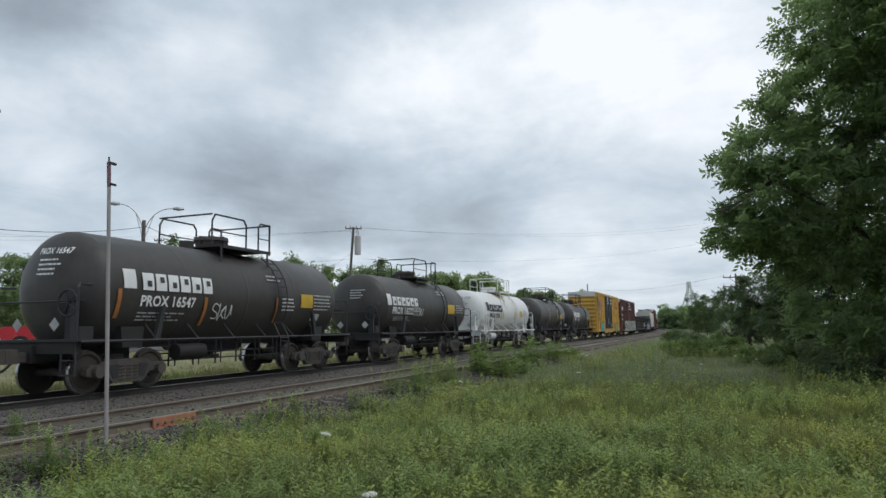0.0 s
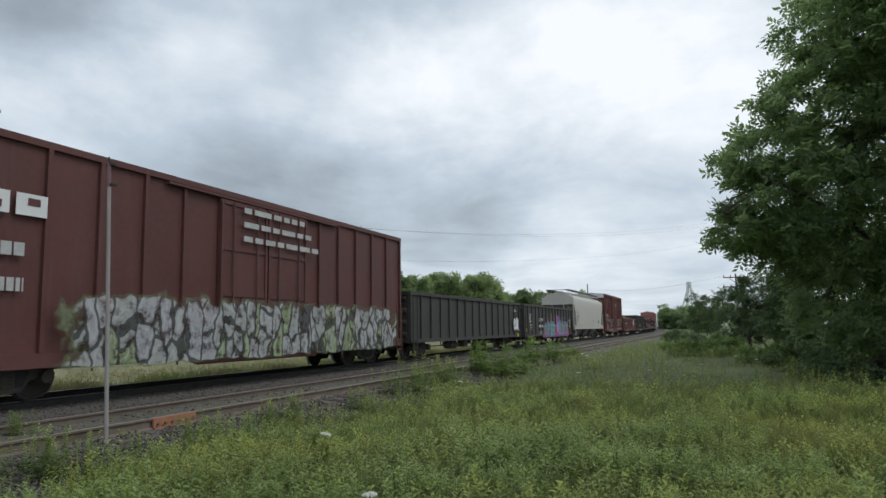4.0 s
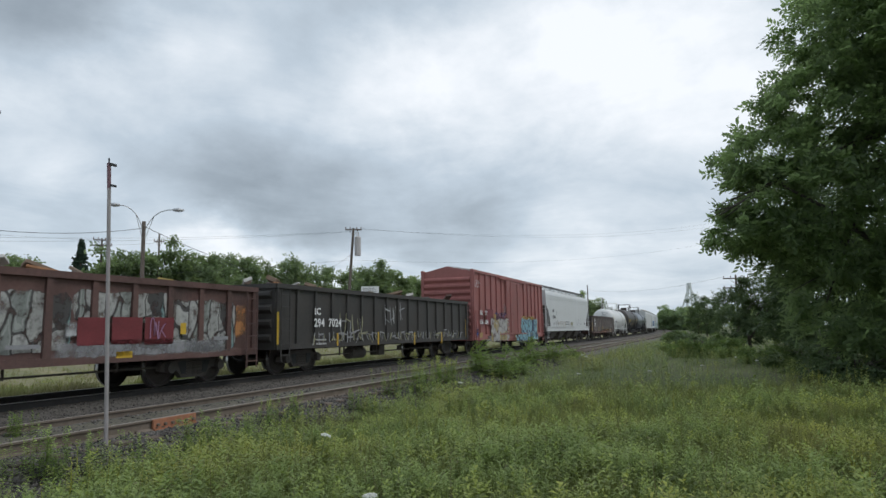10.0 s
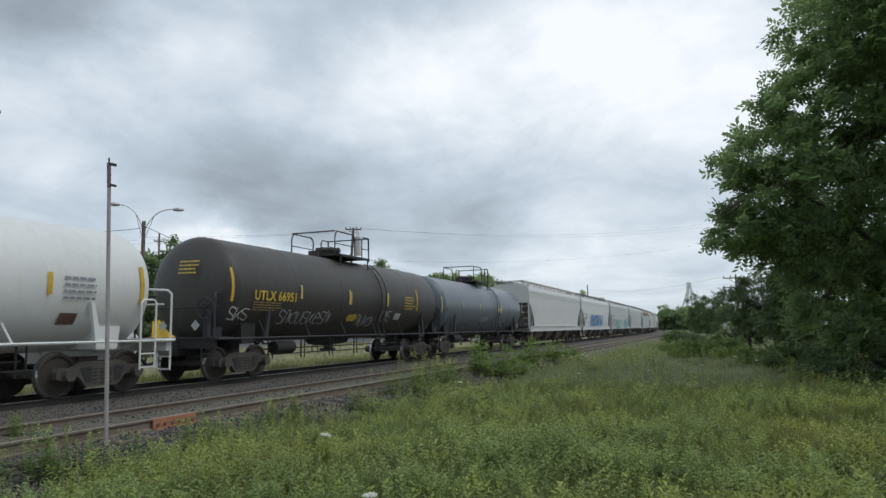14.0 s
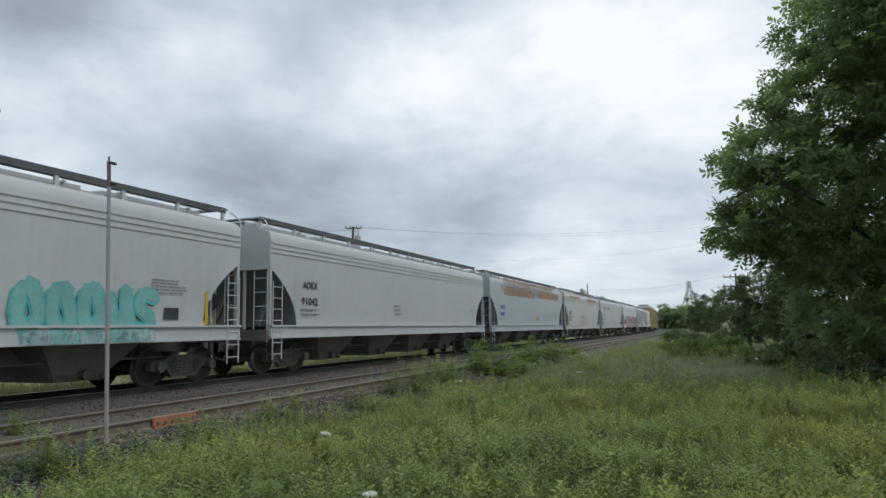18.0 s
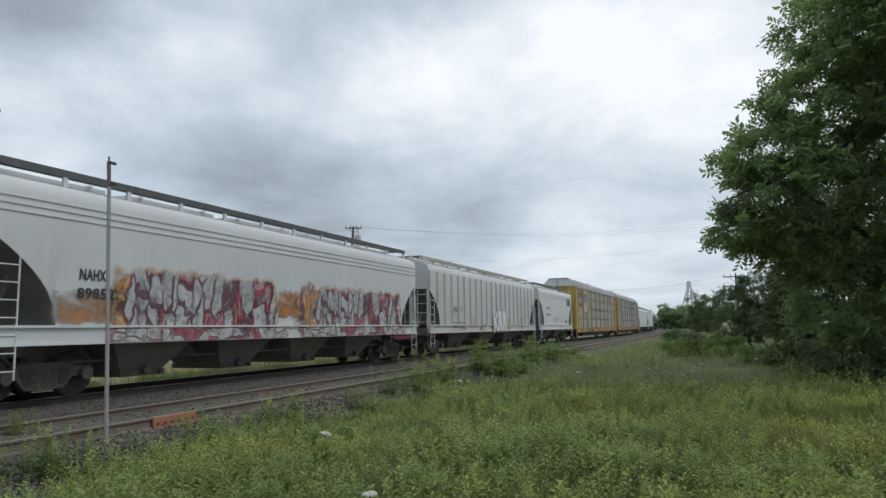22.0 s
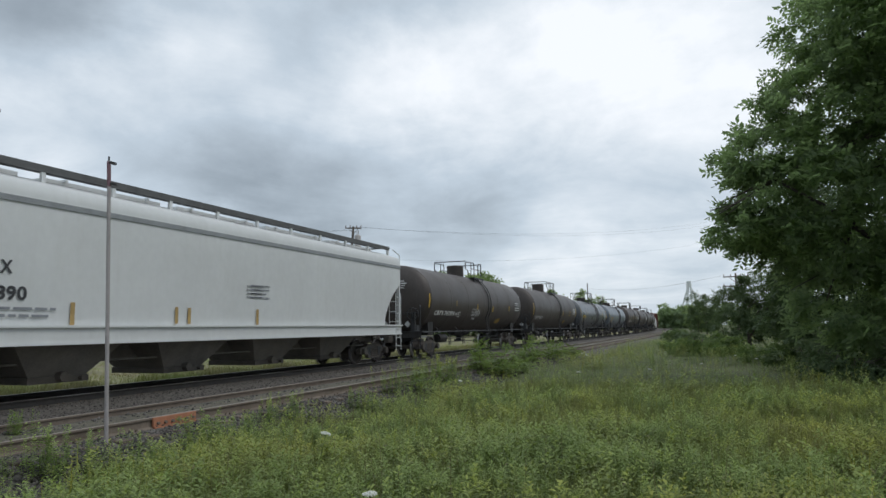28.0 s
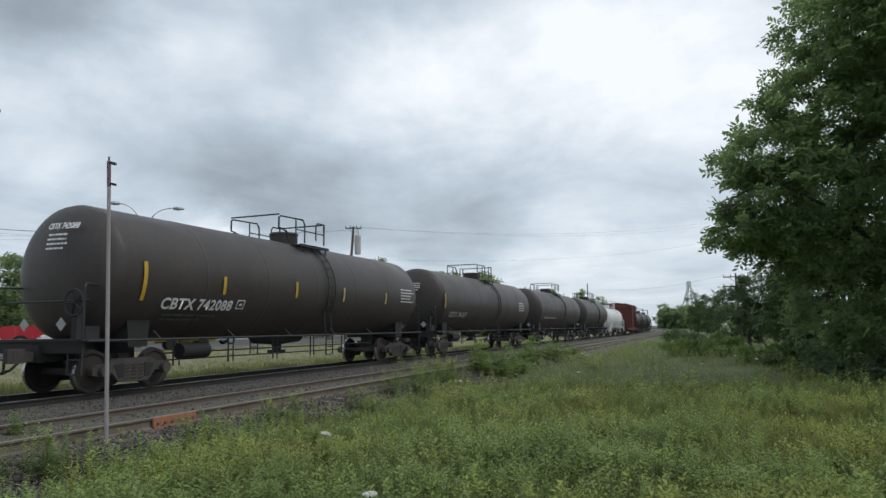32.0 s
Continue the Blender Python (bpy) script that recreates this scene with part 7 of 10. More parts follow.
def wire(name, a, b, sag, r=0.008):
    a, b = Vector(a), Vector(b)
    pts = [a.lerp(b, k / 14) - Vector((0, 0, sag * 4 * (k / 14) * (1 - k / 14))) for k in range(15)]
    bm = bmesh.new()
    path(bm, pts, r, 4)
    ob = new(name, finish(bm, name, WIRE))
    return tagged(ob, "thin black overhead wire strung between poles", "wire", "overhead wires")


lamp = thing("street_lamp", pose(37.3, 37.66, 0.2), "wooden pole with two curved street lamp arms", "street lamp")
bm = bmesh.new()
rod(bm, (0, 0, -0.3), (0, 0, 9.15), 0.17, 10, 0.13)
part("pole", bm, POLE_WOOD, lamp, smooth=True)
for sgn, dx, dy, top in ((-1, -1.35, 1.3, 10.25), (1, 1.55, -1.62, 10.1)):
    bm = bmesh.new()
    pts = []
    for k in range(9):
        u = k / 8
        pts.append((dx * (u ** 1.0) * 0.86 * (0.35 + 0.65 * u), dy * u * 0.86 * (0.35 + 0.65 * u), 8.2 + (top - 8.2) * math.sin(u * math.pi / 2)))
    path(bm, pts, 0.035, 6)
    path(bm, [(0, 0, 7.6), pts[4]], 0.025, 5)
    arm = part("arm", bm, LAMP_METAL, lamp, "curved metal lamp arm")
    bm = bmesh.new()
    e = Vector(pts[-1])
    d = Vector((dx, dy, 0)).normalized()
    rod(bm, e, e + d * 0.35, 0.1, 8, 0.15)
    rod(bm, e + d * 0.35, e + d * 0.75, 0.15, 8, 0.07)
    part("lamp_head", bm, LAMP_METAL, arm, "grey cobra-head lamp")


def utility_pole(x, y, z0, top, label, arms=((0.2, 1.3),), turn=0.0, lean=(0, 0), transformers=0, r=0.16):
    p = thing("utility_pole", pose(x, y, z0), label, "utility pole", "utility poles")
    h = top - z0
    bm = bmesh.new()
    rod(bm, (0, 0, -0.3), (lean[0], lean[1], h), r, 10, r * 0.72)
    part("pole", bm, POLE_WOOD, p, smooth=True)
    c, s = math.cos(turn), math.sin(turn)
    for dz, half_w in arms:
        bm = bmesh.new()
        a, b = Vector((lean[0] - c * half_w, lean[1] - s * half_w, h - dz)), Vector((lean[0] + c * half_w, lean[1] + s * half_w, h - dz))
        rod(bm, a, b, 0.065, 6)
        rod(bm, a.lerp(b, 0.2), (lean[0], lean[1], h - dz - 0.6), 0.02, 4)
        rod(bm, a.lerp(b, 0.8), (lean[0], lean[1], h - dz - 0.6), 0.02, 4)
        arm = part("crossarm", bm, POLE_WOOD, p)
        for f in (0.03, 0.3, 0.7, 0.97):
            bm = bmesh.new()
            q = a.lerp(b, f)
            rod(bm, q, q + Vector((0, 0, 0.26)), 0.05, 6, 0.035)
            part("insulator", bm, GLASSY, arm)
    for k in range(transformers):
        bm = bmesh.new()
        rod(bm, (0.5, -1.0, h - 2.6), (0.5, -1.0, h - 0.9), 0.3, 14)
        rod(bm, (0.5, -1.0, h - 0.9), (0.5, -1.0, h - 0.8), 0.31, 14, 0.2)
        for q in (-0.14, 0.14):
            rod(bm, (0.5 + q, -1.0, h - 0.85), (0.5 + q, -1.0, h - 0.35), 0.04, 6)
        box(bm, 0.42, -0.75, h - 1.4, 0.12, 0.6, 0.1)
        part("transformer", bm, material("pale_transformer_paint", (0.5, 0.47, 0.46), 0.5, vary=0.1), p, "pale grey pole transformer", smooth=True)
    return p


utility_pole(55.65, 31.6, 0.2, 10.9, "weathered wooden utility pole with crossarm and transformer", ((0.15, 0.75), ), radians(-62), (0.36, -0.62), 1)
utility_pole(57.4, 55.7, 0.2, 12.2, "pale distant utility pole", ((0.9, 0.5), (5.0, 1.0)), radians(-45), (0, 0), 0, 0.13)
utility_pole(50.0, 55.9, 0.2, 10.8, "thin dark utility pole with two crossarms", ((0.15, 0.8), (0.7, 0.9)), radians(-40), (0.1, 0.0), 0, 0.12)
utility_pole(75.0, -2.25, -0.4, 6.4, "dark pole with wide crossarms among the trees", ((0.35, 1.2), (1.3, 1.2)), radians(-88), (0, 0), 0, 0.12)
utility_pole(128.2, 21.6, 0.2, 9.2, "thin far mast above the trees", ((0.9, 0.25),), 0.3, (0, 0), 0, 0.12)
utility_pole(158.3, 23.4, 0.2, 8.1, "thin far pole above the trees", ((0.4, 0.5),), 0.3, (0, 0), 0, 0.12)
wire("overhead_wire", (28.0, 42.0, 7.95), (37.25, 37.7, 8.85), 0.35, 0.022)
wire("overhead_wire", (37.3, 37.66, 9.0), (52.5, 40.5, 7.2), 0.1, 0.02)
wire("overhead_wire", (10.0, 66.0, 8.6), (55.8, 31.4, 10.6), 1.2)
wire("overhead_wire", (10.0, 66.0, 8.0), (56.2, 30.6, 10.6), 1.2)
wire("overhead_wire", (20.0, 60.0, 9.7), (50.1, 55.8, 10.6), 0.3, 0.01)
wire("overhead_wire", (18.0, 62.0, 7.0), (57.4, 55.7, 7.4), 0.3, 0.01)
wire("overhead_wire", (57.4, 55.7, 11.2), (140.0, 54.0, 11.5), 1.4, 0.007)
wire("overhead_wire", (50.2, 55.8, 10.2), (57.4, 55.7, 11.2), 0.1, 0.01)
wire("overhead_wire", (56.0, 31.0, 10.85), (112.0, -1.0, 17.0), 1.2)
wire("overhead_wire", (56.4, 30.3, 10.85), (112.0, -1.6, 16.6), 1.3)
wire("overhead_wire", (56.1, 30.9, 7.9), (112.0, -1.0, 14.1), 1.3, 0.007)
wire("overhead_wire", (55.8, 31.3, 7.9), (30.0, 46.0, 5.0), 0.3, 0.01)
wire("overhead_wire", (55.9, 31.2, 8.4), (90.0, 60.0, 9.0), 0.6, 0.01)
wire("overhead_wire", (128.2, 21.6, 8.3), (75.0, -1.0, 6.2), 0.8, 0.01)

# grain elevator tower far along the line
tower = thing("grain_elevator", pose(450.0, 13.5, -0.4), "pale grain elevator leg with slanting chutes far away", "elevator")
# metal lifted to near white: distance haze painted into its colour
PALE = material("hazed_galvanised", (0.82, 0.83, 0.83), 0.6, vary=0.08)
bm = bmesh.new()
for sx in (-1.1, 1.1):
    for sy in (-1.1, 1.1):
        rod(bm, (sx, sy, 0), (sx, sy, 27.0), 0.5, 5)
for k in range(9):
    box(bm, 0, 0, 2 + 3 * k, 1.9, 1.9, 0.2)
part("leg_tower", bm, PALE, tower)
bm = bmesh.new()
box(bm, 0, 0, 27.6, 2.6, 2.6, 1.8)
part("head_house", bm, PALE, tower)
for e in ((0, 7.5, 4.0), (0, 3.5, 4.0), (0, -9.0, 9.0)):
    bm = bmesh.new()
    rod(bm, (0, 0, 26.5), e, 0.6, 6)
    part("chute", bm, PALE, tower)

for y, r, high in ((-4.2, 1.7, 20.5), (-8.4, 2.2, 15.0), (4.4, 1.5, 12.0)):
    bm = bmesh.new()
    rod(bm, (2.0, y, 0), (2.0, y, high), r, 14)
    rod(bm, (2.0, y, high), (2.0, y, high + r * 0.7), r, 14, 0.25)
    part("bin", bm, PALE, tower, "pale round grain bin")

# ---- beyond the tracks: lot and parked vehicles ----
lot = boxes([(48.0, 42.0, 0.2, 90.0, 22.0, 0.16)])
tagged(new("parking_lot", finish(lot, "parking_lot", ASPHALT)), "worn grey asphalt lot beyond the grass", "parking lot", kind="structure")
CAR_RED = material("red_car_paint", (0.5, 0.03, 0.04), 0.25, vary=0.06, spec=0.6)
CAR_WHITE = material("white_car_paint", (0.72, 0.72, 0.73), 0.25, vary=0.04, spec=0.6)
CAR_GLASS = material("dark_car_glass", (0.05, 0.06, 0.07), 0.08, vary=0.1, spec=0.8)
TYRE = material("black_tyre", (0.025, 0.025, 0.025), 0.85, vary=0.2)
MACHINE_YELLOW = material("yellow_machine_paint", (0.75, 0.5, 0.03), 0.45, vary=0.1)


def parked_car(x, y, rz, paint, label, pickup=False, size=1.0):
    c = thing("parked_car", pose(x, y, 0.28, 0, 0, rz) @ Matrix.Scale(size, 4), label, "car", "vehicles parked in the lot")
    bm = bmesh.new()
    prism(bm, [(-2.4, 0.35), (-2.35, 0.95), (-1.6, 1.08), (2.2, 1.05), (2.4, 0.8), (2.4, 0.35)], -0.92, 0.92)
    bmesh.ops.bevel(bm, geom=bm.edges[:], offset=0.06, segments=2, affect="EDGES")
    part("body", bm, paint, c, smooth=True)
    cab = [(-1.3, 1.05), (-0.75, 1.72), (0.5, 1.76), (0.75, 1.05)] if pickup else [(-1.5, 1.05), (-0.8, 1.66), (1.5, 1.68), (2.15, 1.05)]
    bm = bmesh.new()
    prism(bm, cab, -0.8, 0.8)
    bmesh.ops.bevel(bm, geom=bm.edges[:], offset=0.07, segments=2, affect="EDGES")
    part("cabin", bm, paint, c, smooth=True)
    inner = [(px * 0.9, 1.1 + (pz - 1.05) * 0.82) for px, pz in cab]
    for sy in (-1, 1):
        bm = bmesh.new()
        prism(bm, inner, sy * 0.79, sy * 0.815)
        part("side_window", bm, CAR_GLASS, c)
    for sx in (-1.5, 1.5):
        for sy in (-0.82, 0.82):
            bm = bmesh.new()
            rod(bm, (sx, sy - 0.11, 0.34), (sx, sy + 0.11, 0.34), 0.34, 18)
            whl = part("wheel", bm, TYRE, c)
            bm = bmesh.new()
            rod(bm, (sx, sy - 0.12, 0.34), (sx, sy + 0.12, 0.34), 0.21, 10)
            part("rim", bm, LAMP_METAL, whl)
    bm = bmesh.new()
    box(bm, -2.42, 0.6, 0.75, 0.05, 0.35, 0.14)
    box(bm, -2.42, -0.6, 0.75, 0.05, 0.35, 0.14)
    part("headlights", bm, WHITE, c)


parked_car(31.4, 38.0, 140, CAR_RED, "tall red pickup truck parked on the asphalt lot", True, 1.45)
parked_car(23.4, 36.6, -40, CAR_WHITE, "white van-like car parked on the asphalt lot")
parked_car(30.0, 34.4, -35, CAR_WHITE, "white sedan parked on the asphalt lot")
parked_car(34.5, 38.5, -30, CAR_WHITE, "white hatchback parked on the asphalt lot")
parked_car(48.0, 37.0, -30, CAR_WHITE, "pale car parked far along the lot")
trailer = thing("equipment_trailer", pose(33.2, 29.9, 0.26, 0, 0, -38), "yellow steel equipment trailer with panelled sides", "trailer")
bm = boxes([(0, 0, 0.75, 3.6, 1.6, 0.12), (0, 0, 0.6, 3.6, 0.2, 0.2)])
part("bed", bm, MACHINE_YELLOW, trailer)
for k in range(6):
    bm = boxes([(-1.7 + k * 0.68, -0.76, 1.3, 0.1, 0.08, 1.0)])
    part("side_stake", bm, MACHINE_YELLOW, trailer)
for k in range(5):
    bm = boxes([(-1.36 + k * 0.68, -0.74, 1.25, 0.5, 0.03, 0.8)])
    part("side_panel", bm, MACHINE_YELLOW if k % 2 else AMBER, trailer)
bm = boxes([(0, -0.76, 1.8, 3.6, 0.08, 0.1), (0, 0.76, 1.3, 3.6, 0.06, 1.0)])
part("rail_frame", bm, MACHINE_YELLOW, trailer)
for sx in (-0.9, 0.9):
    for sy in (-0.7, 0.7):
        bm = bmesh.new()
        rod(bm, (sx, sy - 0.12, 0.33), (sx, sy + 0.12, 0.33), 0.33, 16)
        part("wheel", bm, TYRE, trailer)

board = thing("notice_board", pose(54.96, 28.7, 0.25, 0, 0, -63), "white notice board on two posts beyond the tracks", "sign")
part("panel", boxes([(0, 0, 4.73, 1.6, 0.06, 0.66)]), WHITE, board)
part("print_lines", bars_mesh(1.3, 0.4, 3, INK_SOFT, 4), None, board, "unreadable lines of print", pose(0, -0.04, 4.73))
for sx in (-0.6, 0.6):
    part("post", boxes([(sx, 0.06, 2.4, 0.09, 0.09, 5.2)]), POLE_WOOD, board)

# flowers and edge plants
lace = thing("wild_carrot", pose(4.34, 2.27, GROUND - 0.02), "white wild carrot flower head on a green stalk", "flower")
bm = bmesh.new()
rod(bm, (0, 0, 0), (0, 0, 0.6), 0.004, 5)
part("stalk", bm, WEED, lace)
bm = bmesh.new()
rnd = random.Random(2)
for k in range(90):
    a, q = rnd.random() * 6.28, math.sqrt(rnd.random()) * 0.05
    zz = 0.61 - q * q * 5 + rnd.uniform(-0.006, 0.006)
    rod(bm, (q * math.cos(a), q * math.sin(a), zz), (q * math.cos(a), q * math.sin(a), zz + 0.008), 0.0075, 6)
part("umbel", bm, LACE, lace, "flat white flower cluster")
for k, (x, y) in enumerate(((27.0, 4.9), (25.5, 4.5), (17.0, 3.2), (22.0, 0.4), (24.0, -1.2), (26.5, -0.6), (14.5, 5.4), (6.2, 3.9), (19.5, 1.8))):
    copy_thing(lace, pose(x, y, ground_height(x, y) + 0.02, 6 - k, k * 3 - 8, k * 40))

WEED_TALL = [weed_template(np.random.default_rng(31 + k), 44, 0.75, 0.11, 0.017, 0.72) for k in range(3)]
rng = np.random.default_rng(8)
# leafy clumps along the edge of the ballast: x, y, spread, height, stems
LUSH = leaf_material("lush_weed_leaves", (0.14, 0.21, 0.06), (0.31, 0.42, 0.13), 0.5)
pts, tall = [], []
for x, y, wide, high, m in ((5.15, 8.0, 0.18, 0.95, 28), (5.3, 7.3, 0.2, 0.6, 14), (5.9, 7.2, 0.22, 0.72, 26), (6.3, 6.9, 0.2, 0.7, 20), (6.75, 6.65, 0.16, 0.72, 22), (7.7, 6.7, 0.18, 0.8, 30), (8.15, 6.6, 0.2, 0.82, 30), (9.3, 7.0, 0.2, 0.55, 20), (10.3, 7.2, 0.24, 0.6, 26),
                         (10.9, 7.2, 0.2, 0.7, 20), (12.9, 7.0, 0.2, 0.7, 22), (15.2, 7.3, 0.25, 0.8, 24), (16.6, 7.3, 0.3, 0.95, 30), (18.2, 7.4, 0.3, 1.05, 34), (19.4, 7.4, 0.3, 0.95, 30), (4.6, 6.2, 0.3, 0.6, 24), (5.4, 6.2, 0.25, 0.62, 20), (5.9, 6.1, 0.25, 0.66, 26)):
    pts.append(np.stack([x + rng.normal(0, wide, m), y + rng.normal(0, wide * 0.8, m), np.full(m, -0.45)], -1))
    tall.append(np.full(m, high))
pts, tall = np.concatenate(pts), np.concatenate(tall)
pts[:, 2] = np.interp(pts[:, 1], [6.5, 6.9, 7.4, 7.72, 8.2], [-0.5, -0.43, -0.29, -0.2, -0.17])
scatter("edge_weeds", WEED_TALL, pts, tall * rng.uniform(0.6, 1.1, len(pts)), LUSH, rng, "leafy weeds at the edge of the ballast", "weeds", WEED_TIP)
pts = np.stack([6.95 + rng.normal(0, 0.1, 20), 9.15 + rng.normal(0, 0.1, 20), np.full(20, -0.2)], -1)
scatter("track_weeds", WEED_TALL, pts, rng.uniform(0.3, 0.62, len(pts)), LUSH, rng, "small weeds growing between the rails", "weeds")

GRASS_DRY = leaf_material("dry_grass_blades", (0.205, 0.185, 0.09), (0.36, 0.32, 0.17), 0.3, tint=(0.5, 0.66, 0.25))
rng = np.random.default_rng(17)
n = 9000
pts = np.stack([8 + 50 * rng.random(n) ** 1.3, 16.4 + 13 * rng.random(n) ** 1.5, np.zeros(n)], -1)
pts[:, 2] = [ground_height(a, b) for a, b in pts[:, :2]]
tuft = []
for q in range(4):
    vs, fs = [], []
    for b in range(7):
        a, l = rng.random() * 6.28, rng.uniform(0.06, 0.17)
        d = np.array((math.cos(a), math.sin(a)))
        o, s2 = rng.normal(0, 0.06, 2), np.array((-d[1], d[0])) * 0.008
        k = len(vs)
        vs += [(*(o - s2), 0), (*(o + s2), 0), (*(o + d * l * 0.5), l)]
        fs.append((k, k + 1, k + 2))
    tuft.append((np.array(vs), np.array(fs)))
pts[:2600, 1] = 15.9 + 1.2 * rng.random(2600)
pts[:, 2] = [max(ground_height(a, b), -0.3) if b > 16.3 else -0.32 for a, b in pts[:, :2]]
tall = np.where((np.arange(n) < 2600) & (np.sin(pts[:, 0] * 0.7) + np.sin(pts[:, 0] * 1.9) > -0.4), 2.4, 1.0)
scatter("verge_grass", tuft, pts, rng.uniform(0.6, 1.3, n) * tall, GRASS_DRY, rng, "short dry grass on the verge beyond the main track", "grass")

n = 1500
pts = np.concatenate([np.stack([25 + 55 * rng.random(n), 17.0 + 5.0 * rng.random(n), np.zeros(n)], -1), np.stack([9 + 6.5 * rng.random(160), 17.2 + 2.4 * rng.random(160), np.zeros(160)], -1)])
pts[:, 2] = [ground_height(a, b) for a, b in pts[:, :2]]
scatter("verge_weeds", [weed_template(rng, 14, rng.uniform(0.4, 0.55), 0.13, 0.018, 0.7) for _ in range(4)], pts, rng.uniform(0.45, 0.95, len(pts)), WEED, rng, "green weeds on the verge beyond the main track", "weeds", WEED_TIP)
copy_thing(lamp, pose(15.35, 26.53, -0.4))
# dry twigs in the near corner of the field
brush = thing("dry_brush", pose(7.22, -1.23, GROUND), "small clump of dry brown twigs in the weeds", "brush")
rnd = random.Random(9)
TWIG = material("dry_brown_twig", (0.2, 0.15, 0.11), 0.9, vary=0.25, scale=8)
for k in range(16):
    bm = bmesh.new()
    a, l = rnd.uniform(0, 6.28), rnd.uniform(0.3, 0.52)
    p0 = Vector((rnd.uniform(-0.1, 0.1), rnd.uniform(-0.1, 0.1), 0))
    p1 = p0 + Vector((math.cos(a) * 0.1, math.sin(a) * 0.1, l * 0.6))
    p2 = p1 + Vector((math.cos(a + 0.8) * 0.12, math.sin(a + 0.8) * 0.12, l * 0.4))
    rod(bm, p0, p1, 0.005, 5, 0.004)
    rod(bm, p1, p2, 0.004, 5, 0.002)
    rod(bm, p1, p1 + Vector((rnd.uniform(-0.1, 0.1), rnd.uniform(-0.1, 0.1), 0.1)), 0.003, 4, 0.0015)
    part("twig", bm, TWIG, brush)


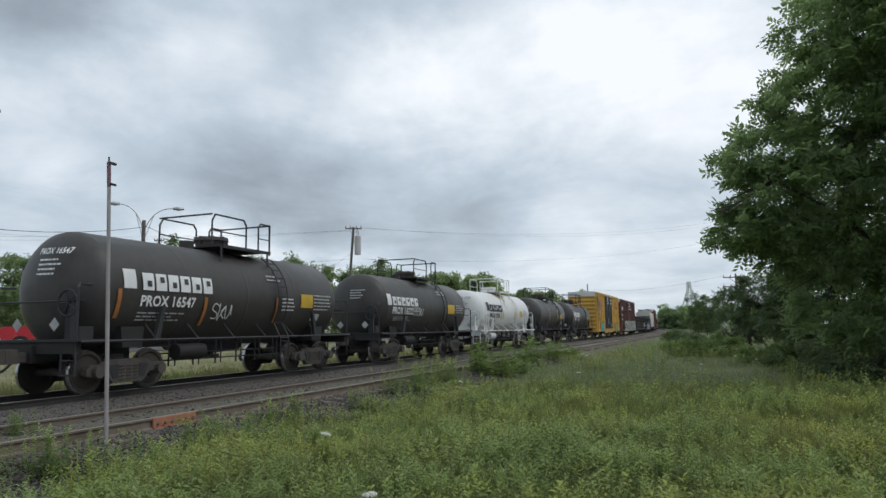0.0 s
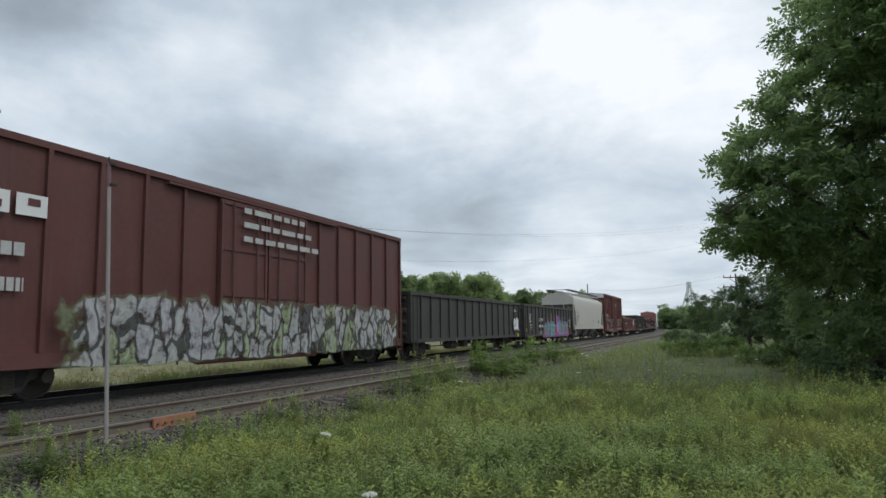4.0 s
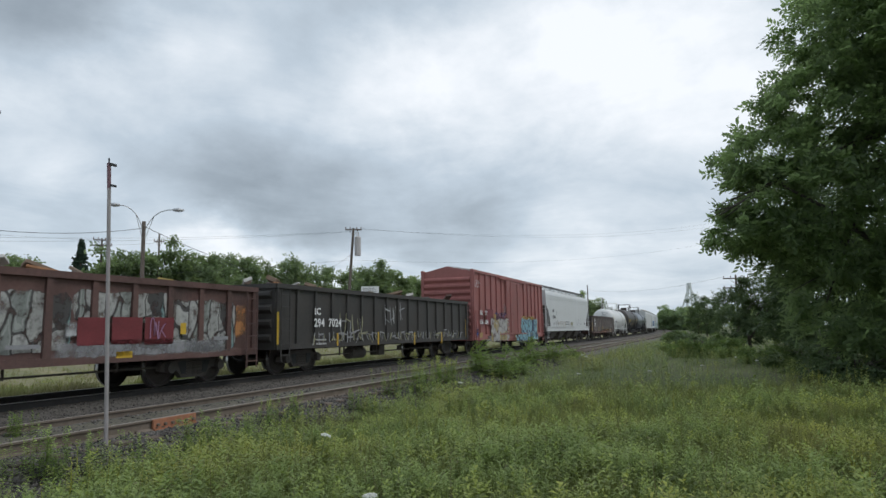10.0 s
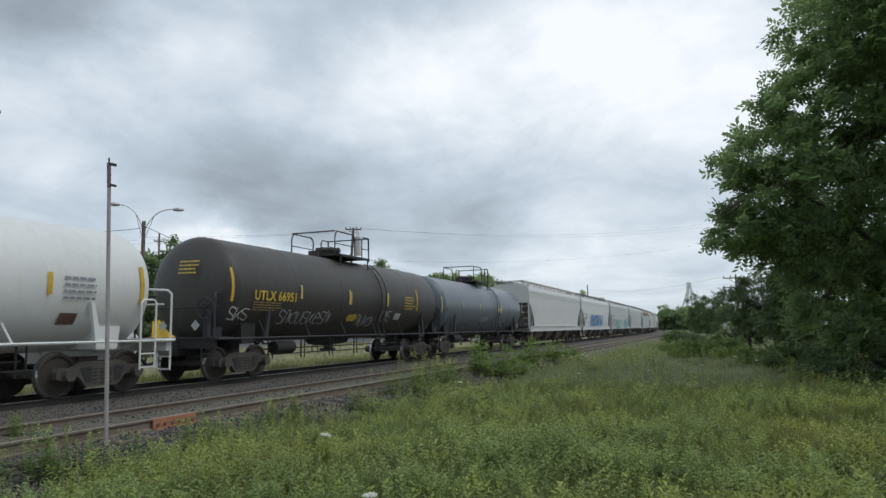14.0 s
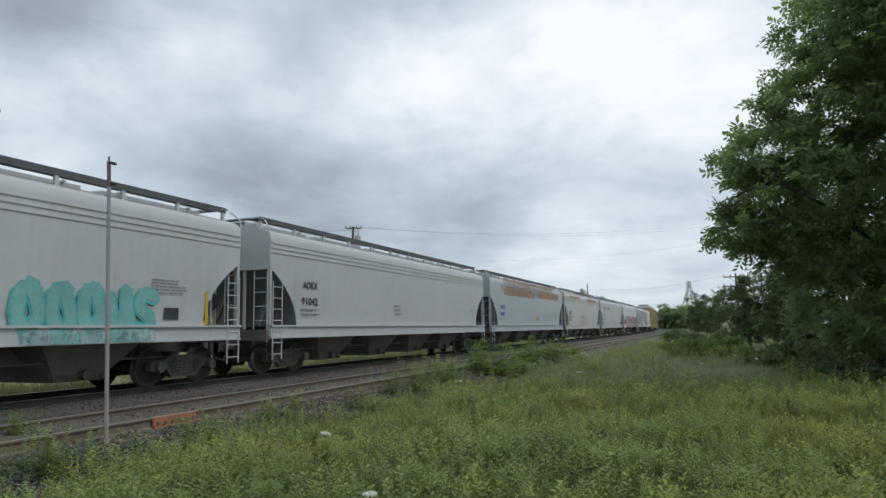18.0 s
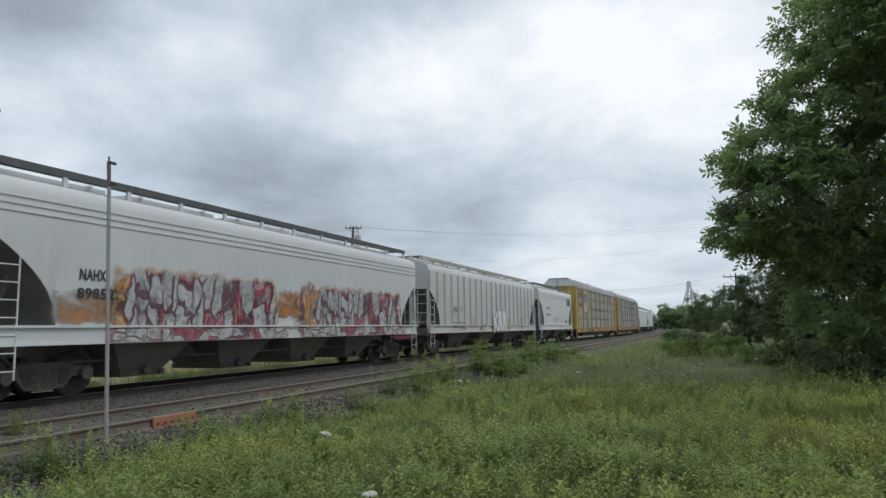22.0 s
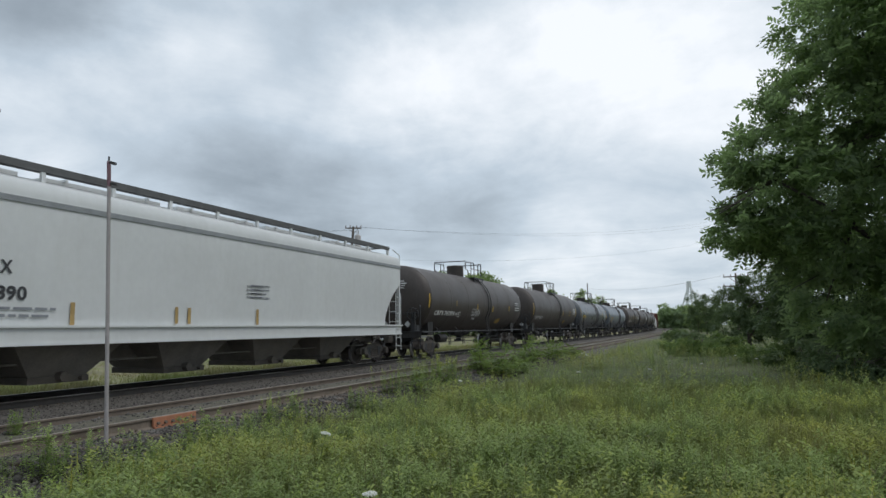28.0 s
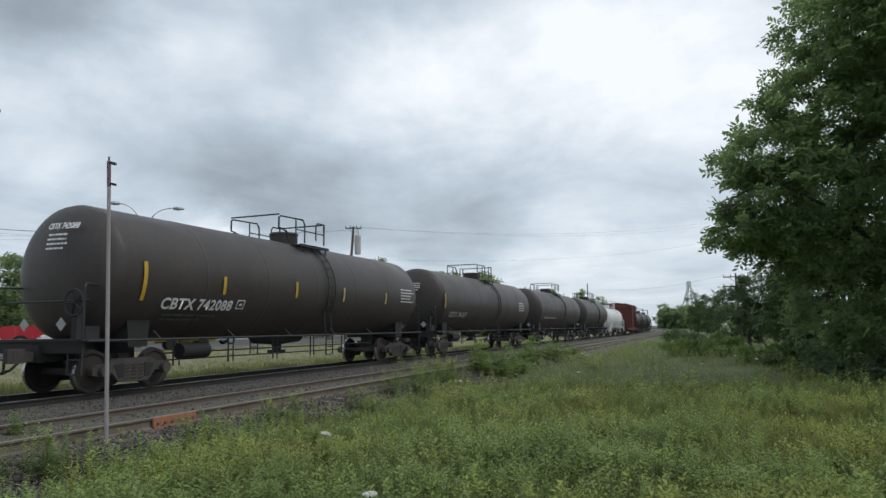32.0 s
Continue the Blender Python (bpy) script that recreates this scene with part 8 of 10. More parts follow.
# ---- lettering, reflectors and graffiti on the cars ----
PAINTS = {
    "W": WHITE, "O": OFFWHITE, "Y": YELLOW, "K": INK, "S": INK_SOFT, "A": AMBER, "B": BLUE_INK,
    "R2": material("burnt_orange_reflector", (0.42, 0.17, 0.05), 0.6, vary=0.2), "A2": material("dull_amber_mark", (0.42, 0.29, 0.12), 0.65, vary=0.2), "Y2": material("pale_yellow_mark", (0.55, 0.45, 0.18), 0.65, vary=0.2),
    "K2": material("brown_label", (0.16, 0.09, 0.07), 0.6, vary=0.2), "K3": material("grey_print_on_black", (0.12, 0.12, 0.12), 0.6), "DK": material("dark_grey_plate", (0.09, 0.09, 0.09), 0.6),
    "MAR": material("maroon_print", (0.25, 0.06, 0.05), 0.65), "GREYP2": material("charcoal_block_paint", (0.1, 0.1, 0.1), 0.65), "OUTL": INK_SOFT, "OUTW": WHITE,
    "TEALM": material("sea_green_spray", (0.2, 0.46, 0.43), 0.65, vary=0.16, scale=1.5), "TEAL": material("teal_spray", (0.10, 0.46, 0.46), 0.6, vary=0.14, scale=2), "TEALP": material("faded_teal_spray", (0.30, 0.52, 0.5), 0.65, vary=0.12, scale=2),
    "OLIVEP": material("pale_olive_spray", (0.32, 0.31, 0.2), 0.7, vary=0.2),
    "WHITEP": material("chalky_white_spray", (0.43, 0.435, 0.435), 0.7, vary=0.16, scale=2, streak=0.3, streak_col=(0.36, 0.35, 0.35)), "GREYP": material("grey_spray", (0.31, 0.31, 0.32), 0.7, vary=0.2, scale=2),
    "BLACKP": material("black_spray", (0.03, 0.03, 0.035), 0.6, vary=0.2), "PINK": material("pink_spray", (0.36, 0.085, 0.27), 0.6, vary=0.18, scale=2), "PINKL": material("lilac_spray", (0.45, 0.26, 0.5), 0.6, vary=0.12, scale=2), "PINKP": material("faded_pink_spray", (0.47, 0.27, 0.42), 0.65, vary=0.1),
    "PURPLE": material("purple_spray", (0.22, 0.10, 0.34), 0.6, vary=0.18, scale=2), "REDG": material("red_spray", (0.32, 0.05, 0.065), 0.6, vary=0.2, scale=2), "MARP": material("maroon_spray", (0.19, 0.04, 0.045), 0.65, vary=0.2, scale=2),
    "A2P": material("ochre_spray", (0.36, 0.23, 0.06), 0.65, vary=0.2, scale=2),
    "SOFTW": material("thin_white_spray", (0.56, 0.57, 0.57), 0.7, vary=0.15, soft="all"), "SOFTR": material("rust_bloom", (0.2, 0.1, 0.065), 0.8, vary=0.3, scale=2, soft="all"), "SOFTP": material("tan_rust_bloom", (0.24, 0.175, 0.125), 0.8, vary=0.3, scale=2, soft="all"), "SOFTG": material("thin_grey_spray", (0.34, 0.34, 0.35), 0.7, vary=0.15, soft="all"), "SOFTO": material("thin_orange_spray", (0.52, 0.24, 0.09), 0.7, vary=0.2, soft="all"),
    "SOFTB": material("thin_blue_spray", (0.10, 0.13, 0.3), 0.7, vary=0.2, soft="all"), "SOFTBL": material("hazy_blue_spray", (0.055, 0.19, 0.42), 0.65, vary=0.35, scale=1.5, streak=0.5, streak_col=(0.12, 0.4, 0.5), soft="all"), "SOFTT": material("thin_teal_spray", (0.27, 0.47, 0.5), 0.7, vary=0.2, soft="all"), "SOFTY": material("thin_ochre_spray", (0.4, 0.28, 0.1), 0.7, vary=0.2, soft="all"), "SOFTM": material("thin_maroon_spray", (0.2, 0.07, 0.07), 0.7, vary=0.2, soft="all"),
    "RUNT": material("tan_spill_run", (0.42, 0.33, 0.2), 0.7, vary=0.2, scale=3, soft="run"), "SKYB": material("bright_blue_spray", (0.1, 0.34, 0.58), 0.6, vary=0.3, scale=2.5, streak=0.6, streak_col=(0.3, 0.55, 0.7)),
    "RUSTB": material("rust_bleeding_through", (0.47, 0.3, 0.19), 0.8, vary=0.3, scale=2.0, streak=0.5, streak_col=(0.38, 0.2, 0.12), soft="all"), "SOFTY2": material("faded_yellow_patch", (0.5, 0.42, 0.24), 0.7, vary=0.15, soft="all"), "RUNR": material("running_rust", (0.42, 0.22, 0.12), 0.8, vary=0.25, scale=3, soft="run"), "RUST": RUST, "RUSTP": RUST_PALE, "X": RED_MARK,
}


def graffiti(name, fills, line, halo, lw=0.5, lh=1.0, edge=0.05, bleed=0.5):
    """Sprayed letter shapes: rounded cells in several paints with drawn outlines, on a ragged cloud of a ground colour."""
    m = bpy.data.materials.new(name)
    m.use_nodes = True
    nt = m.node_tree
    link = nt.links.new
    bs = nt.nodes["Principled BSDF"]
    tc = nt.nodes.new("ShaderNodeTexCoord")
    co = tc.outputs["Object"]
    warp = N(nt, "ShaderNodeTexNoise", Scale=1.1 / lw, Detail=1.5, Roughness=0.5)
    link(co, warp.inputs["Vector"])
    mv = nt.nodes.new("ShaderNodeVectorMath")
    mv.operation = "MULTIPLY_ADD"
    link(warp.outputs["Color"], mv.inputs[0])
    mv.inputs[1].default_value = (0.7 * lw, 0.0, 0.5 * lh)
    link(co, mv.inputs[2])
    mp = nt.nodes.new("ShaderNodeMapping")
    mp.inputs["Scale"].default_value = (1 / lw, 0.0, 1 / lh)
    link(mv.outputs[0], mp.inputs[0])
    cells = N(nt, "ShaderNodeTexVoronoi", Scale=1.0, Randomness=0.85)
    rims = N(nt, "ShaderNodeTexVoronoi", Scale=1.0, Randomness=0.85)
    rims.feature = "DISTANCE_TO_EDGE"
    for v in (cells, rims):
        link(mp.outputs[0], v.inputs["Vector"])
    pick = nt.nodes.new("ShaderNodeSeparateColor")
    link(cells.outputs["Color"], pick.inputs[0])
    r = ramp_of(nt, [(k / len(fills), c) for k, c in enumerate(fills)])
    r.color_ramp.interpolation = "CONSTANT"
    link(pick.outputs[0], r.inputs[0])
    grain = N(nt, "ShaderNodeTexNoise", Scale=3.0, Detail=6.0, Roughness=0.65)
    link(co, grain.inputs["Vector"])
    shade = ramp_of(nt, [(0.3, (0.72,) * 3), (0.7, (1.2,) * 3)])
    link(grain.outputs[0], shade.inputs[0])
    col = mixed(nt, "MULTIPLY", 1.0, r.outputs[0], shade.outputs[0])
    # a pale inner line, then the drawn outline
    inner = math_node(nt, "COMPARE", rims.outputs["Distance"], edge * 2.6, edge * 0.5)
    col = mixed(nt, "MIX", math_node(nt, "MULTIPLY", inner, 0.35), col, tuple(min(1.0, c * 1.7) for c in fills[0]))
    drawn = math_node(nt, "MULTIPLY", math_node(nt, "LESS_THAN", rims.outputs["Distance"], edge), 0.9)
    col = mixed(nt, "MIX", drawn, col, line)
    gen = nt.nodes.new("ShaderNodeSeparateXYZ")
    link(tc.outputs["Generated"], gen.inputs[0])
    u, v = gen.outputs[0], gen.outputs[2]
    rim = math_node(nt, "MULTIPLY", math_node(nt, "MINIMUM", u, math_node(nt, "SUBTRACT", 1.0, u)), 9.0, clamp=True)
    rim = math_node(nt, "MULTIPLY", rim, math_node(nt, "MULTIPLY", math_node(nt, "SUBTRACT", 1.0, v), 3.2, clamp=True))
    rim = math_node(nt, "MULTIPLY", rim, math_node(nt, "MULTIPLY_ADD", v, 9.0, 0.35, clamp=True))
    lumps = N(nt, "ShaderNodeTexNoise", Scale=0.75 / lw, Detail=2.0, Roughness=0.5)
    link(co, lumps.inputs["Vector"])
    a = math_node(nt, "MULTIPLY_ADD", lumps.outputs[0], 1.3, math_node(nt, "MULTIPLY_ADD", rim, 1.3, -1.25))
    body = math_node(nt, "MULTIPLY", math_node(nt, "SUBTRACT", a, 0.22 if halo else 0.0), 14.0, clamp=True)
    if halo:
        col = mixed(nt, "MIX", body, mixed(nt, "MULTIPLY", 1.0, halo, shade.outputs[0]), col)
        cloud = math_node(nt, "MULTIPLY_ADD", grain.outputs[0], 1.2, math_node(nt, "MULTIPLY_ADD", a, 2.0, -0.55))
        alpha = math_node(nt, "MAXIMUM", body, math_node(nt, "MULTIPLY", math_node(nt, "MULTIPLY", cloud, 1.5, clamp=True), bleed + 0.3))
    else:
        alpha = body
    wear = ramp_of(nt, [(0.36, (0.25,) * 3), (0.52, (0.92,) * 3)])
    link(grain.outputs[0], wear.inputs[0])
    link(col, bs.inputs["Base Color"])
    link(math_node(nt, "MULTIPLY", alpha, wear.outputs[0]), bs.inputs["Alpha"])
    bs.inputs["Roughness"].default_value = 0.6
    return m


PAINTS.update({
    "silver": graffiti("silver_graffiti", [(0.43, 0.43, 0.44), (0.5, 0.5, 0.51), (0.36, 0.06, 0.085), (0.46, 0.46, 0.47), (0.5, 0.24, 0.08)], (0.11, 0.03, 0.045), (0.5, 0.25, 0.1), 0.42, 1.15, 0.06, 0.5),
    "silver_sill": graffiti("silver_sill_graffiti", [(0.5, 0.5, 0.5), (0.36, 0.08, 0.1), (0.52, 0.51, 0.5), (0.46, 0.45, 0.44)], (0.12, 0.06, 0.07), (0.4, 0.14, 0.14), 0.6, 0.5, 0.025, 0.6),
    "teal": graffiti("teal_graffiti", [(0.22, 0.43, 0.42), (0.3, 0.42, 0.44), (0.2, 0.46, 0.44)], (0.42, 0.58, 0.56), (0.36, 0.55, 0.53), 0.75, 1.6, 0.04, 0.5),
    "white": graffiti("white_and_green_graffiti", [(0.4, 0.41, 0.4), (0.46, 0.46, 0.46), (0.3, 0.36, 0.2), (0.43, 0.43, 0.45)], (0.05, 0.055, 0.05), (0.19, 0.23, 0.13), 0.5, 1.2, 0.05, 0.6),
    "olive": graffiti("olive_graffiti", [(0.27, 0.33, 0.17), (0.31, 0.36, 0.21)], (0.06, 0.08, 0.03), (0.25, 0.29, 0.13), 0.6, 1.2, 0.05, 0.6),
    "ochre": graffiti("ochre_and_grey_graffiti", [(0.4, 0.38, 0.37), (0.38, 0.29, 0.1), (0.45, 0.44, 0.43), (0.27, 0.1, 0.1)], (0.5, 0.5, 0.48), (0.2, 0.13, 0.15), 0.55, 0.9, 0.05, 0.6),
    "sky": graffiti("sky_blue_graffiti", [(0.25, 0.46, 0.53), (0.2, 0.4, 0.48), (0.3, 0.5, 0.56)], (0.035, 0.06, 0.12), (0.48, 0.31, 0.07), 0.5, 1.0, 0.055, 0.75),
    "pale": graffiti("chalky_graffiti", [(0.36, 0.36, 0.34), (0.42, 0.42, 0.4), (0.25, 0.27, 0.25), (0.2, 0.32, 0.32)], (0.04, 0.035, 0.035), None, 0.42, 1.3, 0.04),
})
BLUE_LETTER = material("running_blue_spray", (0.035, 0.12, 0.34), 0.6, vary=0.3, scale=1.3, streak=0.9, streak_col=(0.07, 0.34, 0.47), dirt=0.75, dirt_col=(0.3, 0.5, 0.6))


def grid_plate(w, h, mat):
    """A flat thin coat of paint, cut in small faces so that it follows a curved side."""
    nx, nz = max(2, int(w / 0.4)), max(2, int(h / 0.15))
    vs = [((i / nx - 0.5) * w, 0, (k / nz - 0.5) * h) for k in range(nz + 1) for i in range(nx + 1)]
    m = nx + 1
    return mesh_from("coat", vs, [(k * m + i, k * m + i + 1, (k + 1) * m + i + 1, (k + 1) * m + i) for k in range(nz) for i in range(nx)], mat)


# loops and hooks of a spray-can hand, in a unit square
STROKE_FORMS = (((0.8, 0.9), (0.25, 0.85), (0.1, 0.35), (0.5, 0.0), (0.9, 0.4), (0.6, 1.0)), ((0.9, 0.9), (0.3, 1.0), (0.1, 0.65), (0.8, 0.4), (0.7, 0.03), (0.05, 0.12)),
                ((0.1, 0.5), (0.9, 0.6), (0.5, 1.0), (0.1, 0.5), (0.4, 0.0), (0.95, 0.15)), ((0.05, 0.9), (0.2, 0.1), (0.5, 0.05), (0.75, 0.5), (0.8, 1.0), (0.95, 0.1)),
                ((0.1, 0.0), (0.2, 0.95), (0.55, 0.95), (0.6, 0.1), (0.7, 0.9), (0.95, 0.0)), ((0.1, 1.0), (0.15, 0.0), (0.5, 0.5), (0.9, 0.85), (0.45, 0.5), (1.0, 0.0)))


def strokes_mesh(w, h, mat, seed, r=0.014):
    """A hand-drawn tag in thin lines: loops and hooks, letter by letter."""
    rnd = random.Random(seed)
    vs, fs = [], []
    n = max(2, min(9, round(w / max(0.12, h * 0.62))))
    for i in range(n):
        cx, lw = -w / 2 + w * (i + 0.5) / n, w / n * 0.5
        form = STROKE_FORMS[rnd.randrange(len(STROKE_FORMS))]
        knots = [Vector((cx + lw * 1.15 * (2 * px - 1) + lw * rnd.uniform(-0.12, 0.12), 0, h * 0.5 * (2 * pz - 1) * rnd.uniform(0.85, 1.0) + h * rnd.uniform(-0.04, 0.04))) for px, pz in form]
        pts = []
        for k in range(len(knots) - 1):
            p0, p1, p2, p3 = knots[max(0, k - 1)], knots[k], knots[k + 1], knots[min(len(knots) - 1, k + 2)]
            for q in range(5):
                u = q / 5
                pts.append(0.5 * (2 * p1 + (p2 - p0) * u + (2 * p0 - 5 * p1 + 4 * p2 - p3) * u * u + (3 * p1 - 3 * p2 + p3 - p0) * u ** 3))
        for a, b in zip(pts, pts[1:]):
            d = b - a
            if d.length < 1e-4:
                continue
            d.normalize()
            q = Vector((-d.z, 0, d.x)) * r
            k = len(vs)
            vs += [a - q - d * r * 0.5, b - q + d * r * 0.5, b + q + d * r * 0.5, a + q - d * r * 0.5]
            fs.append((k, k + 1, k + 2, k + 3))
    return mesh_from("strokes", [tuple(v) for v in vs], fs, mat)


def fat_letters(w, h, mat, seed, r, letters=0):
    """Swollen sprayed letter shapes: thick rounded strokes, one letter lapping over the next."""
    rnd = random.Random(seed)
    vs, fs = [], []
    n = letters or max(3, round(w / (h * 0.6)))
    lift = 0.0
    for i in range(n):
        lw, lh = w / n * 0.42, h * 0.5 - r * 0.6
        cx, tilt = -w / 2 + w * (i + 0.5) / n, rnd.uniform(-0.12, 0.12)
        form = STROKE_FORMS[rnd.randrange(len(STROKE_FORMS))]
        knots = [Vector((cx + lw * (2 * px - 1) + tilt * lh * (2 * pz - 1), 0, lh * (2 * pz - 1) + h * rnd.uniform(-0.05, 0.05))) for px, pz in form]
        pts = [a.lerp(b, q / 3) for a, b in zip(knots, knots[1:]) for q in range(3)] + [knots[-1]]
        for a, b in zip(pts, pts[1:]):
            d = b - a
            if d.length < 1e-4:
                continue
            d.normalize()
            q = Vector((-d.z, 0, d.x)) * r
            k = len(vs)
            lift -= 0.00008
            up = Vector((0, lift, 0))
            vs += [a - q + up, a - d * r * 0.8 + up, a + q + up, b + q + up, b + d * r * 0.8 + up, b - q + up]
            fs.append((k, k + 5, k + 4, k + 3, k + 2, k + 1))
    return mesh_from("fat_letters", [tuple(v) for v in vs], fs, mat)


def patch_mesh(w, h, mat, seed, fullness=1.0):
    """One ragged patch of spray paint: bulging letter-like lobes above and below."""
    rnd = random.Random(seed)
    n = max(10, min(90, int(w / 0.07)))
    lobes = max(1, round(w / max(0.3, h * 0.75)))
    tops, bots = [rnd.uniform(0.3, 0.5) for _ in range(lobes + 1)], [rnd.uniform(0.36, 0.5) for _ in range(lobes + 1)]
    up, dn = [], []
    for i in range(n + 1):
        u = i / n
        k = min(lobes - 1, int(u * lobes)) if lobes else 0
        f = abs(math.sin(math.pi * u * lobes)) ** 0.35 * min(1, 6 * u, 6 * (1 - u)) ** 0.5
        x = (u - 0.5) * w
        up.append((x, 0, h * (tops[k] * (0.55 + 0.45 * f) + rnd.uniform(-0.02, 0.02)) * fullness * (0.1 + 0.9 * min(1, 8 * u, 8 * (1 - u)))))
        dn.append((x, 0, -h * (bots[k] * (0.8 + 0.2 * f) + rnd.uniform(-0.02, 0.02)) * fullness * (0.1 + 0.9 * min(1, 8 * u, 8 * (1 - u)))))
    vs = dn + up
    m = n + 1
    return mesh_from("patch", vs, [(i, i + 1, m + i + 1, m + i) for i in range(n)], mat)


def mural_mesh(w, h, mat, seed, steps=9, ragged=0.22):
    """A painted band with a flat foot and a stepped, bulging top edge."""
    rnd = random.Random(seed)
    xs, n = [], max(24, int(w / 0.09))
    tops = [1 - ragged * rnd.random() for _ in range(steps + 1)]
    vs = []
    for i in range(n + 1):
        u = i / n
        q = u * steps
        k = min(steps - 1, int(q))
        f = max(0.0, min(1.0, (q - k - 0.35) / 0.3))
        top = tops[k] * (1 - f) + tops[k + 1] * f
        top *= min(1.0, 0.25 + 14 * u, 0.35 + 14 * (1 - u))
        xs.append((u - 0.5) * w)
        vs.append((xs[-1], 0, -h / 2 + h * top + rnd.uniform(-0.012, 0.012) * h))
    m = n + 1
    return mesh_from("mural", [(x, 0, -h / 2) for x in xs] + vs, [(i, i + 1, m + i + 1, m + i) for i in range(n)], mat)


def drips_mesh(w, h, mat, seed, gap=0.2, thick=0.1):
    """Faded letters: upright brushed strokes with ragged ends, some joined across."""
    rnd = random.Random(seed)
    vs, fs = [], []

    def ribbon(pts, r):
        k = len(vs)
        for j, (x, z) in enumerate(pts):
            rr = r * rnd.uniform(0.6, 1.15) * (0.55 if j in (0, len(pts) - 1) else 1)
            vs.extend([(x - rr, 0, z), (x + rr, 0, z + rnd.uniform(-0.03, 0.03))])
        for j in range(len(pts) - 1):
            fs.append((k + 2 * j, k + 2 * j + 1, k + 2 * j + 3, k + 2 * j + 2))

    x = -w / 2
    while x < w / 2:
        top, low = h * rnd.uniform(0.25, 0.5), -h * rnd.uniform(0.15, 0.5)
        wob = rnd.uniform(-0.6, 0.6) * gap
        m = 7
        ribbon([(x + wob * (j / m) ** 2 + rnd.uniform(-0.1, 0.1) * thick, top + (low - top) * j / m) for j in range(m + 1)], thick * rnd.uniform(0.4, 1.1))
        if rnd.random() < 0.45:
            z = rnd.uniform(-0.25, 0.45) * h
            k = len(vs)
            t = thick * rnd.uniform(0.4, 0.8)
            x2, z2 = x + gap * rnd.uniform(0.8, 1.3), z + rnd.uniform(-0.15, 0.15) * h
            vs.extend([(x, 0, z - t), (x2, 0, z2 - t), (x2, 0, z2 + t), (x, 0, z + t)])
            fs.append((k, k + 1, k + 2, k + 3))
        x += gap * rnd.uniform(0.6, 1.5)
    return mesh_from("brushed_letters", vs, fs, mat)


def bubbles_mesh(w, h, mat, seed, count, grow=0.0, fill=0.5):
    """Fat rounded letters shoulder to shoulder, each an arch with a notched foot."""
    rnd = random.Random(seed)
    vs, fs = [], []
    wide = [rnd.uniform(0.6, 1.4) for _ in range(count)]
    at = -w / 2
    for i in range(count):
        lw = w * wide[i] / sum(wide)
        cx = at + lw / 2
        at += lw
        a, b = lw * (fill + 0.1 * rnd.random()) + grow, h * (0.38 + 0.14 * rnd.random()) + grow
        cz, tilt, p = h * rnd.uniform(-0.08, 0.06), rnd.uniform(-0.45, 0.45), rnd.uniform(1.4, 4.5)
        k, n = len(vs), 28
        notch = rnd.uniform(0.25, 0.55) if rnd.random() < 0.7 else 0.0
        vs.append((cx, 0, cz + 0.25 * b))
        for j in range(n):
            t = 2 * math.pi * j / n
            c, s = math.cos(t), math.sin(t)
            r = (abs(c) ** p + abs(s) ** p) ** (-1 / p)
            dip = notch * max(0.0, 1 - abs(t - 1.5 * math.pi) / 0.35)
            vs.append((cx + a * r * c + tilt * b * r * s, 0, cz + b * r * s * (1 - dip)))
        fs += [(k, k + 1 + j, k + 1 + (j + 1) % n) for j in range(n)]
    return mesh_from("bubbles", vs, fs, mat)


def frame_mesh(w, h, mat):
    t = min(w, h) * 0.12
    vs, fs = [], []
    for x0, z0, x1, z1 in ((-w / 2, -h / 2, w / 2, -h / 2 + t), (-w / 2, h / 2 - t, w / 2, h / 2), (-w / 2, -h / 2, -w / 2 + t, h / 2), (w / 2 - t, -h / 2, w / 2, h / 2), (-w / 6, -h / 8, w / 6, h / 8)):
        n = len(vs)
        vs += [(x0, 0, z0), (x1, 0, z0), (x1, 0, z1), (x0, 0, z1)]
        fs.append((n, n + 1, n + 2, n + 3))
    return mesh_from("outlined_box", vs, fs, mat)


def head_mark(index, words, w, h, y0, z0, mat):
    """Lettering on the dished end of a tank car that faces back along the track."""
    car, (_, half, rad, zc) = TRAIN[index][0], SHAPES[index]
    me = (fitted(words, w, h, mat, 0.03) if words else bars_mesh(w, h, 4, mat, index)).copy()
    for v in me.vertices:
        y, z = y0 - v.co.x, z0 + v.co.z
        r2 = min(1.0, (y * y + (z - zc) ** 2) / rad ** 2)
        v.co = Vector((-half + 0.15 - 0.77 * math.sqrt(1 - r2) - 0.02, y, z))
    part("head_lettering" if words else "small_print", me, None, car, "stencilled reporting mark" if words else "unreadable lines of print")


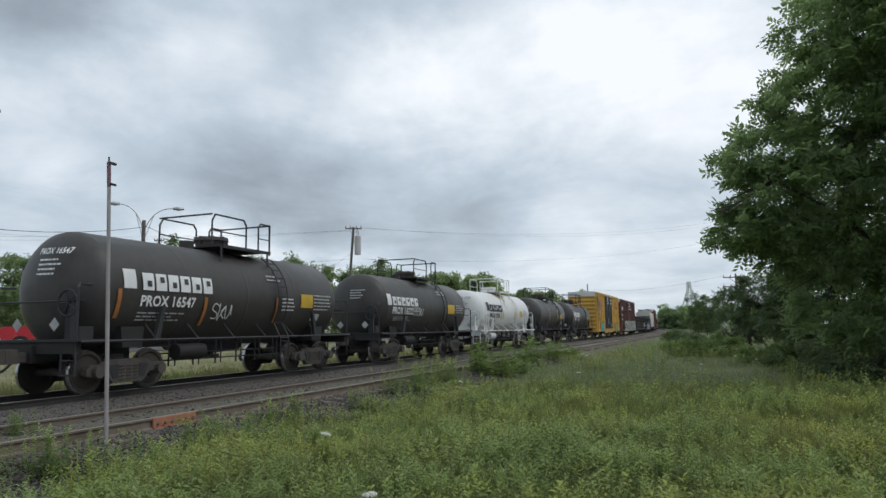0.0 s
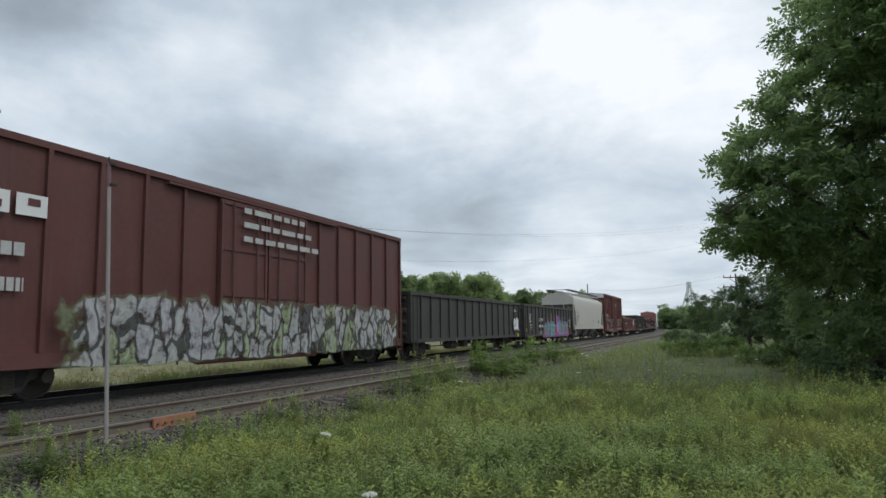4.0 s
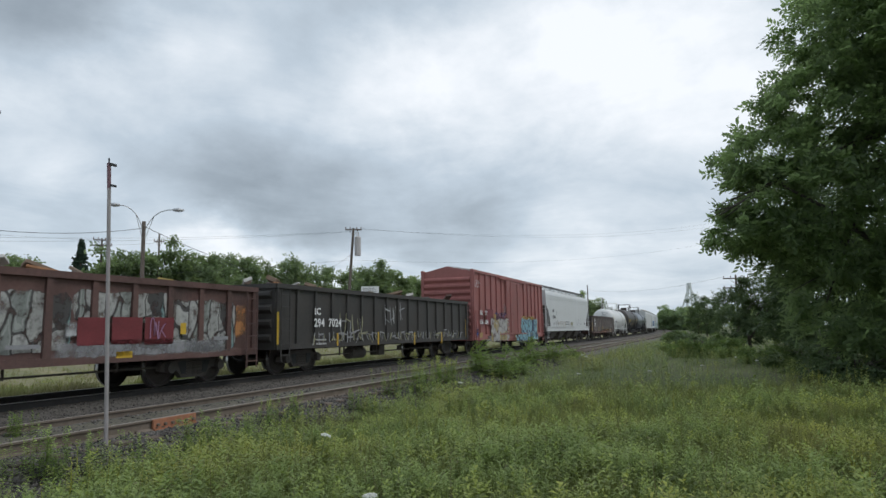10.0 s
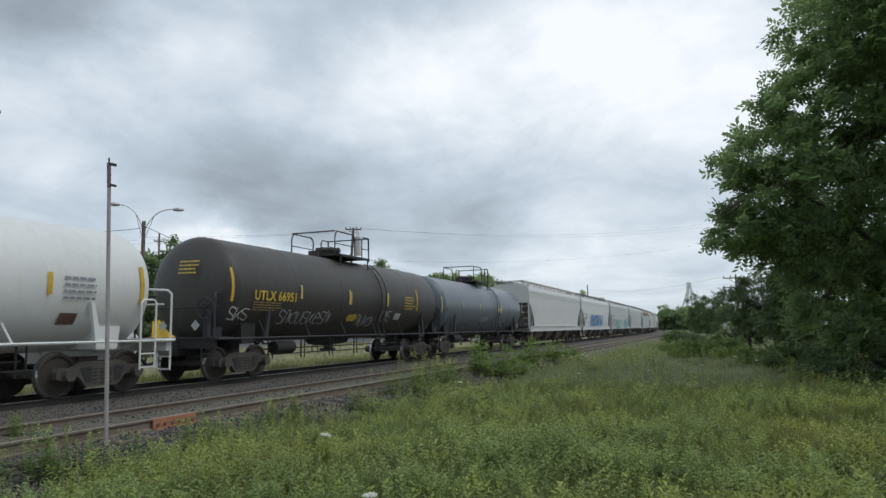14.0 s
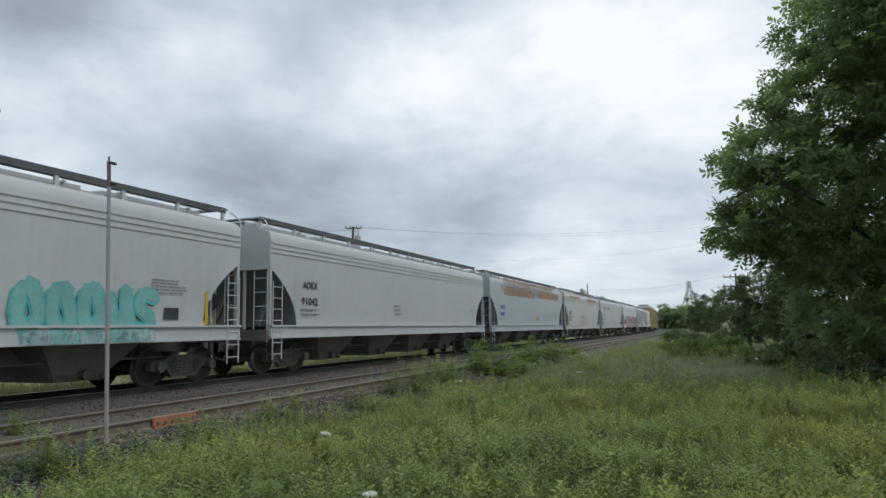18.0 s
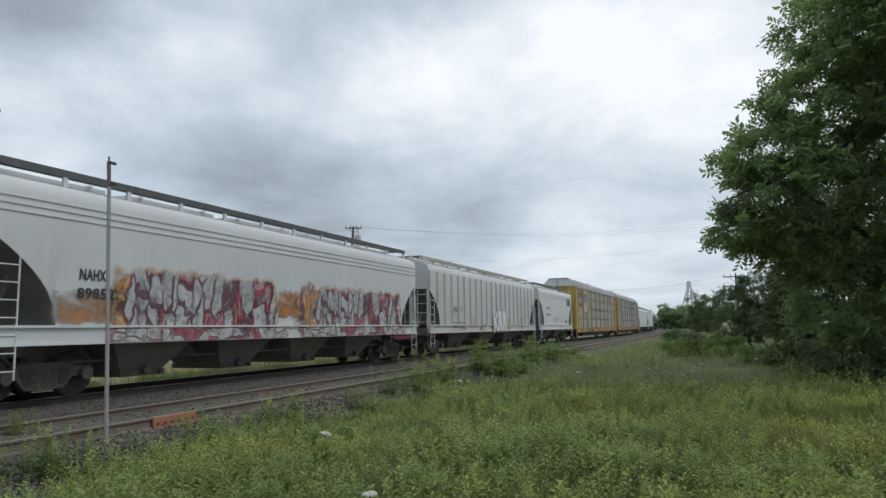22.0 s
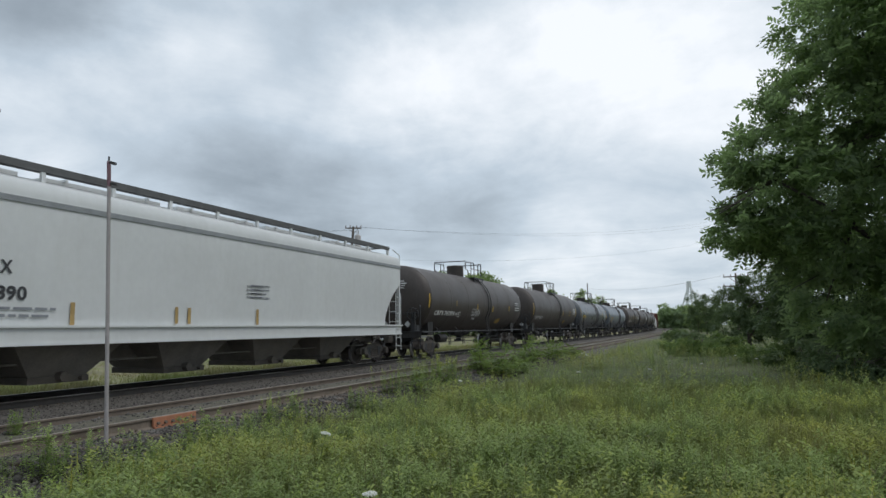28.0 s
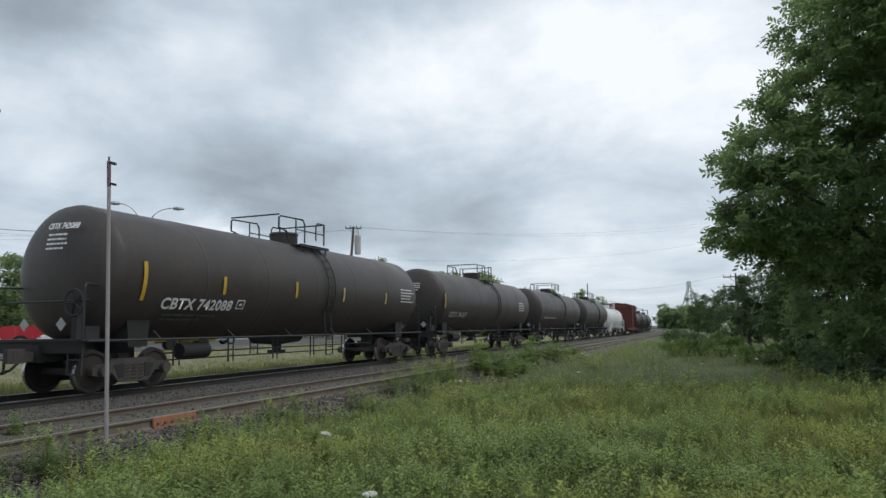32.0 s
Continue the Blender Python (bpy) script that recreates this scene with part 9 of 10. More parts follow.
def decorate(index, items):
    """Paint and plates on the near side of a car: kind, place along it, height, width, height of the mark, paint, words."""
    car, shape = TRAIN[index][0], SHAPES[index]
    seed = index * 100

    def put(me, x, z, name, label, level):
        if shape[0] == "tank":
            me = wrapped(me, shape[2] + 0.010 + 0.006 * level, shape[3], x, z)
            part(name, me, None, car, label)
        else:
            proud = 0.115 if shape[0] == "boxcar" and shape[3] < x < shape[4] else 0.0
            part(name, me, None, car, label, pose(x, -(shape[2] + proud + 0.004 * level), z))

    for kind, x, z, w, h, mat, words in items:
        seed += 1
        m = PAINTS[mat]
        if kind == "txt":
            put(fitted(words, w, h, m, 0.03), x, z, "lettering", "stencilled reporting mark", 4)
        elif kind.startswith("bar"):
            put(bars_mesh(w, h, int(kind[3:]), m, seed), x, z, "small_print", "unreadable lines of print", 4)
        elif kind == "pan":
            put(frame_mesh(w, h, m) if mat in ("OUTL", "OUTW") else plate_mesh(w, h, m), x, z, "marking_panel", "", 2)
        elif kind == "dome":
            put(patch_mesh(w, h, m, seed), x, z, "marking_panel", "", 2)
        elif kind == "str":
            put(plate_mesh(max(0.06, min(w, 0.11)), h, m), x, z, "reflector", "yellow reflective strip", 3)
        elif kind == "scr":
            put(strokes_mesh(w, h, m, seed, 0.011 + 0.006 * h), x, z, "sprayed_scribble", "thin sprayed graffiti lines", 7)
        elif kind.startswith("brand"):
            n = int(kind[5:] or 6)
            gap = {"tank": BARREL_BLACK if mat == "W" else BARREL_WHITE, "boxcar": BOX_MAROON, "gondola": GON_BROWN}.get(shape[0], HOP_WHITE)
            for k in range(n):
                put(plate_mesh(w / n * 0.84, h, m, 2), x - w / 2 + w * (k + 0.5) / n, z, "emblem_block", "plain white emblem block" if mat == "W" else "plain dark emblem block", 3)
                put(plate_mesh(w / n * 0.34, h * 0.34, gap, 1), x - w / 2 + w * (k + 0.55) / n, z + h * (0.14 if k % 2 else -0.12), "emblem_gap", "", 5)
        elif kind == "cross":
            for sgn in (-1, 1):
                a, l = math.atan2(h, w) * sgn, math.hypot(w, h) / 2
                for k, (paint, e0, e1) in enumerate(((RED_MARK, 0.05, 0.19), (BLUE_INK, -0.19, -0.05))):
                    vs = [(l * math.cos(a) * q - math.sin(a) * e, 0, l * math.sin(a) * q + math.cos(a) * e) for q, e in ((-0.9, e0), (0.9, e0), (0.9, e1), (-0.9, e1))]
                    put(mesh_from("cross_bar", vs, [(0, 1, 2, 3)], paint), x, z, "emblem_bar", "painted crossing emblem bar", 3 + k + (sgn > 0))
        elif kind in ("tag", "tagh"):
            if kind == "tag":
                put(fitted(words, w * 1.1, h * 1.12, PAINTS["BLACKP"], 0.12, 0.1), x, z, "sprayed_outline", "dark sprayed outline of a graffiti word", 6)
            put(fitted(words, w, h, m, 0.055 if kind == "tag" else 0.012, 0.1), x, z, "sprayed_word", "sprayed graffiti word", 8)
        elif kind == "throw":
            r = 0.11 * h
            put(fat_letters(w, h, PAINTS[words], seed, r + 0.05), x, z, "letter_outline", "dark outline of swollen graffiti letters", 7)
            put(fat_letters(w, h, m, seed, r), x, z, "graffiti_letters", "swollen sprayed graffiti letters", 9)
        elif kind == "art":
            put(grid_plate(w, h, m), x, z, "graffiti_piece", "sprayed graffiti letters in several colours", 9)
        elif kind == "artwall":
            put(grid_plate(w, h, m), x, z, "graffiti_piece", "chalky sprayed graffiti between the side posts", -15)
        elif kind == "artsill":
            put(grid_plate(w, h, m), x, z, "graffiti_piece", "sprayed graffiti running over the sill", 28)
        elif kind == "glitch":
            put(grid_plate(w * 1.1, h * 1.25, PAINTS["SOFTBL"]), x, z + 0.05 * h, "sprayed_haze", "thin cloud of blue spray paint", 1)
            put(fitted(words, w, h, PAINTS["SOFTT"], 0.09, 0.12), x - 0.05, z + 0.03, "sprayed_outline", "pale edge of a graffiti word", 3)
            put(fitted(words, w, h * 0.97, BLUE_LETTER, 0.045, 0.12), x, z, "sprayed_word", "blue sprayed graffiti word", 5)
        elif kind == "mural":
            names = words.split()
            put(mural_mesh(w + 0.12, h + 0.06, PAINTS["PINKP"], seed * 3), x, z + 0.03, "sprayed_band", "lilac sprayed edge of a graffiti band", 1)
            put(mural_mesh(w, h - 0.06, m, seed * 3), x, z - 0.03, "sprayed_band", "red sprayed graffiti band", 2)
            put(mural_mesh(w, h * 0.55, PAINTS[names[0]], seed * 5, 14, 0.6), x, z - h * 0.225, "sprayed_band", "purple sprayed foot of a graffiti band", 3)
        elif kind == "let":
            put(fitted(words, w + 0.18, h + 0.16, PAINTS["PINKP"], 0.1, 0.0), x, z + 0.02, "letter_glow", "lilac edge of a graffiti letter", 4)
            put(fitted(words, w + 0.07, h + 0.07, PAINTS["BLACKP"], 0.075, 0.0), x, z, "letter_outline", "dark outline of a graffiti letter", 5)
            put(fitted(words, w - 0.03, h - 0.03, m, 0.04, 0.0), x, z, "graffiti_letter", "teal sprayed block letter", 6)
        elif kind == "crest":
            put(mural_mesh(w, h, PAINTS["PINKP"], seed * 3, 5, 0.5), x, z + 0.03, "painted_crest", "lilac edge of a painted crest", 6)
            put(mural_mesh(w * 0.9, h * 0.92, m, seed * 3, 5, 0.5), x, z - 0.02, "painted_crest", "purple painted crest", 7)
        elif kind == "shape":
            put(bubbles_mesh(w, h, m, seed * 5, 1), x, z, "painted_shape", "painted shape", 8)
        elif kind.startswith("drip"):
            for k, nm in enumerate([mat] + words.split()):
                g = 0.2 if kind == "drip" else 0.34
                put(drips_mesh(w, h * (1 - 0.15 * k), PAINTS[nm], seed * 11 + k, g * (1 + 0.6 * k), {"drip": 0.075, "drip2": 0.04}.get(kind, 0.018)), x, z - 0.05 * h * k, "brushed_letters", "faded sprayed graffiti letters", 2 + k)
        elif kind == "rust":
            put(grid_plate(w, h, PAINTS[{"RUST": "RUNR", "RUSTP": "RUNR", "RUNT": "RUNT"}.get(mat, "SOFTY")]), x, z, "rust_stain", "orange rust run", 1)
        elif kind == "soft":
            for k, nm in enumerate([mat] + words.split()):
                put(grid_plate(w * (1 - 0.12 * k), h * (1 - 0.15 * k), PAINTS[nm]), x + 0.04 * w * k, z - 0.03 * h * k, "sprayed_haze", "thin cloud of spray paint", 1 + k)
        elif kind == "bub":
            rim, dot = words.split()
            n = max(2, round(w / max(0.3, h * 0.4)))
            put(bubbles_mesh(w, h, PAINTS[rim], seed * 13, n, 0.02), x, z, "letter_outline", "sprayed outline of fat graffiti letters", 5)
            put(bubbles_mesh(w, h, m, seed * 13, n), x, z, "graffiti_letters", "fat silver graffiti letters", 6)
            put(bubbles_mesh(w, h * 0.3, PAINTS[dot], seed * 17, n, 0.0, 0.09), x + 0.05, z - 0.08 * h, "letter_counters", "small dark centres of graffiti letters", 7)
        elif kind == "patch":
            names = [mat] + words.split()
            put(patch_mesh(w, h, m, seed * 7), x, z, "sprayed_paint", "ragged patch of spray paint", 1)
            rnd = random.Random(seed)
            for k, nm in enumerate(names[1:]):
                n = max(1, min(8, round(w / max(0.5, h * 0.9))))
                for q in range(n):
                    pw, ph = w / n * rnd.uniform(0.4, 0.8), h * rnd.uniform(0.35, 0.75)
                    px = x - w / 2 + w * (q + 0.5) / n + rnd.uniform(-0.1, 0.1) * w / n
                    put(patch_mesh(pw, ph, PAINTS[nm], seed * 7 + q + k * 31), px, z + rnd.uniform(-0.1, 0.1) * h, "sprayed_paint", "ragged patch of spray paint", 2 + k)


decorate(1, [
    ('pan', -4.21, 2.53, 0.36, 0.45, 'W', ''),
    ('brand', -2.67, 2.49, 2.41, 0.41, 'W', ''),
    ('txt', -2.99, 2.04, 1.79, 0.27, 'W', 'PROX 16547'),
    ('bar3', -3.16, 1.68, 1.5, 0.27, 'O', ''),
    ('str', -4.5, 1.95, 0.12, 0.68, 'R2', ''),
    ('str', -1.71, 1.81, 0.17, 0.78, 'R2', ''),
    ('str', 1.4, 1.91, 0.2, 0.78, 'R2', ''),
    ('scr', -1.06, 1.83, 0.77, 0.44, 'W', ''),
    ('bar4', 2.0, 2.1, 0.72, 0.44, 'W', ''),
    ('pan', 3.02, 2.24, 0.69, 0.43, 'Y', ''),
    ('bar5', 3.97, 2.21, 1.14, 0.56, 'O', ''),
    ('pan', 3.62, 1.73, 0.48, 0.24, 'O', ''),
    ('bar2', 1.34, 2.87, 0.72, 0.25, 'O', ''),
])
decorate(2, [
    ('pan', -4.44, 2.52, 0.37, 0.47, 'W', ''),
    ('brand', -2.87, 2.47, 2.63, 0.36, 'W', ''),
    ('txt', -3.13, 2.08, 2.08, 0.31, 'W', 'PROX 16222'),
    ('bar3', -3.11, 1.75, 1.79, 0.21, 'O', ''),
    ('pan', 2.53, 2.25, 0.95, 0.45, 'Y', ''),
    ('bar4', 3.68, 2.27, 1.02, 0.47, 'O', ''),
    ('bar2', 1.54, 3.0, 1.12, 0.3, 'O', ''),
    ('scr', -1.58, 2.06, 1.11, 0.38, 'W', ''),
])
decorate(3, [
    ('pan', -4.23, 2.57, 0.46, 0.52, 'K', ''),
    ('brand', -2.63, 2.49, 2.62, 0.43, 'K', ''),
    ('txt', -2.96, 2.05, 1.94, 0.27, 'K', 'PROX 17555'),
    ('bar3', -3.15, 1.7, 1.41, 0.26, 'S', ''),
    ('pan', 3.02, 2.21, 0.63, 0.37, 'Y', ''),
    ('bar4', 4.04, 2.27, 1.02, 0.45, 'S', ''),
    ('str', -1.63, 2.06, 0.16, 0.47, 'A', ''),
    ('str', -1.21, 2.07, 0.16, 0.47, 'A', ''),
    ('str', 1.49, 2.09, 0.16, 0.45, 'A', ''),
    ('str', 1.94, 2.1, 0.16, 0.45, 'A', ''),
    ('rust', -0.41, 2.85, 1.81, 2.7, 'RUNT', ''),
])
decorate(4, [
    ('str', -1.61, 2.31, 0.15, 0.96, 'Y', ''),
    ('str', 1.23, 2.29, 0.14, 0.88, 'Y', ''),
    ('bar2', 1.65, 2.66, 0.68, 0.2, 'W', ''),
    ('bar5', 1.74, 2.09, 0.81, 0.41, 'O', ''),
    ('pan', 2.59, 2.18, 0.7, 0.36, 'Y', ''),
    ('bar5', 3.54, 2.25, 1.03, 0.52, 'O', ''),
    ('pan', 3.22, 1.65, 0.52, 0.29, 'O', ''),
])
decorate(5, [
    ('pan', -4.14, 2.52, 0.39, 0.47, 'W', ''),
    ('brand', -2.57, 2.44, 2.66, 0.45, 'W', ''),
    ('txt', -2.84, 2.0, 1.99, 0.3, 'W', 'PROX 15128'),
    ('bar3', -2.97, 1.69, 1.58, 0.21, 'O', ''),
    ('pan', 2.72, 2.15, 0.8, 0.36, 'Y', ''),
    ('bar4', 3.78, 2.25, 1.1, 0.49, 'O', ''),
    ('str', -4.52, 2.04, 0.16, 0.55, 'Y', ''),
])
decorate(6, [
    ('cross', -7.11, 3.72, 1.25, 0.99, 'X', ''),
    ('scr', -9.0, 4.44, 1.16, 0.65, 'K', ''),
    ('scr', -9.33, 3.44, 0.52, 0.68, 'K', ''),
    ('scr', -8.82, 3.93, 0.83, 0.99, 'K', ''),
    ('scr', -8.81, 3.03, 0.96, 0.58, 'K', ''),
    ('scr', -8.75, 4.45, 1.3, 0.5, 'K', ''),
    ('scr', -8.35, 4.1, 1.2, 0.5, 'K', ''),
    ('txt', -8.45, 3.86, 0.5, 0.18, 'K2', 'next'),
    ('txt', -8.42, 3.63, 0.46, 0.18, 'K2', 'load'),
    ('txt', -5.87, 3.79, 0.5, 0.23, 'K2', 'any'),
    ('txt', -5.78, 3.6, 0.68, 0.19, 'K2', 'road'),
    ('txt', -8.05, 2.59, 1.52, 0.33, 'K', 'TB  OX'),
    ('txt', -7.58, 2.16, 2.39, 0.32, 'K', '63  81  26'),
    ('tag', -5.53, 1.22, 2.54, 0.9, 'TEAL', 'DFLEK'),
    ('art', 6.3, 1.25, 3.2, 1.35, 'olive', ''),
    ('bar3', -1.29, 4.37, 1.07, 0.92, 'W', ''),
    ('bar3', 1.19, 4.5, 1.18, 1.22, 'W', ''),
    ('bar1', -0.93, 3.22, 0.51, 0.08, 'W', ''),
    ('bar4', -1.29, 1.89, 0.9, 0.6, 'W', ''),
    ('bar4', 0.84, 1.47, 1.19, 0.69, 'W', ''),
    ('pan', -8.42, 0.94, 0.49, 0.21, 'Y', ''),
    ('bar2', 5.89, 4.08, 1.86, 0.62, 'MAR', ''),
    ('txt', 6.92, 3.62, 3.94, 0.21, 'MAR', 'RAILCAR POOLING EXPERTS'),
    ('bar6', -8.5, 1.29, 0.56, 0.39, 'A2', ''),
])
decorate(7, [
    ('brand2', -7.61, 3.75, 1.55, 0.42, 'W', ''),
    ('bar2', -7.83, 2.56, 1.22, 1.32, 'O', ''),
    ('bar3', 1.0, 4.23, 4.04, 1.18, 'O', ''),
    ('art', 1.0, 1.5, 17.0, 1.9, 'white', ''),
])
decorate(8, [
    ('throw', 7.75, 1.55, 1.15, 0.8, 'W', 'BLACKP'),
    ('bar3', 7.65, 2.41, 0.59, 0.17, 'W', ''),
    ('pan', 8.27, 0.84, 0.46, 0.21, 'Y', ''),
])
decorate(9, [
    ('scr', -6.85, 2.1, 0.62, 0.42, 'W', ''),
    ('scr', -6.75, 1.72, 0.62, 0.45, 'W', ''),
    ('scr', -6.6, 1.35, 0.5, 0.4, 'W', ''),
    ('pan', -7.87, 1.15, 0.52, 0.2, 'Y', ''),
    ('txt', -3.57, 1.87, 1.29, 0.22, 'W', 'CO  ER'),
    ('txt', -3.55, 1.41, 1.4, 0.22, 'W', '804  546'),
    ('bar2', -3.62, 0.93, 1.22, 0.24, 'O', ''),
    ('mural', 1.87, 1.06, 9.65, 1.0, 'REDG', 'PINK'),
    ('let', -2.11, 1.12, 0.63, 0.95, 'TEAL', 'O'),
    ('let', -1.09, 1.12, 0.64, 1.08, 'TEAL', 'P'),
    ('let', -0.07, 1.14, 0.72, 1.06, 'TEAL', 'E'),
    ('let', 0.82, 1.15, 0.74, 1.01, 'TEAL', 'R'),
    ('let', 3.07, 1.22, 0.58, 1.22, 'TEAL', 'S'),
    ('let', 4.03, 1.2, 0.55, 0.96, 'TEAL', 'E'),
    ('let', 4.96, 1.17, 0.54, 0.97, 'TEAL', 'K'),
    ('let', 5.9, 1.19, 0.78, 0.87, 'TEAL', 'T'),
    ('crest', 2.26, 1.97, 1.26, 0.76, 'PURPLE', ''),
    ('shape', 2.22, 1.2, 0.97, 1.32, 'PINKL', ''),
    ('drip3', 2.22, 1.19, 0.88, 1.11, 'PURPLE', ''),
    ('pan', 0.01, 1.98, 0.32, 0.4, 'REDG', ''),
    ('pan', 0.02, 2.27, 0.07, 0.17, 'W', ''),
    ('scr', 7.16, 1.81, 0.94, 0.56, 'W', ''),
    ('pan', 7.23, 1.38, 0.44, 0.23, 'Y', ''),
    ('scr', -1.18, 1.93, 0.38, 0.35, 'GREYP', ''),
    ('scr', -0.26, 1.94, 0.2, 0.35, 'GREYP', ''),
    ('scr', 1.06, 1.95, 0.51, 0.43, 'GREYP', ''),
    ('scr', 4.02, 1.98, 0.61, 0.41, 'GREYP', ''),
    ('scr', 4.91, 1.95, 0.48, 0.42, 'GREYP', ''),
])
decorate(10, [
    ('txt', -6.95, 2.74, 0.64, 0.22, 'K', 'TILX'),
    ('txt', -6.79, 2.29, 1.08, 0.25, 'K', '519241'),
    ('bar2', -6.68, 1.93, 1.31, 0.32, 'S', ''),
    ('bar2', 2.09, 1.95, 1.19, 0.15, 'K', ''),
    ('pan', 5.52, 1.83, 0.65, 0.28, 'K', ''),
])
decorate(11, [
    ('txt', -6.46, 2.62, 1.35, 0.29, 'W', 'CO  ER'),
    ('txt', -6.0, 2.15, 2.24, 0.29, 'W', '17  33  21'),
    ('bar3', -6.33, 1.33, 1.16, 0.6, 'O', ''),
    ('str', -7.1, 1.33, 0.18, 0.53, 'Y', ''),
    ('pan', -7.76, 0.96, 0.44, 0.14, 'Y', ''),
    ('scr', -3.12, 1.93, 2.69, 0.64, 'O', ''),
    ('scr', -3.44, 1.08, 3.64, 0.88, 'O', ''),
    ('scr', 3.91, 1.54, 4.15, 1.4, 'W', ''),
    ('bar3', 0.83, 4.05, 0.88, 0.39, 'W', ''),
    ('bar3', 6.41, 2.17, 1.59, 0.51, 'O', ''),
    ('str', 6.96, 1.33, 0.28, 0.59, 'Y', ''),
])
decorate(12, [
    ('txt', -5.42, 1.68, 1.81, 0.25, 'W', 'CN 13  6837'),
    ('bar3', -5.98, 1.3, 0.58, 0.24, 'O', ''),
    ('str', -7.26, 1.38, 0.11, 0.43, 'Y', ''),
    ('pan', -7.12, 0.88, 0.42, 0.12, 'Y', ''),
    ('pan', -5.0, 0.9, 0.52, 0.13, 'Y', ''),
    ('pan', -1.72, 0.91, 0.54, 0.14, 'Y', ''),
    ('pan', 1.61, 0.91, 0.66, 0.14, 'Y', ''),
    ('brand2', 4.5, 1.85, 1.92, 0.69, 'W', ''),
    ('bar3', 4.38, 1.27, 1.82, 0.24, 'O', ''),
    ('bar2', -3.77, 1.73, 0.59, 0.11, 'O', ''),
    ('bar2', -0.43, 1.71, 0.39, 0.13, 'O', ''),
    ('scr', -7.7, 1.3, 0.25, 0.26, 'O', ''),
])
decorate(13, [
    ('bar1', -3.62, 1.49, 0.37, 0.27, 'O', ''),
    ('scr', -1.57, 1.41, 0.86, 0.43, 'W', ''),
    ('str', -1.57, 1.2, 0.18, 0.5, 'Y', ''),
    ('str', 1.64, 1.23, 0.21, 0.53, 'Y', ''),
    ('str', 3.96, 1.23, 0.21, 0.53, 'Y', ''),
    ('str', 7.4, 1.48, 0.29, 1.01, 'Y', ''),
    ('bar3', 6.35, 1.42, 0.72, 0.47, 'W', ''),
    ('pan', 6.3, 1.0, 0.55, 0.29, 'W', ''),
    ('bar2', -2.49, 0.77, 0.3, 0.11, 'W', ''),
    ('bar1', -1.71, 0.65, 0.51, 0.11, 'W', ''),
    ('bar2', -0.66, 0.66, 0.32, 0.12, 'W', ''),
    ('bar2', 4.77, 0.88, 0.4, 0.13, 'W', ''),
    ('tagh', -2.75, 1.43, 0.79, 0.39, 'O', 'SUCKS'),
])
decorate(14, [
    ('str', -8.44, 1.69, 0.25, 1.02, 'Y', ''),
    ('txt', -6.06, 1.8, 0.67, 0.24, 'W', 'CN13'),
    ('pan', -5.04, 0.88, 0.5, 0.14, 'Y', ''),
    ('pan', -2.45, 1.29, 0.28, 0.45, 'Y', ''),
    ('pan', 4.01, 0.86, 0.44, 0.14, 'Y', ''),
    ('pan', 5.78, 1.42, 0.19, 0.27, 'Y', ''),
    ('pan', -5.23, 1.56, 0.35, 0.62, 'REDG', ''),
    ('pan', -4.7, 1.53, 0.55, 0.69, 'REDG', ''),
    ('pan', -0.91, 1.52, 0.45, 0.78, 'REDG', ''),
    ('pan', -0.35, 1.5, 0.58, 0.83, 'REDG', ''),
    ('soft', 4.69, 0.98, 6.95, 0.53, 'SOFTG', 'SOFTG'),
    ('pan', 3.13, 1.37, 0.68, 0.58, 'MARP', ''),
    ('pan', 4.07, 1.38, 0.84, 0.59, 'MARP', ''),
    ('pan', 5.01, 1.37, 0.89, 0.62, 'MARP', ''),
    ('scr', 4.94, 1.41, 0.49, 0.44, 'PINKP', ''),
    ('soft', 2.65, 1.42, 0.36, 0.49, 'SOFTG', 'SOFTW'),
    ('pan', 7.16, 1.17, 0.57, 0.09, 'GREYP', ''),
    ('pan', 1.63, 1.09, 0.68, 0.08, 'GREYP', ''),
    ('soft', 6.63, 0.98, 1.77, 0.59, 'SOFTG', 'SOFTW'),
    ('soft', 7.95, 1.62, 0.58, 1.34, 'SOFTO', ''),
    ('artwall', -2.5, 1.65, 3.9, 1.5, 'pale', ''),
    ('artwall', 1.6, 1.65, 2.4, 1.4, 'pale', ''),
    ('artwall', 4.1, 1.95, 3.0, 0.8, 'pale', ''),
    ('artwall', 6.6, 1.6, 2.7, 1.5, 'pale', ''),
])
decorate(15, [
    ('str', -8.43, 1.42, 0.22, 0.96, 'Y', ''),
    ('txt', -6.24, 1.96, 0.37, 0.23, 'W', 'IC'),
    ('txt', -5.59, 1.59, 1.73, 0.28, 'W', '294  7024'),
    ('bar2', -6.0, 0.97, 0.63, 0.26, 'O', ''),
    ('str', -4.96, 1.03, 0.3, 0.42, 'Y', ''),
    ('str', -1.9, 1.02, 0.29, 0.47, 'Y', ''),
    ('str', 1.53, 0.95, 0.3, 0.53, 'Y', ''),
    ('str', 4.68, 0.94, 0.36, 0.53, 'Y', ''),
    ('str', 8.07, 1.39, 0.52, 0.9, 'Y', ''),
    ('drip2', -3.99, 1.43, 1.63, 1.0, 'OLIVEP', 'GREYP'),
    ('drip2', -0.47, 1.95, 1.68, 1.05, 'GREYP', 'WHITEP'),
    ('drip2', 0.47, 1.08, 13.78, 0.46, 'GREYP', 'OLIVEP'),
])
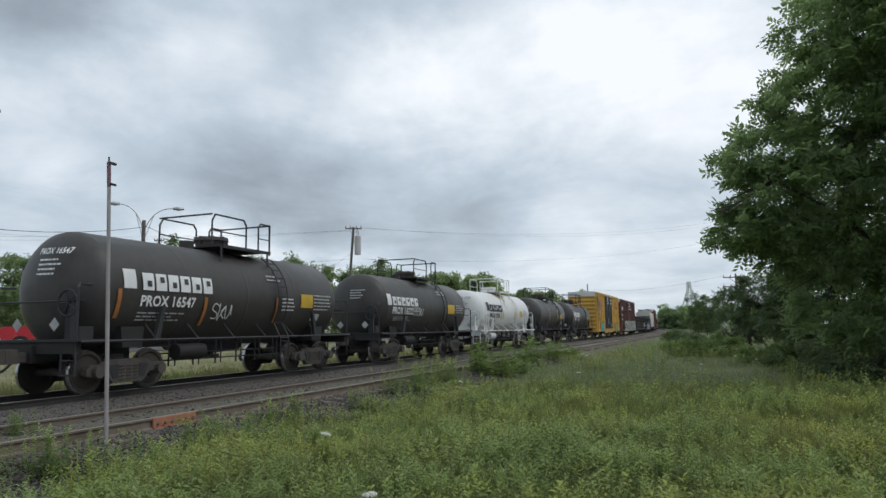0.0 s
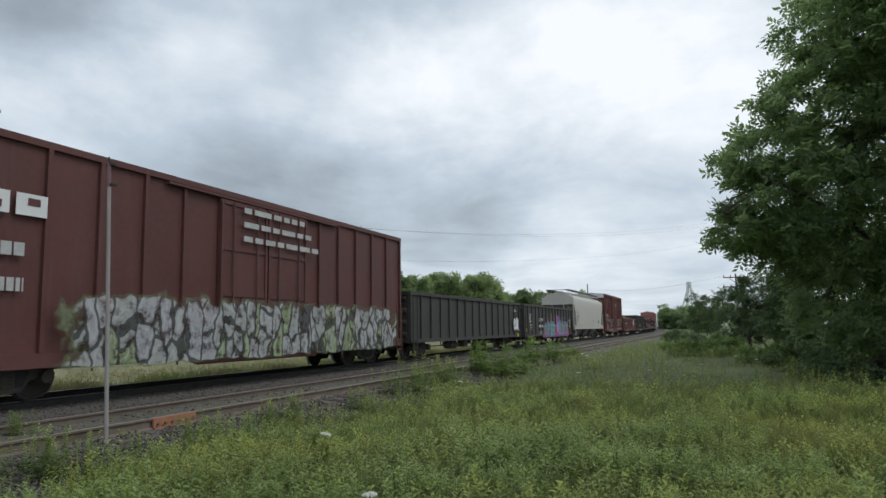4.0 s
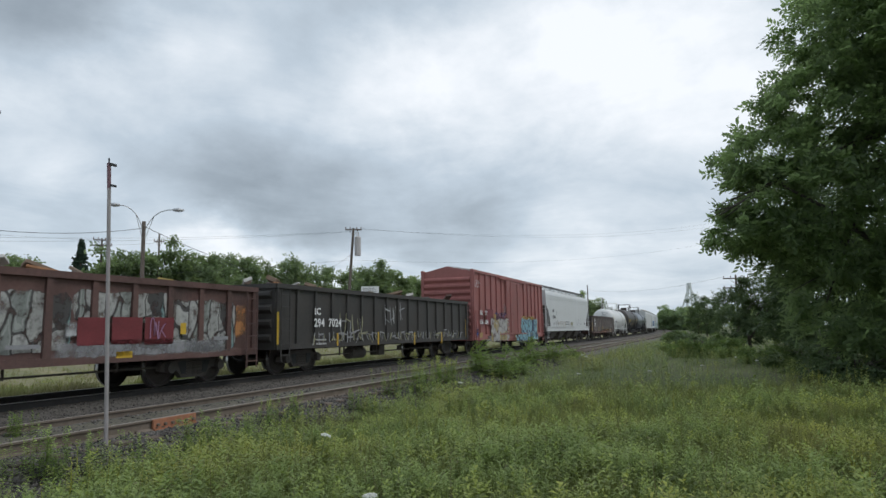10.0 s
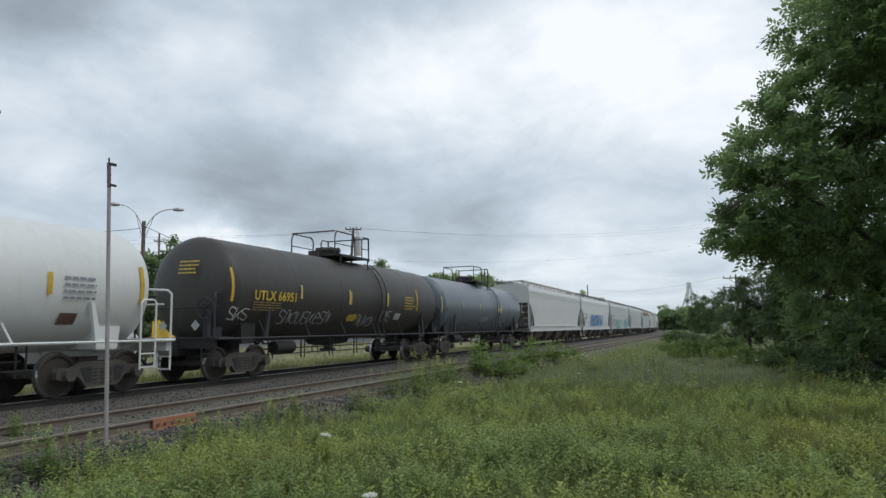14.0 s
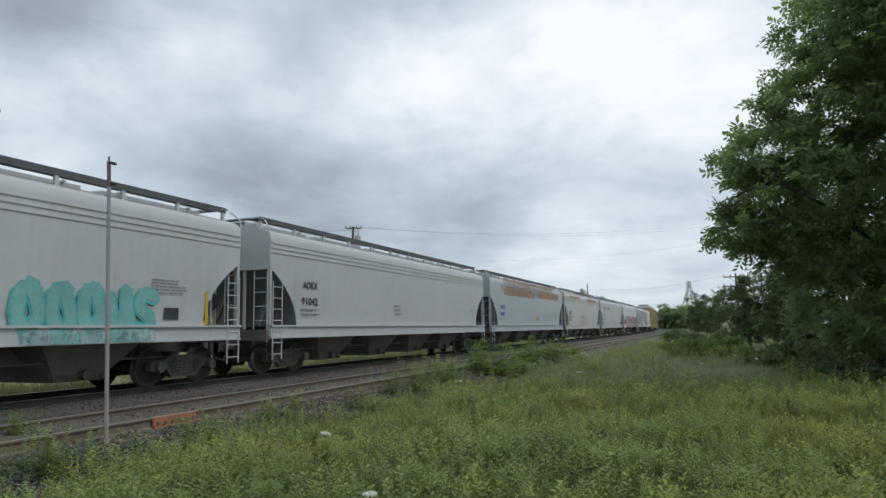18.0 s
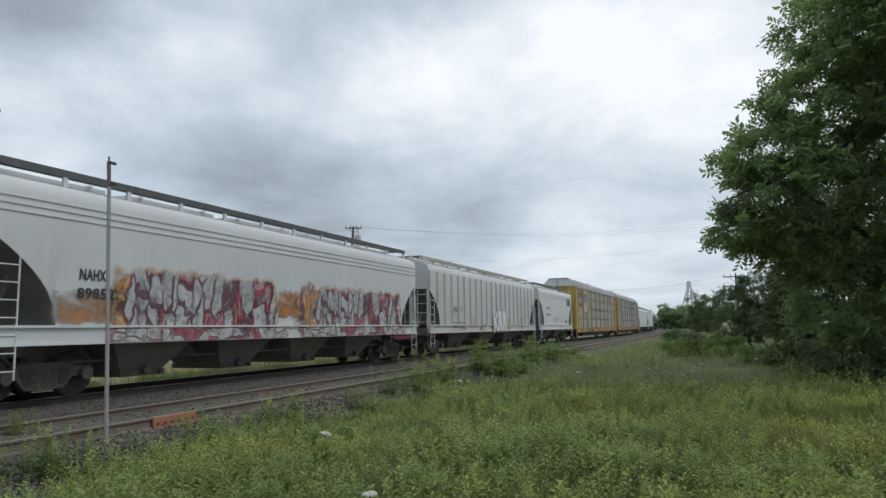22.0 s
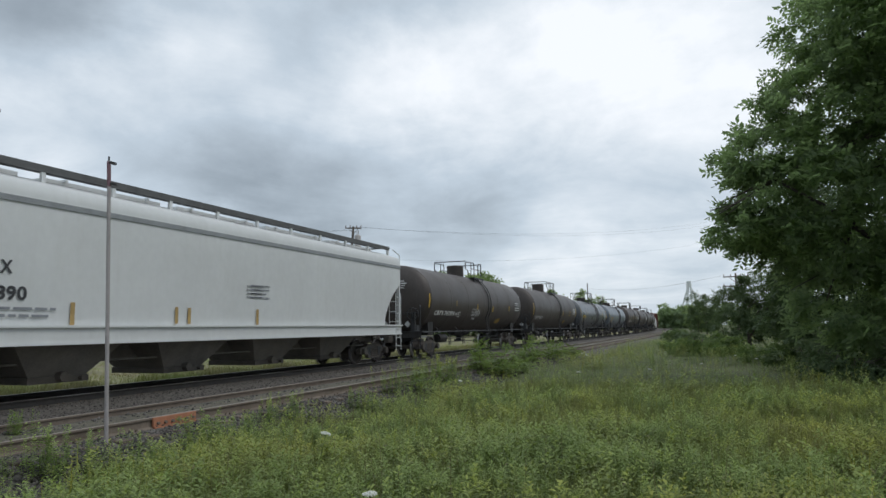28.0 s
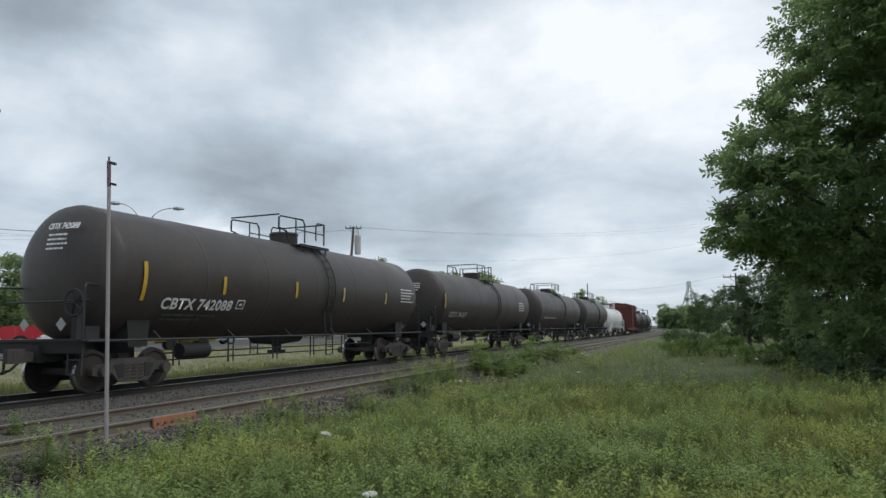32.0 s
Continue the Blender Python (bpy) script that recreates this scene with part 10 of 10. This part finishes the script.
decorate(16, [
    ('scr', -7.4, 3.8, 0.9, 0.43, 'W', ''),
    ('txt', -6.34, 2.21, 1.3, 0.25, 'W', 'BK   TY'),
    ('txt', -6.3, 1.71, 1.47, 0.26, 'W', '156  204'),
    ('pan', -6.83, 0.99, 0.53, 0.27, 'A2', ''),
    ('scr', -2.23, 2.55, 0.66, 0.52, 'GREYP', ''),
    ('soft', -7.43, 1.16, 0.74, 0.78, 'SOFTB', 'SOFTB'),
    ('soft', -2.93, 1.97, 3.22, 1.07, 'SOFTB', 'SOFTM'),
    ('pan', -6.48, 1.88, 0.55, 0.69, 'MARP', ''),
    ('pan', -5.22, 1.99, 1.3, 0.92, 'MARP', ''),
    ('pan', -6.3, 1.91, 0.16, 0.59, 'A2P', ''),
    ('pan', -4.24, 1.86, 0.54, 0.6, 'A2P', ''),
    ('soft', -2.42, 1.19, 1.9, 1.19, 'SOFTG', 'SOFTW'),
    ('soft', -3.99, 0.78, 4.74, 0.53, 'SOFTG', 'SOFTW'),
    ('soft', 3.58, 1.85, 4.14, 1.07, 'SOFTY', 'SOFTY'),
    ('art', -3.2, 1.4, 4.4, 1.7, 'ochre', ''),
    ('art', 3.7, 1.4, 5.2, 1.9, 'sky', ''),
    ('artsill', 2.9, 0.78, 7.0, 0.5, 'sky', ''),
    ('soft', 2.88, 0.71, 7.05, 1.02, 'SOFTG', 'SOFTB'),
    ('drip2', 5.75, 0.92, 0.88, 0.55, 'TEALP', 'WHITEP'),
])
decorate(17, [
    ('patch', -7.05, 2.71, 0.58, 0.25, 'GREYP', ''),
    ('txt', -7.05, 2.71, 0.58, 0.25, 'K', 'CPX'),
    ('txt', -6.81, 2.23, 1.0, 0.25, 'K', '2542'),
    ('pan', -5.94, 2.49, 0.26, 0.27, 'OUTL', ''),
    ('bar2', -6.94, 1.64, 0.66, 0.27, 'S', ''),
    ('scr', -5.79, 1.71, 0.92, 0.51, 'K', ''),
    ('scr', -3.86, 1.63, 1.66, 0.51, 'RUSTP', ''),
    ('str', -5.09, 1.64, 0.19, 0.42, 'A2', ''),
    ('str', -2.46, 1.65, 0.16, 0.47, 'A2', ''),
    ('str', 0.11, 1.63, 0.16, 0.38, 'A2', ''),
    ('pan', 0.58, 1.69, 0.8, 0.29, 'OLIVEP', ''),
    ('scr', 3.93, 1.62, 2.42, 1.12, 'S', ''),
    ('bar2', -1.44, 1.73, 1.66, 0.43, 'S', ''),
    ('pan', 7.14, 1.7, 0.45, 0.21, 'K', ''),
])
decorate(18, [
    ('txt', -6.46, 2.08, 1.09, 0.31, 'W', 'NOKL'),
    ('txt', -6.34, 1.65, 1.36, 0.37, 'W', '12787'),
    ('str', -8.13, 1.42, 0.43, 0.98, 'Y', ''),
    ('str', -3.8, 1.19, 0.16, 0.47, 'Y', ''),
    ('str', -1.3, 1.22, 0.16, 0.46, 'Y', ''),
    ('str', 2.55, 1.2, 0.16, 0.48, 'Y', ''),
    ('bar2', 5.76, 1.5, 0.47, 0.49, 'O', ''),
    ('soft', 5.8, 0.97, 1.11, 0.53, 'SOFTR', 'SOFTP'),
    ('soft', 6.89, 0.95, 0.76, 0.54, 'SOFTP', 'SOFTR'),
    ('soft', -2.66, 0.88, 2.59, 0.61, 'SOFTP', ''),
    ('soft', -2.72, 0.78, 2.26, 0.42, 'SOFTR', 'SOFTR'),
    ('soft', 0.32, 0.9, 5.23, 0.68, 'SOFTP', 'SOFTR'),
    ('soft', 4.02, 0.98, 6.54, 0.72, 'SOFTP', ''),
    ('soft', 4.54, 0.92, 5.51, 0.65, 'SOFTR', 'SOFTP'),
])
decorate(19, [
    ('txt', -4.23, 2.06, 2.06, 0.25, 'K', 'GATX 16595'),
    ('bar3', -3.91, 1.65, 1.84, 0.42, 'S', ''),
    ('str', -6.31, 2.27, 0.18, 0.84, 'Y2', ''),
    ('pan', 2.29, 2.06, 0.67, 0.34, 'Y2', ''),
    ('bar3', -1.33, 1.98, 1.39, 0.25, 'S', ''),
    ('str', 3.79, 2.32, 0.11, 0.44, 'Y', ''),
    ('str', 6.14, 2.4, 0.15, 0.88, 'Y', ''),
    ('bar4', 4.6, 2.25, 0.99, 0.55, 'S', ''),
    ('pan', 4.35, 1.62, 0.42, 0.27, 'K2', ''),
])
decorate(20, [
    ('txt', -5.41, 2.35, 2.07, 0.3, 'A', 'UTLX 66951'),
    ('bar4', -5.71, 2.04, 1.46, 0.3, 'A2', ''),
    ('str', -7.41, 2.6, 0.16, 0.95, 'Y', ''),
    ('str', -4.08, 2.54, 0.16, 0.43, 'Y2', ''),
    ('str', -0.99, 2.48, 0.16, 0.5, 'Y2', ''),
    ('str', 2.09, 2.51, 0.16, 0.52, 'Y2', ''),
    ('scr', -7.0, 1.8, 0.85, 0.4, 'W', ''),
    ('scr', -3.61, 1.73, 2.97, 0.51, 'O', ''),
    ('bar5', 4.21, 2.42, 1.09, 0.59, 'A', ''),
    ('dome', -0.56, 1.78, 0.73, 0.39, 'A', ''),
    ('scr', 0.56, 1.65, 1.48, 0.5, 'O', ''),
    ('scr', 2.06, 1.84, 0.92, 0.49, 'O', ''),
    ('pan', 3.16, 1.85, 0.54, 0.28, 'O', ''),
    ('str', -0.9, 2.45, 0.11, 0.46, 'Y', ''),
    ('str', 2.05, 2.46, 0.14, 0.46, 'Y', ''),
    ('str', 4.96, 2.59, 0.2, 0.95, 'Y', ''),
])
decorate(21, [
    ('str', -7.42, 2.5, 0.17, 0.78, 'Y2', ''),
    ('pan', 2.11, 2.43, 0.79, 0.35, 'Y2', ''),
    ('str', -4.4, 2.54, 0.13, 0.31, 'Y2', ''),
    ('str', -1.68, 2.54, 0.15, 0.34, 'Y2', ''),
    ('scr', -0.7, 1.82, 1.18, 0.26, 'O', ''),
])
decorate(23, [
    ('txt', -7.16, 2.65, 0.76, 0.24, 'K', 'RGCX'),
    ('txt', -7.12, 2.23, 0.94, 0.25, 'K', '38210'),
    ('pan', -6.38, 2.56, 0.27, 0.25, 'OUTL', ''),
    ('bar2', -7.37, 1.8, 0.66, 0.26, 'S', ''),
    ('glitch', -0.52, 1.82, 8.81, 1.78, 'SKYB', 'GLITCH'),
    ('str', -8.07, 1.92, 0.16, 0.91, 'A2', ''),
    ('str', -5.93, 1.66, 0.14, 0.46, 'A2', ''),
    ('bar4', 6.1, 1.85, 1.22, 0.63, 'S', ''),
    ('bar2', 4.92, 1.63, 0.72, 0.26, 'A2', ''),
    ('bar2', -5.92, 1.11, 0.69, 0.14, 'S', ''),
])
decorate(24, [
    ('txt', -7.22, 2.76, 1.05, 0.26, 'K', 'WLPX'),
    ('txt', -7.14, 2.24, 1.22, 0.26, 'K', '60433'),
    ('bar2', -7.14, 1.85, 1.22, 0.24, 'S', ''),
    ('tagh', -0.38, 1.76, 3.34, 0.92, 'RUSTP', 'ESTA'),
    ('bar5', 7.09, 2.37, 1.13, 0.38, 'S', ''),
    ('pan', 7.17, 1.74, 0.48, 0.28, 'K', ''),
    ('str', 8.38, 1.9, 0.21, 0.83, 'Y', ''),
    ('str', 4.99, 1.65, 0.14, 0.49, 'Y', ''),
    ('soft', 4.46, 1.76, 3.38, 0.98, 'SOFTT', ''),
    ('soft', -3.6, 1.75, 4.4, 1.3, 'SOFTT', ''),
    ('throw', -3.6, 1.75, 4.0, 1.25, 'TEALM', 'TEALP'),
    ('throw', 4.9, 1.75, 3.6, 1.2, 'TEALM', 'TEAL'),
    ('artsill', -3.6, 1.26, 4.0, 0.34, 'teal', ''),
    ('artsill', 4.9, 1.26, 3.7, 0.34, 'teal', ''),
    ('str', -5.84, 1.7, 0.16, 0.42, 'Y', ''),
    ('str', -3.12, 1.68, 0.19, 0.46, 'Y', ''),
    ('str', -0.78, 1.67, 0.21, 0.48, 'Y', ''),
    ('str', -7.74, 1.89, 0.17, 0.8, 'Y', ''),
])
decorate(25, [
    ('txt', -7.87, 2.73, 0.86, 0.24, 'K', 'AOKX'),
    ('txt', -7.9, 2.21, 0.93, 0.25, 'K', '91042'),
    ('bar2', -7.86, 1.88, 1.13, 0.28, 'S', ''),
    ('bar3', -1.31, 2.07, 0.65, 0.5, 'S', ''),
    ('pan', -8.85, 1.27, 0.76, 0.14, 'Y', ''),
    ('pan', -5.7, 1.28, 0.39, 0.12, 'Y', ''),
    ('pan', -3.09, 1.31, 0.38, 0.13, 'Y', ''),
    ('bar3', 7.85, 2.21, 0.73, 0.15, 'S', ''),
    ('pan', 5.6, 1.27, 0.47, 0.11, 'Y', ''),
    ('pan', 8.67, 1.29, 0.88, 0.12, 'Y', ''),
    ('bar2', 6.71, 1.31, 0.58, 0.17, 'S', ''),
])
decorate(26, [
    ('txt', -7.63, 2.56, 0.97, 0.26, 'B', 'WLPX'),
    ('txt', -7.74, 2.15, 0.91, 0.24, 'B', '10287'),
    ('bar2', -7.72, 1.86, 0.99, 0.13, 'S', ''),
    ('soft', -3.6, 3.65, 11.0, 1.1, 'RUSTB', 'RUSTB'),
    ('soft', 4.6, 3.7, 10.6, 0.95, 'RUSTB', 'RUSTB'),
    ('rust', -0.32, 3.72, 19.05, 1.3, 'RUST', ''),
    ('pan', 1.21, 1.9, 0.81, 0.24, 'A2', ''),
    ('pan', -8.4, 1.36, 0.27, 0.13, 'TEALP', ''),
    ('str', 3.62, 2.04, 0.26, 0.25, 'K', ''),
])
decorate(27, [
    ('bar4', -13.64, 2.22, 1.32, 0.5, 'S', ''),
    ('txt', -7.29, 2.57, 0.96, 0.24, 'K', 'ACFX'),
    ('txt', -7.15, 2.15, 1.23, 0.24, 'S', '99243'),
    ('rust', -7.23, 1.69, 1.31, 0.52, 'RUSTP', ''),
    ('soft', -5.0, 3.98, 7.5, 0.5, 'RUSTB', ''),
    ('soft', 4.2, 3.95, 8.0, 0.55, 'RUSTB', 'RUSTB'),
    ('rust', 3.59, 4.19, 1.78, 0.37, 'RUSTP', ''),
    ('str', -8.0, 1.94, 0.16, 0.91, 'A2', ''),
    ('scr', -0.63, 2.21, 3.07, 0.29, 'S', ''),
    ('scr', -0.01, 1.71, 3.21, 0.59, 'S', ''),
])
decorate(28, [
    ('soft', -6.7, 3.35, 2.2, 0.8, 'SOFTY2', 'SOFTY2'),
    ('soft', -3.5, 3.4, 3.6, 0.6, 'SOFTY2', ''),
    ('txt', -7.0, 2.67, 0.98, 0.23, 'K', 'WLPX'),
    ('txt', -6.98, 2.18, 1.12, 0.24, 'K', '60536'),
    ('pan', -5.67, 2.4, 0.27, 0.26, 'OUTL', ''),
    ('bar2', -7.09, 1.67, 1.08, 0.3, 'S', ''),
    ('str', -8.0, 1.91, 0.18, 0.84, 'A2', ''),
    ('str', -5.44, 1.65, 0.14, 0.45, 'A2', ''),
    ('pan', -0.11, 1.97, 0.82, 0.26, 'Y', ''),
    ('bar2', 1.57, 1.77, 1.61, 0.61, 'S', ''),
    ('bar3', 6.65, 2.34, 1.2, 0.43, 'S', ''),
    ('pan', 6.81, 1.69, 0.6, 0.3, 'K', ''),
    ('bar1', -4.37, 1.11, 1.13, 0.13, 'S', ''),
])
decorate(29, [
    ('txt', -7.25, 2.51, 0.66, 0.24, 'K', 'NAHX'),
    ('txt', -7.07, 2.12, 1.12, 0.23, 'K', '898522'),
    ('soft', -7.5, 1.84, 1.99, 1.12, 'SOFTG', 'SOFTO'),
    ('soft', -6.69, 1.99, 0.75, 1.14, 'SOFTO', 'SOFTY'),
    ('art', -3.75, 2.1, 6.8, 1.95, 'silver', ''),
    ('art', 4.05, 2.1, 8.7, 1.9, 'silver', ''),
    ('soft', -0.2, 2.1, 1.6, 1.3, 'SOFTO', 'SOFTO'),
    ('soft', -7.3, 1.14, 1.72, 0.28, 'SOFTB', 'SOFTM'),
    ('artsill', -3.6, 1.27, 7.4, 0.36, 'silver_sill', ''),
    ('artsill', 4.3, 1.27, 8.6, 0.36, 'silver_sill', ''),
    ('pan', 8.24, 1.07, 1.91, 0.37, 'MARP', ''),
])
decorate(30, [
    ('txt', -6.66, 2.22, 0.67, 0.23, 'K', '5953'),
    ('pan', -5.8, 2.26, 0.23, 0.27, 'OUTL', ''),
    ('txt', -6.68, 1.56, 0.71, 0.09, 'K', '194300LBS'),
    ('txt', -6.67, 1.37, 0.71, 0.1, 'K', '68700LBS'),
    ('txt', -5.77, 1.57, 0.7, 0.1, 'K', '88150 KGS'),
    ('txt', -5.76, 1.36, 0.7, 0.11, 'K', '3150 KGS'),
    ('pan', -5.3, 1.42, 0.17, 0.46, 'Y', ''),
    ('pan', -2.55, 1.37, 0.2, 0.4, 'Y', ''),
    ('pan', 0.17, 1.38, 0.2, 0.4, 'Y', ''),
    ('pan', 2.9, 1.4, 0.28, 0.46, 'Y', ''),
    ('scr', -3.81, 1.58, 1.1, 0.54, 'RUSTP', ''),
    ('scr', -2.23, 1.32, 0.5, 0.44, 'K', ''),
    ('scr', 2.42, 1.52, 0.55, 0.83, 'PURPLE', ''),
    ('bar3', 6.02, 1.55, 0.83, 0.76, 'A2', ''),
    ('throw', 0.85, 1.72, 2.7, 1.3, 'W', 'BLACKP'),
])
decorate(31, [
    ('txt', -3.24, 2.75, 1.15, 0.19, 'S', 'WRWX'),
    ('txt', -3.26, 2.23, 1.42, 0.21, 'S', '12271'),
    ('brand4', 4.74, 3.43, 1.6, 0.64, 'GREYP2', ''),
    ('scr', -1.18, 1.77, 0.55, 0.47, 'K', ''),
    ('bar4', 0.25, 1.91, 1.01, 0.4, 'PINKP', ''),
    ('scr', 1.51, 1.76, 0.54, 0.5, 'PINKP', ''),
    ('bar3', 3.39, 2.16, 1.1, 0.22, 'S', ''),
    ('pan', 3.49, 1.75, 0.52, 0.31, 'K', ''),
    ('pan', 0.28, 1.06, 0.49, 0.13, 'Y', ''),
    ('pan', 2.42, 1.05, 0.5, 0.14, 'Y', ''),
    ('pan', 4.53, 1.07, 0.49, 0.13, 'Y', ''),
    ('bar1', -0.9, 1.14, 1.05, 0.14, 'K', ''),
    ('bar2', 3.53, 1.46, 0.8, 0.11, 'S', ''),
])
decorate(34, [
    ('str', 3.22, 1.56, 0.16, 0.45, 'A2', ''),
    ('str', 5.88, 1.58, 0.17, 0.49, 'A2', ''),
    ('str', 8.74, 1.86, 0.18, 0.92, 'A2', ''),
    ('pan', 8.27, 1.59, 0.43, 0.32, 'K', ''),
    ('bar2', 5.31, 1.51, 0.24, 0.1, 'S', ''),
    ('bar2', 6.97, 1.52, 0.37, 0.11, 'S', ''),
    ('bar1', 6.12, 1.08, 1.02, 0.15, 'S', ''),
])
decorate(35, [
    ('txt', -7.52, 2.54, 0.88, 0.25, 'K', 'WFRX'),
    ('txt', -7.4, 2.06, 1.26, 0.27, 'K', '883890'),
    ('bar2', -7.11, 1.71, 1.96, 0.27, 'S', ''),
    ('bar4', 0.16, 2.39, 0.76, 0.4, 'S', ''),
    ('str', -8.37, 1.94, 0.14, 0.95, 'A2', ''),
    ('str', -5.76, 1.69, 0.17, 0.47, 'A2', ''),
    ('str', -2.87, 1.7, 0.1, 0.4, 'A2', ''),
    ('bar4', 0.41, 2.4, 0.89, 0.45, 'S', ''),
    ('str', -2.44, 1.69, 0.11, 0.39, 'A2', ''),
    ('str', 0.28, 1.69, 0.13, 0.43, 'A2', ''),
])
decorate(36, [
    ('txt', -4.3, 2.0, 0.18, 0.21, 'W', '4'),
    ('pan', -3.87, 1.98, 0.3, 0.27, 'OUTW', ''),
    ('scr', -1.45, 2.12, 1.3, 0.42, 'W', ''),
    ('scr', -1.5, 1.8, 0.6, 0.1, 'W', ''),
    ('bar4', 6.75, 2.6, 1.07, 0.58, 'W', ''),
    ('pan', 6.75, 2.6, 1.07, 0.58, 'DK', ''),
    ('patch', 3.29, 1.69, 0.82, 0.44, 'A2P', ''),
    ('str', -1.22, 2.42, 0.1, 0.29, 'Y', ''),
    ('str', 1.56, 2.35, 0.11, 0.3, 'Y', ''),
    ('str', 4.89, 2.45, 0.15, 0.32, 'Y', ''),
    ('str', -4.52, 2.54, 0.06, 0.21, 'Y', ''),
    ('txt', -5.9, 2.02, 2.62, 0.24, 'W', 'CBTX 742894'),
    ('str', -8.06, 2.56, 0.2, 0.64, 'Y', ''),
])
decorate(37, [
    ('str', 1.82, 2.42, 0.15, 0.45, 'Y', ''),
    ('str', 4.72, 2.44, 0.12, 0.49, 'Y', ''),
    ('patch', 3.2, 1.72, 0.8, 0.31, 'A2P', ''),
    ('bar4', 6.72, 2.62, 1.19, 0.56, 'W', ''),
    ('str', 7.49, 2.54, 0.16, 0.8, 'Y', ''),
    ('txt', -6.48, 1.99, 2.23, 0.26, 'O', 'CBTX 742719'),
    ('str', -8.39, 2.59, 0.2, 0.86, 'Y', ''),
])
decorate(38, [
    ('str', -8.58, 2.66, 0.18, 0.89, 'Y', ''),
    ('txt', -6.53, 2.26, 1.91, 0.24, 'Y', 'NATX 250969'),
    ('bar3', -6.48, 1.9, 1.48, 0.35, 'A2', ''),
    ('str', -5.1, 2.71, 0.14, 0.4, 'Y2', ''),
    ('bar6', 7.05, 2.4, 1.15, 0.58, 'W', ''),
    ('str', 5.18, 2.62, 0.11, 0.47, 'Y', ''),
    ('str', 8.25, 2.59, 0.16, 0.93, 'Y', ''),
    ('pan', 6.37, 1.85, 0.48, 0.31, 'OUTW', ''),
])
decorate(39, [
    ('txt', -6.04, 2.28, 2.17, 0.27, 'A2', 'UTLX 666663'),
    ('bar4', -5.97, 1.94, 1.93, 0.29, 'A2', ''),
    ('str', -8.16, 2.46, 0.15, 0.88, 'Y', ''),
    ('str', -4.71, 2.49, 0.13, 0.4, 'Y', ''),
    ('str', -1.76, 2.5, 0.12, 0.37, 'Y2', ''),
    ('str', 1.47, 2.42, 0.21, 0.52, 'Y2', ''),
    ('bar4', 7.15, 2.35, 1.33, 0.4, 'O', ''),
    ('pan', -3.99, 1.86, 0.42, 0.17, 'DK', ''),
])
decorate(40, [
    ('txt', -5.41, 1.98, 2.55, 0.31, 'W', 'CBTX 742088'),
    ('bar2', -5.54, 1.66, 1.92, 0.27, 'K3', ''),
    ('str', -7.32, 2.46, 0.17, 0.9, 'Y', ''),
    ('str', -4.59, 2.5, 0.14, 0.48, 'Y', ''),
    ('str', -1.23, 2.54, 0.15, 0.49, 'Y', ''),
    ('str', 1.69, 2.51, 0.11, 0.48, 'Y2', ''),
    ('str', 4.97, 2.49, 0.15, 0.41, 'Y2', ''),
    ('bar5', 6.94, 2.66, 1.25, 0.61, 'W', ''),
    ('pan', -3.78, 2.02, 0.33, 0.27, 'OUTW', ''),
])
decorate(41, [
    ('txt', -6.0, 1.98, 2.58, 0.29, 'O', 'CBTX 741827'),
    ('str', -8.09, 2.62, 0.3, 0.69, 'Y', ''),
    ('bar4', 5.89, 2.63, 1.44, 0.62, 'W', ''),
])
decorate(42, [
    ('bar1', -4.28, 2.0, 4.94, 0.3, 'O', ''),
])
head_mark(1, 'PROX 16547', 0.8, 0.15, -0.30, 3.11, WHITE)
head_mark(1, '', 0.62, 0.42, -0.30, 2.75, WHITE)
head_mark(2, '', 0.62, 0.42, -0.30, 2.73, OFFWHITE)
head_mark(3, 'PROX 17555', 0.8, 0.15, -0.30, 3.03, INK_SOFT)
head_mark(3, '', 0.62, 0.42, -0.30, 2.67, INK_SOFT)
head_mark(4, '', 0.62, 0.42, -0.30, 2.73, OFFWHITE)
head_mark(5, '', 0.62, 0.42, -0.30, 2.73, OFFWHITE)
head_mark(19, 'GATX 16595', 0.8, 0.15, -0.30, 3.21, INK_SOFT)
head_mark(19, '', 0.62, 0.42, -0.30, 2.85, INK_SOFT)
head_mark(20, '', 0.62, 0.42, -0.30, 3.09, AMBER)
head_mark(21, '', 0.62, 0.42, -0.30, 3.05, OFFWHITE)
head_mark(36, '', 0.62, 0.42, -0.30, 3.31, WHITE)
head_mark(37, '', 0.62, 0.42, -0.30, 3.31, WHITE)
head_mark(38, '', 0.62, 0.42, -0.30, 3.07, AMBER)
head_mark(39, '', 0.62, 0.42, -0.30, 3.07, AMBER)
head_mark(40, 'CBTX 742088', 0.8, 0.15, -0.30, 3.67, WHITE)
head_mark(40, '', 0.62, 0.42, -0.30, 3.31, WHITE)
head_mark(41, '', 0.62, 0.42, -0.30, 3.31, WHITE)
head_mark(42, '', 0.62, 0.42, -0.30, 3.31, WHITE)


def on_track(s):
    x, y, a = bend(s, TRACK_Y)
    return pose(x, y, 0, 0, 0, math.degrees(a))


def motions():
    """The whole train rolls past at a steady speed, round the bend and down the straight."""
    for car, xc in TRAIN:
        walk(car, [(t, on_track(xc - run(t))) for t in range(0, 33, 2)])


motions()
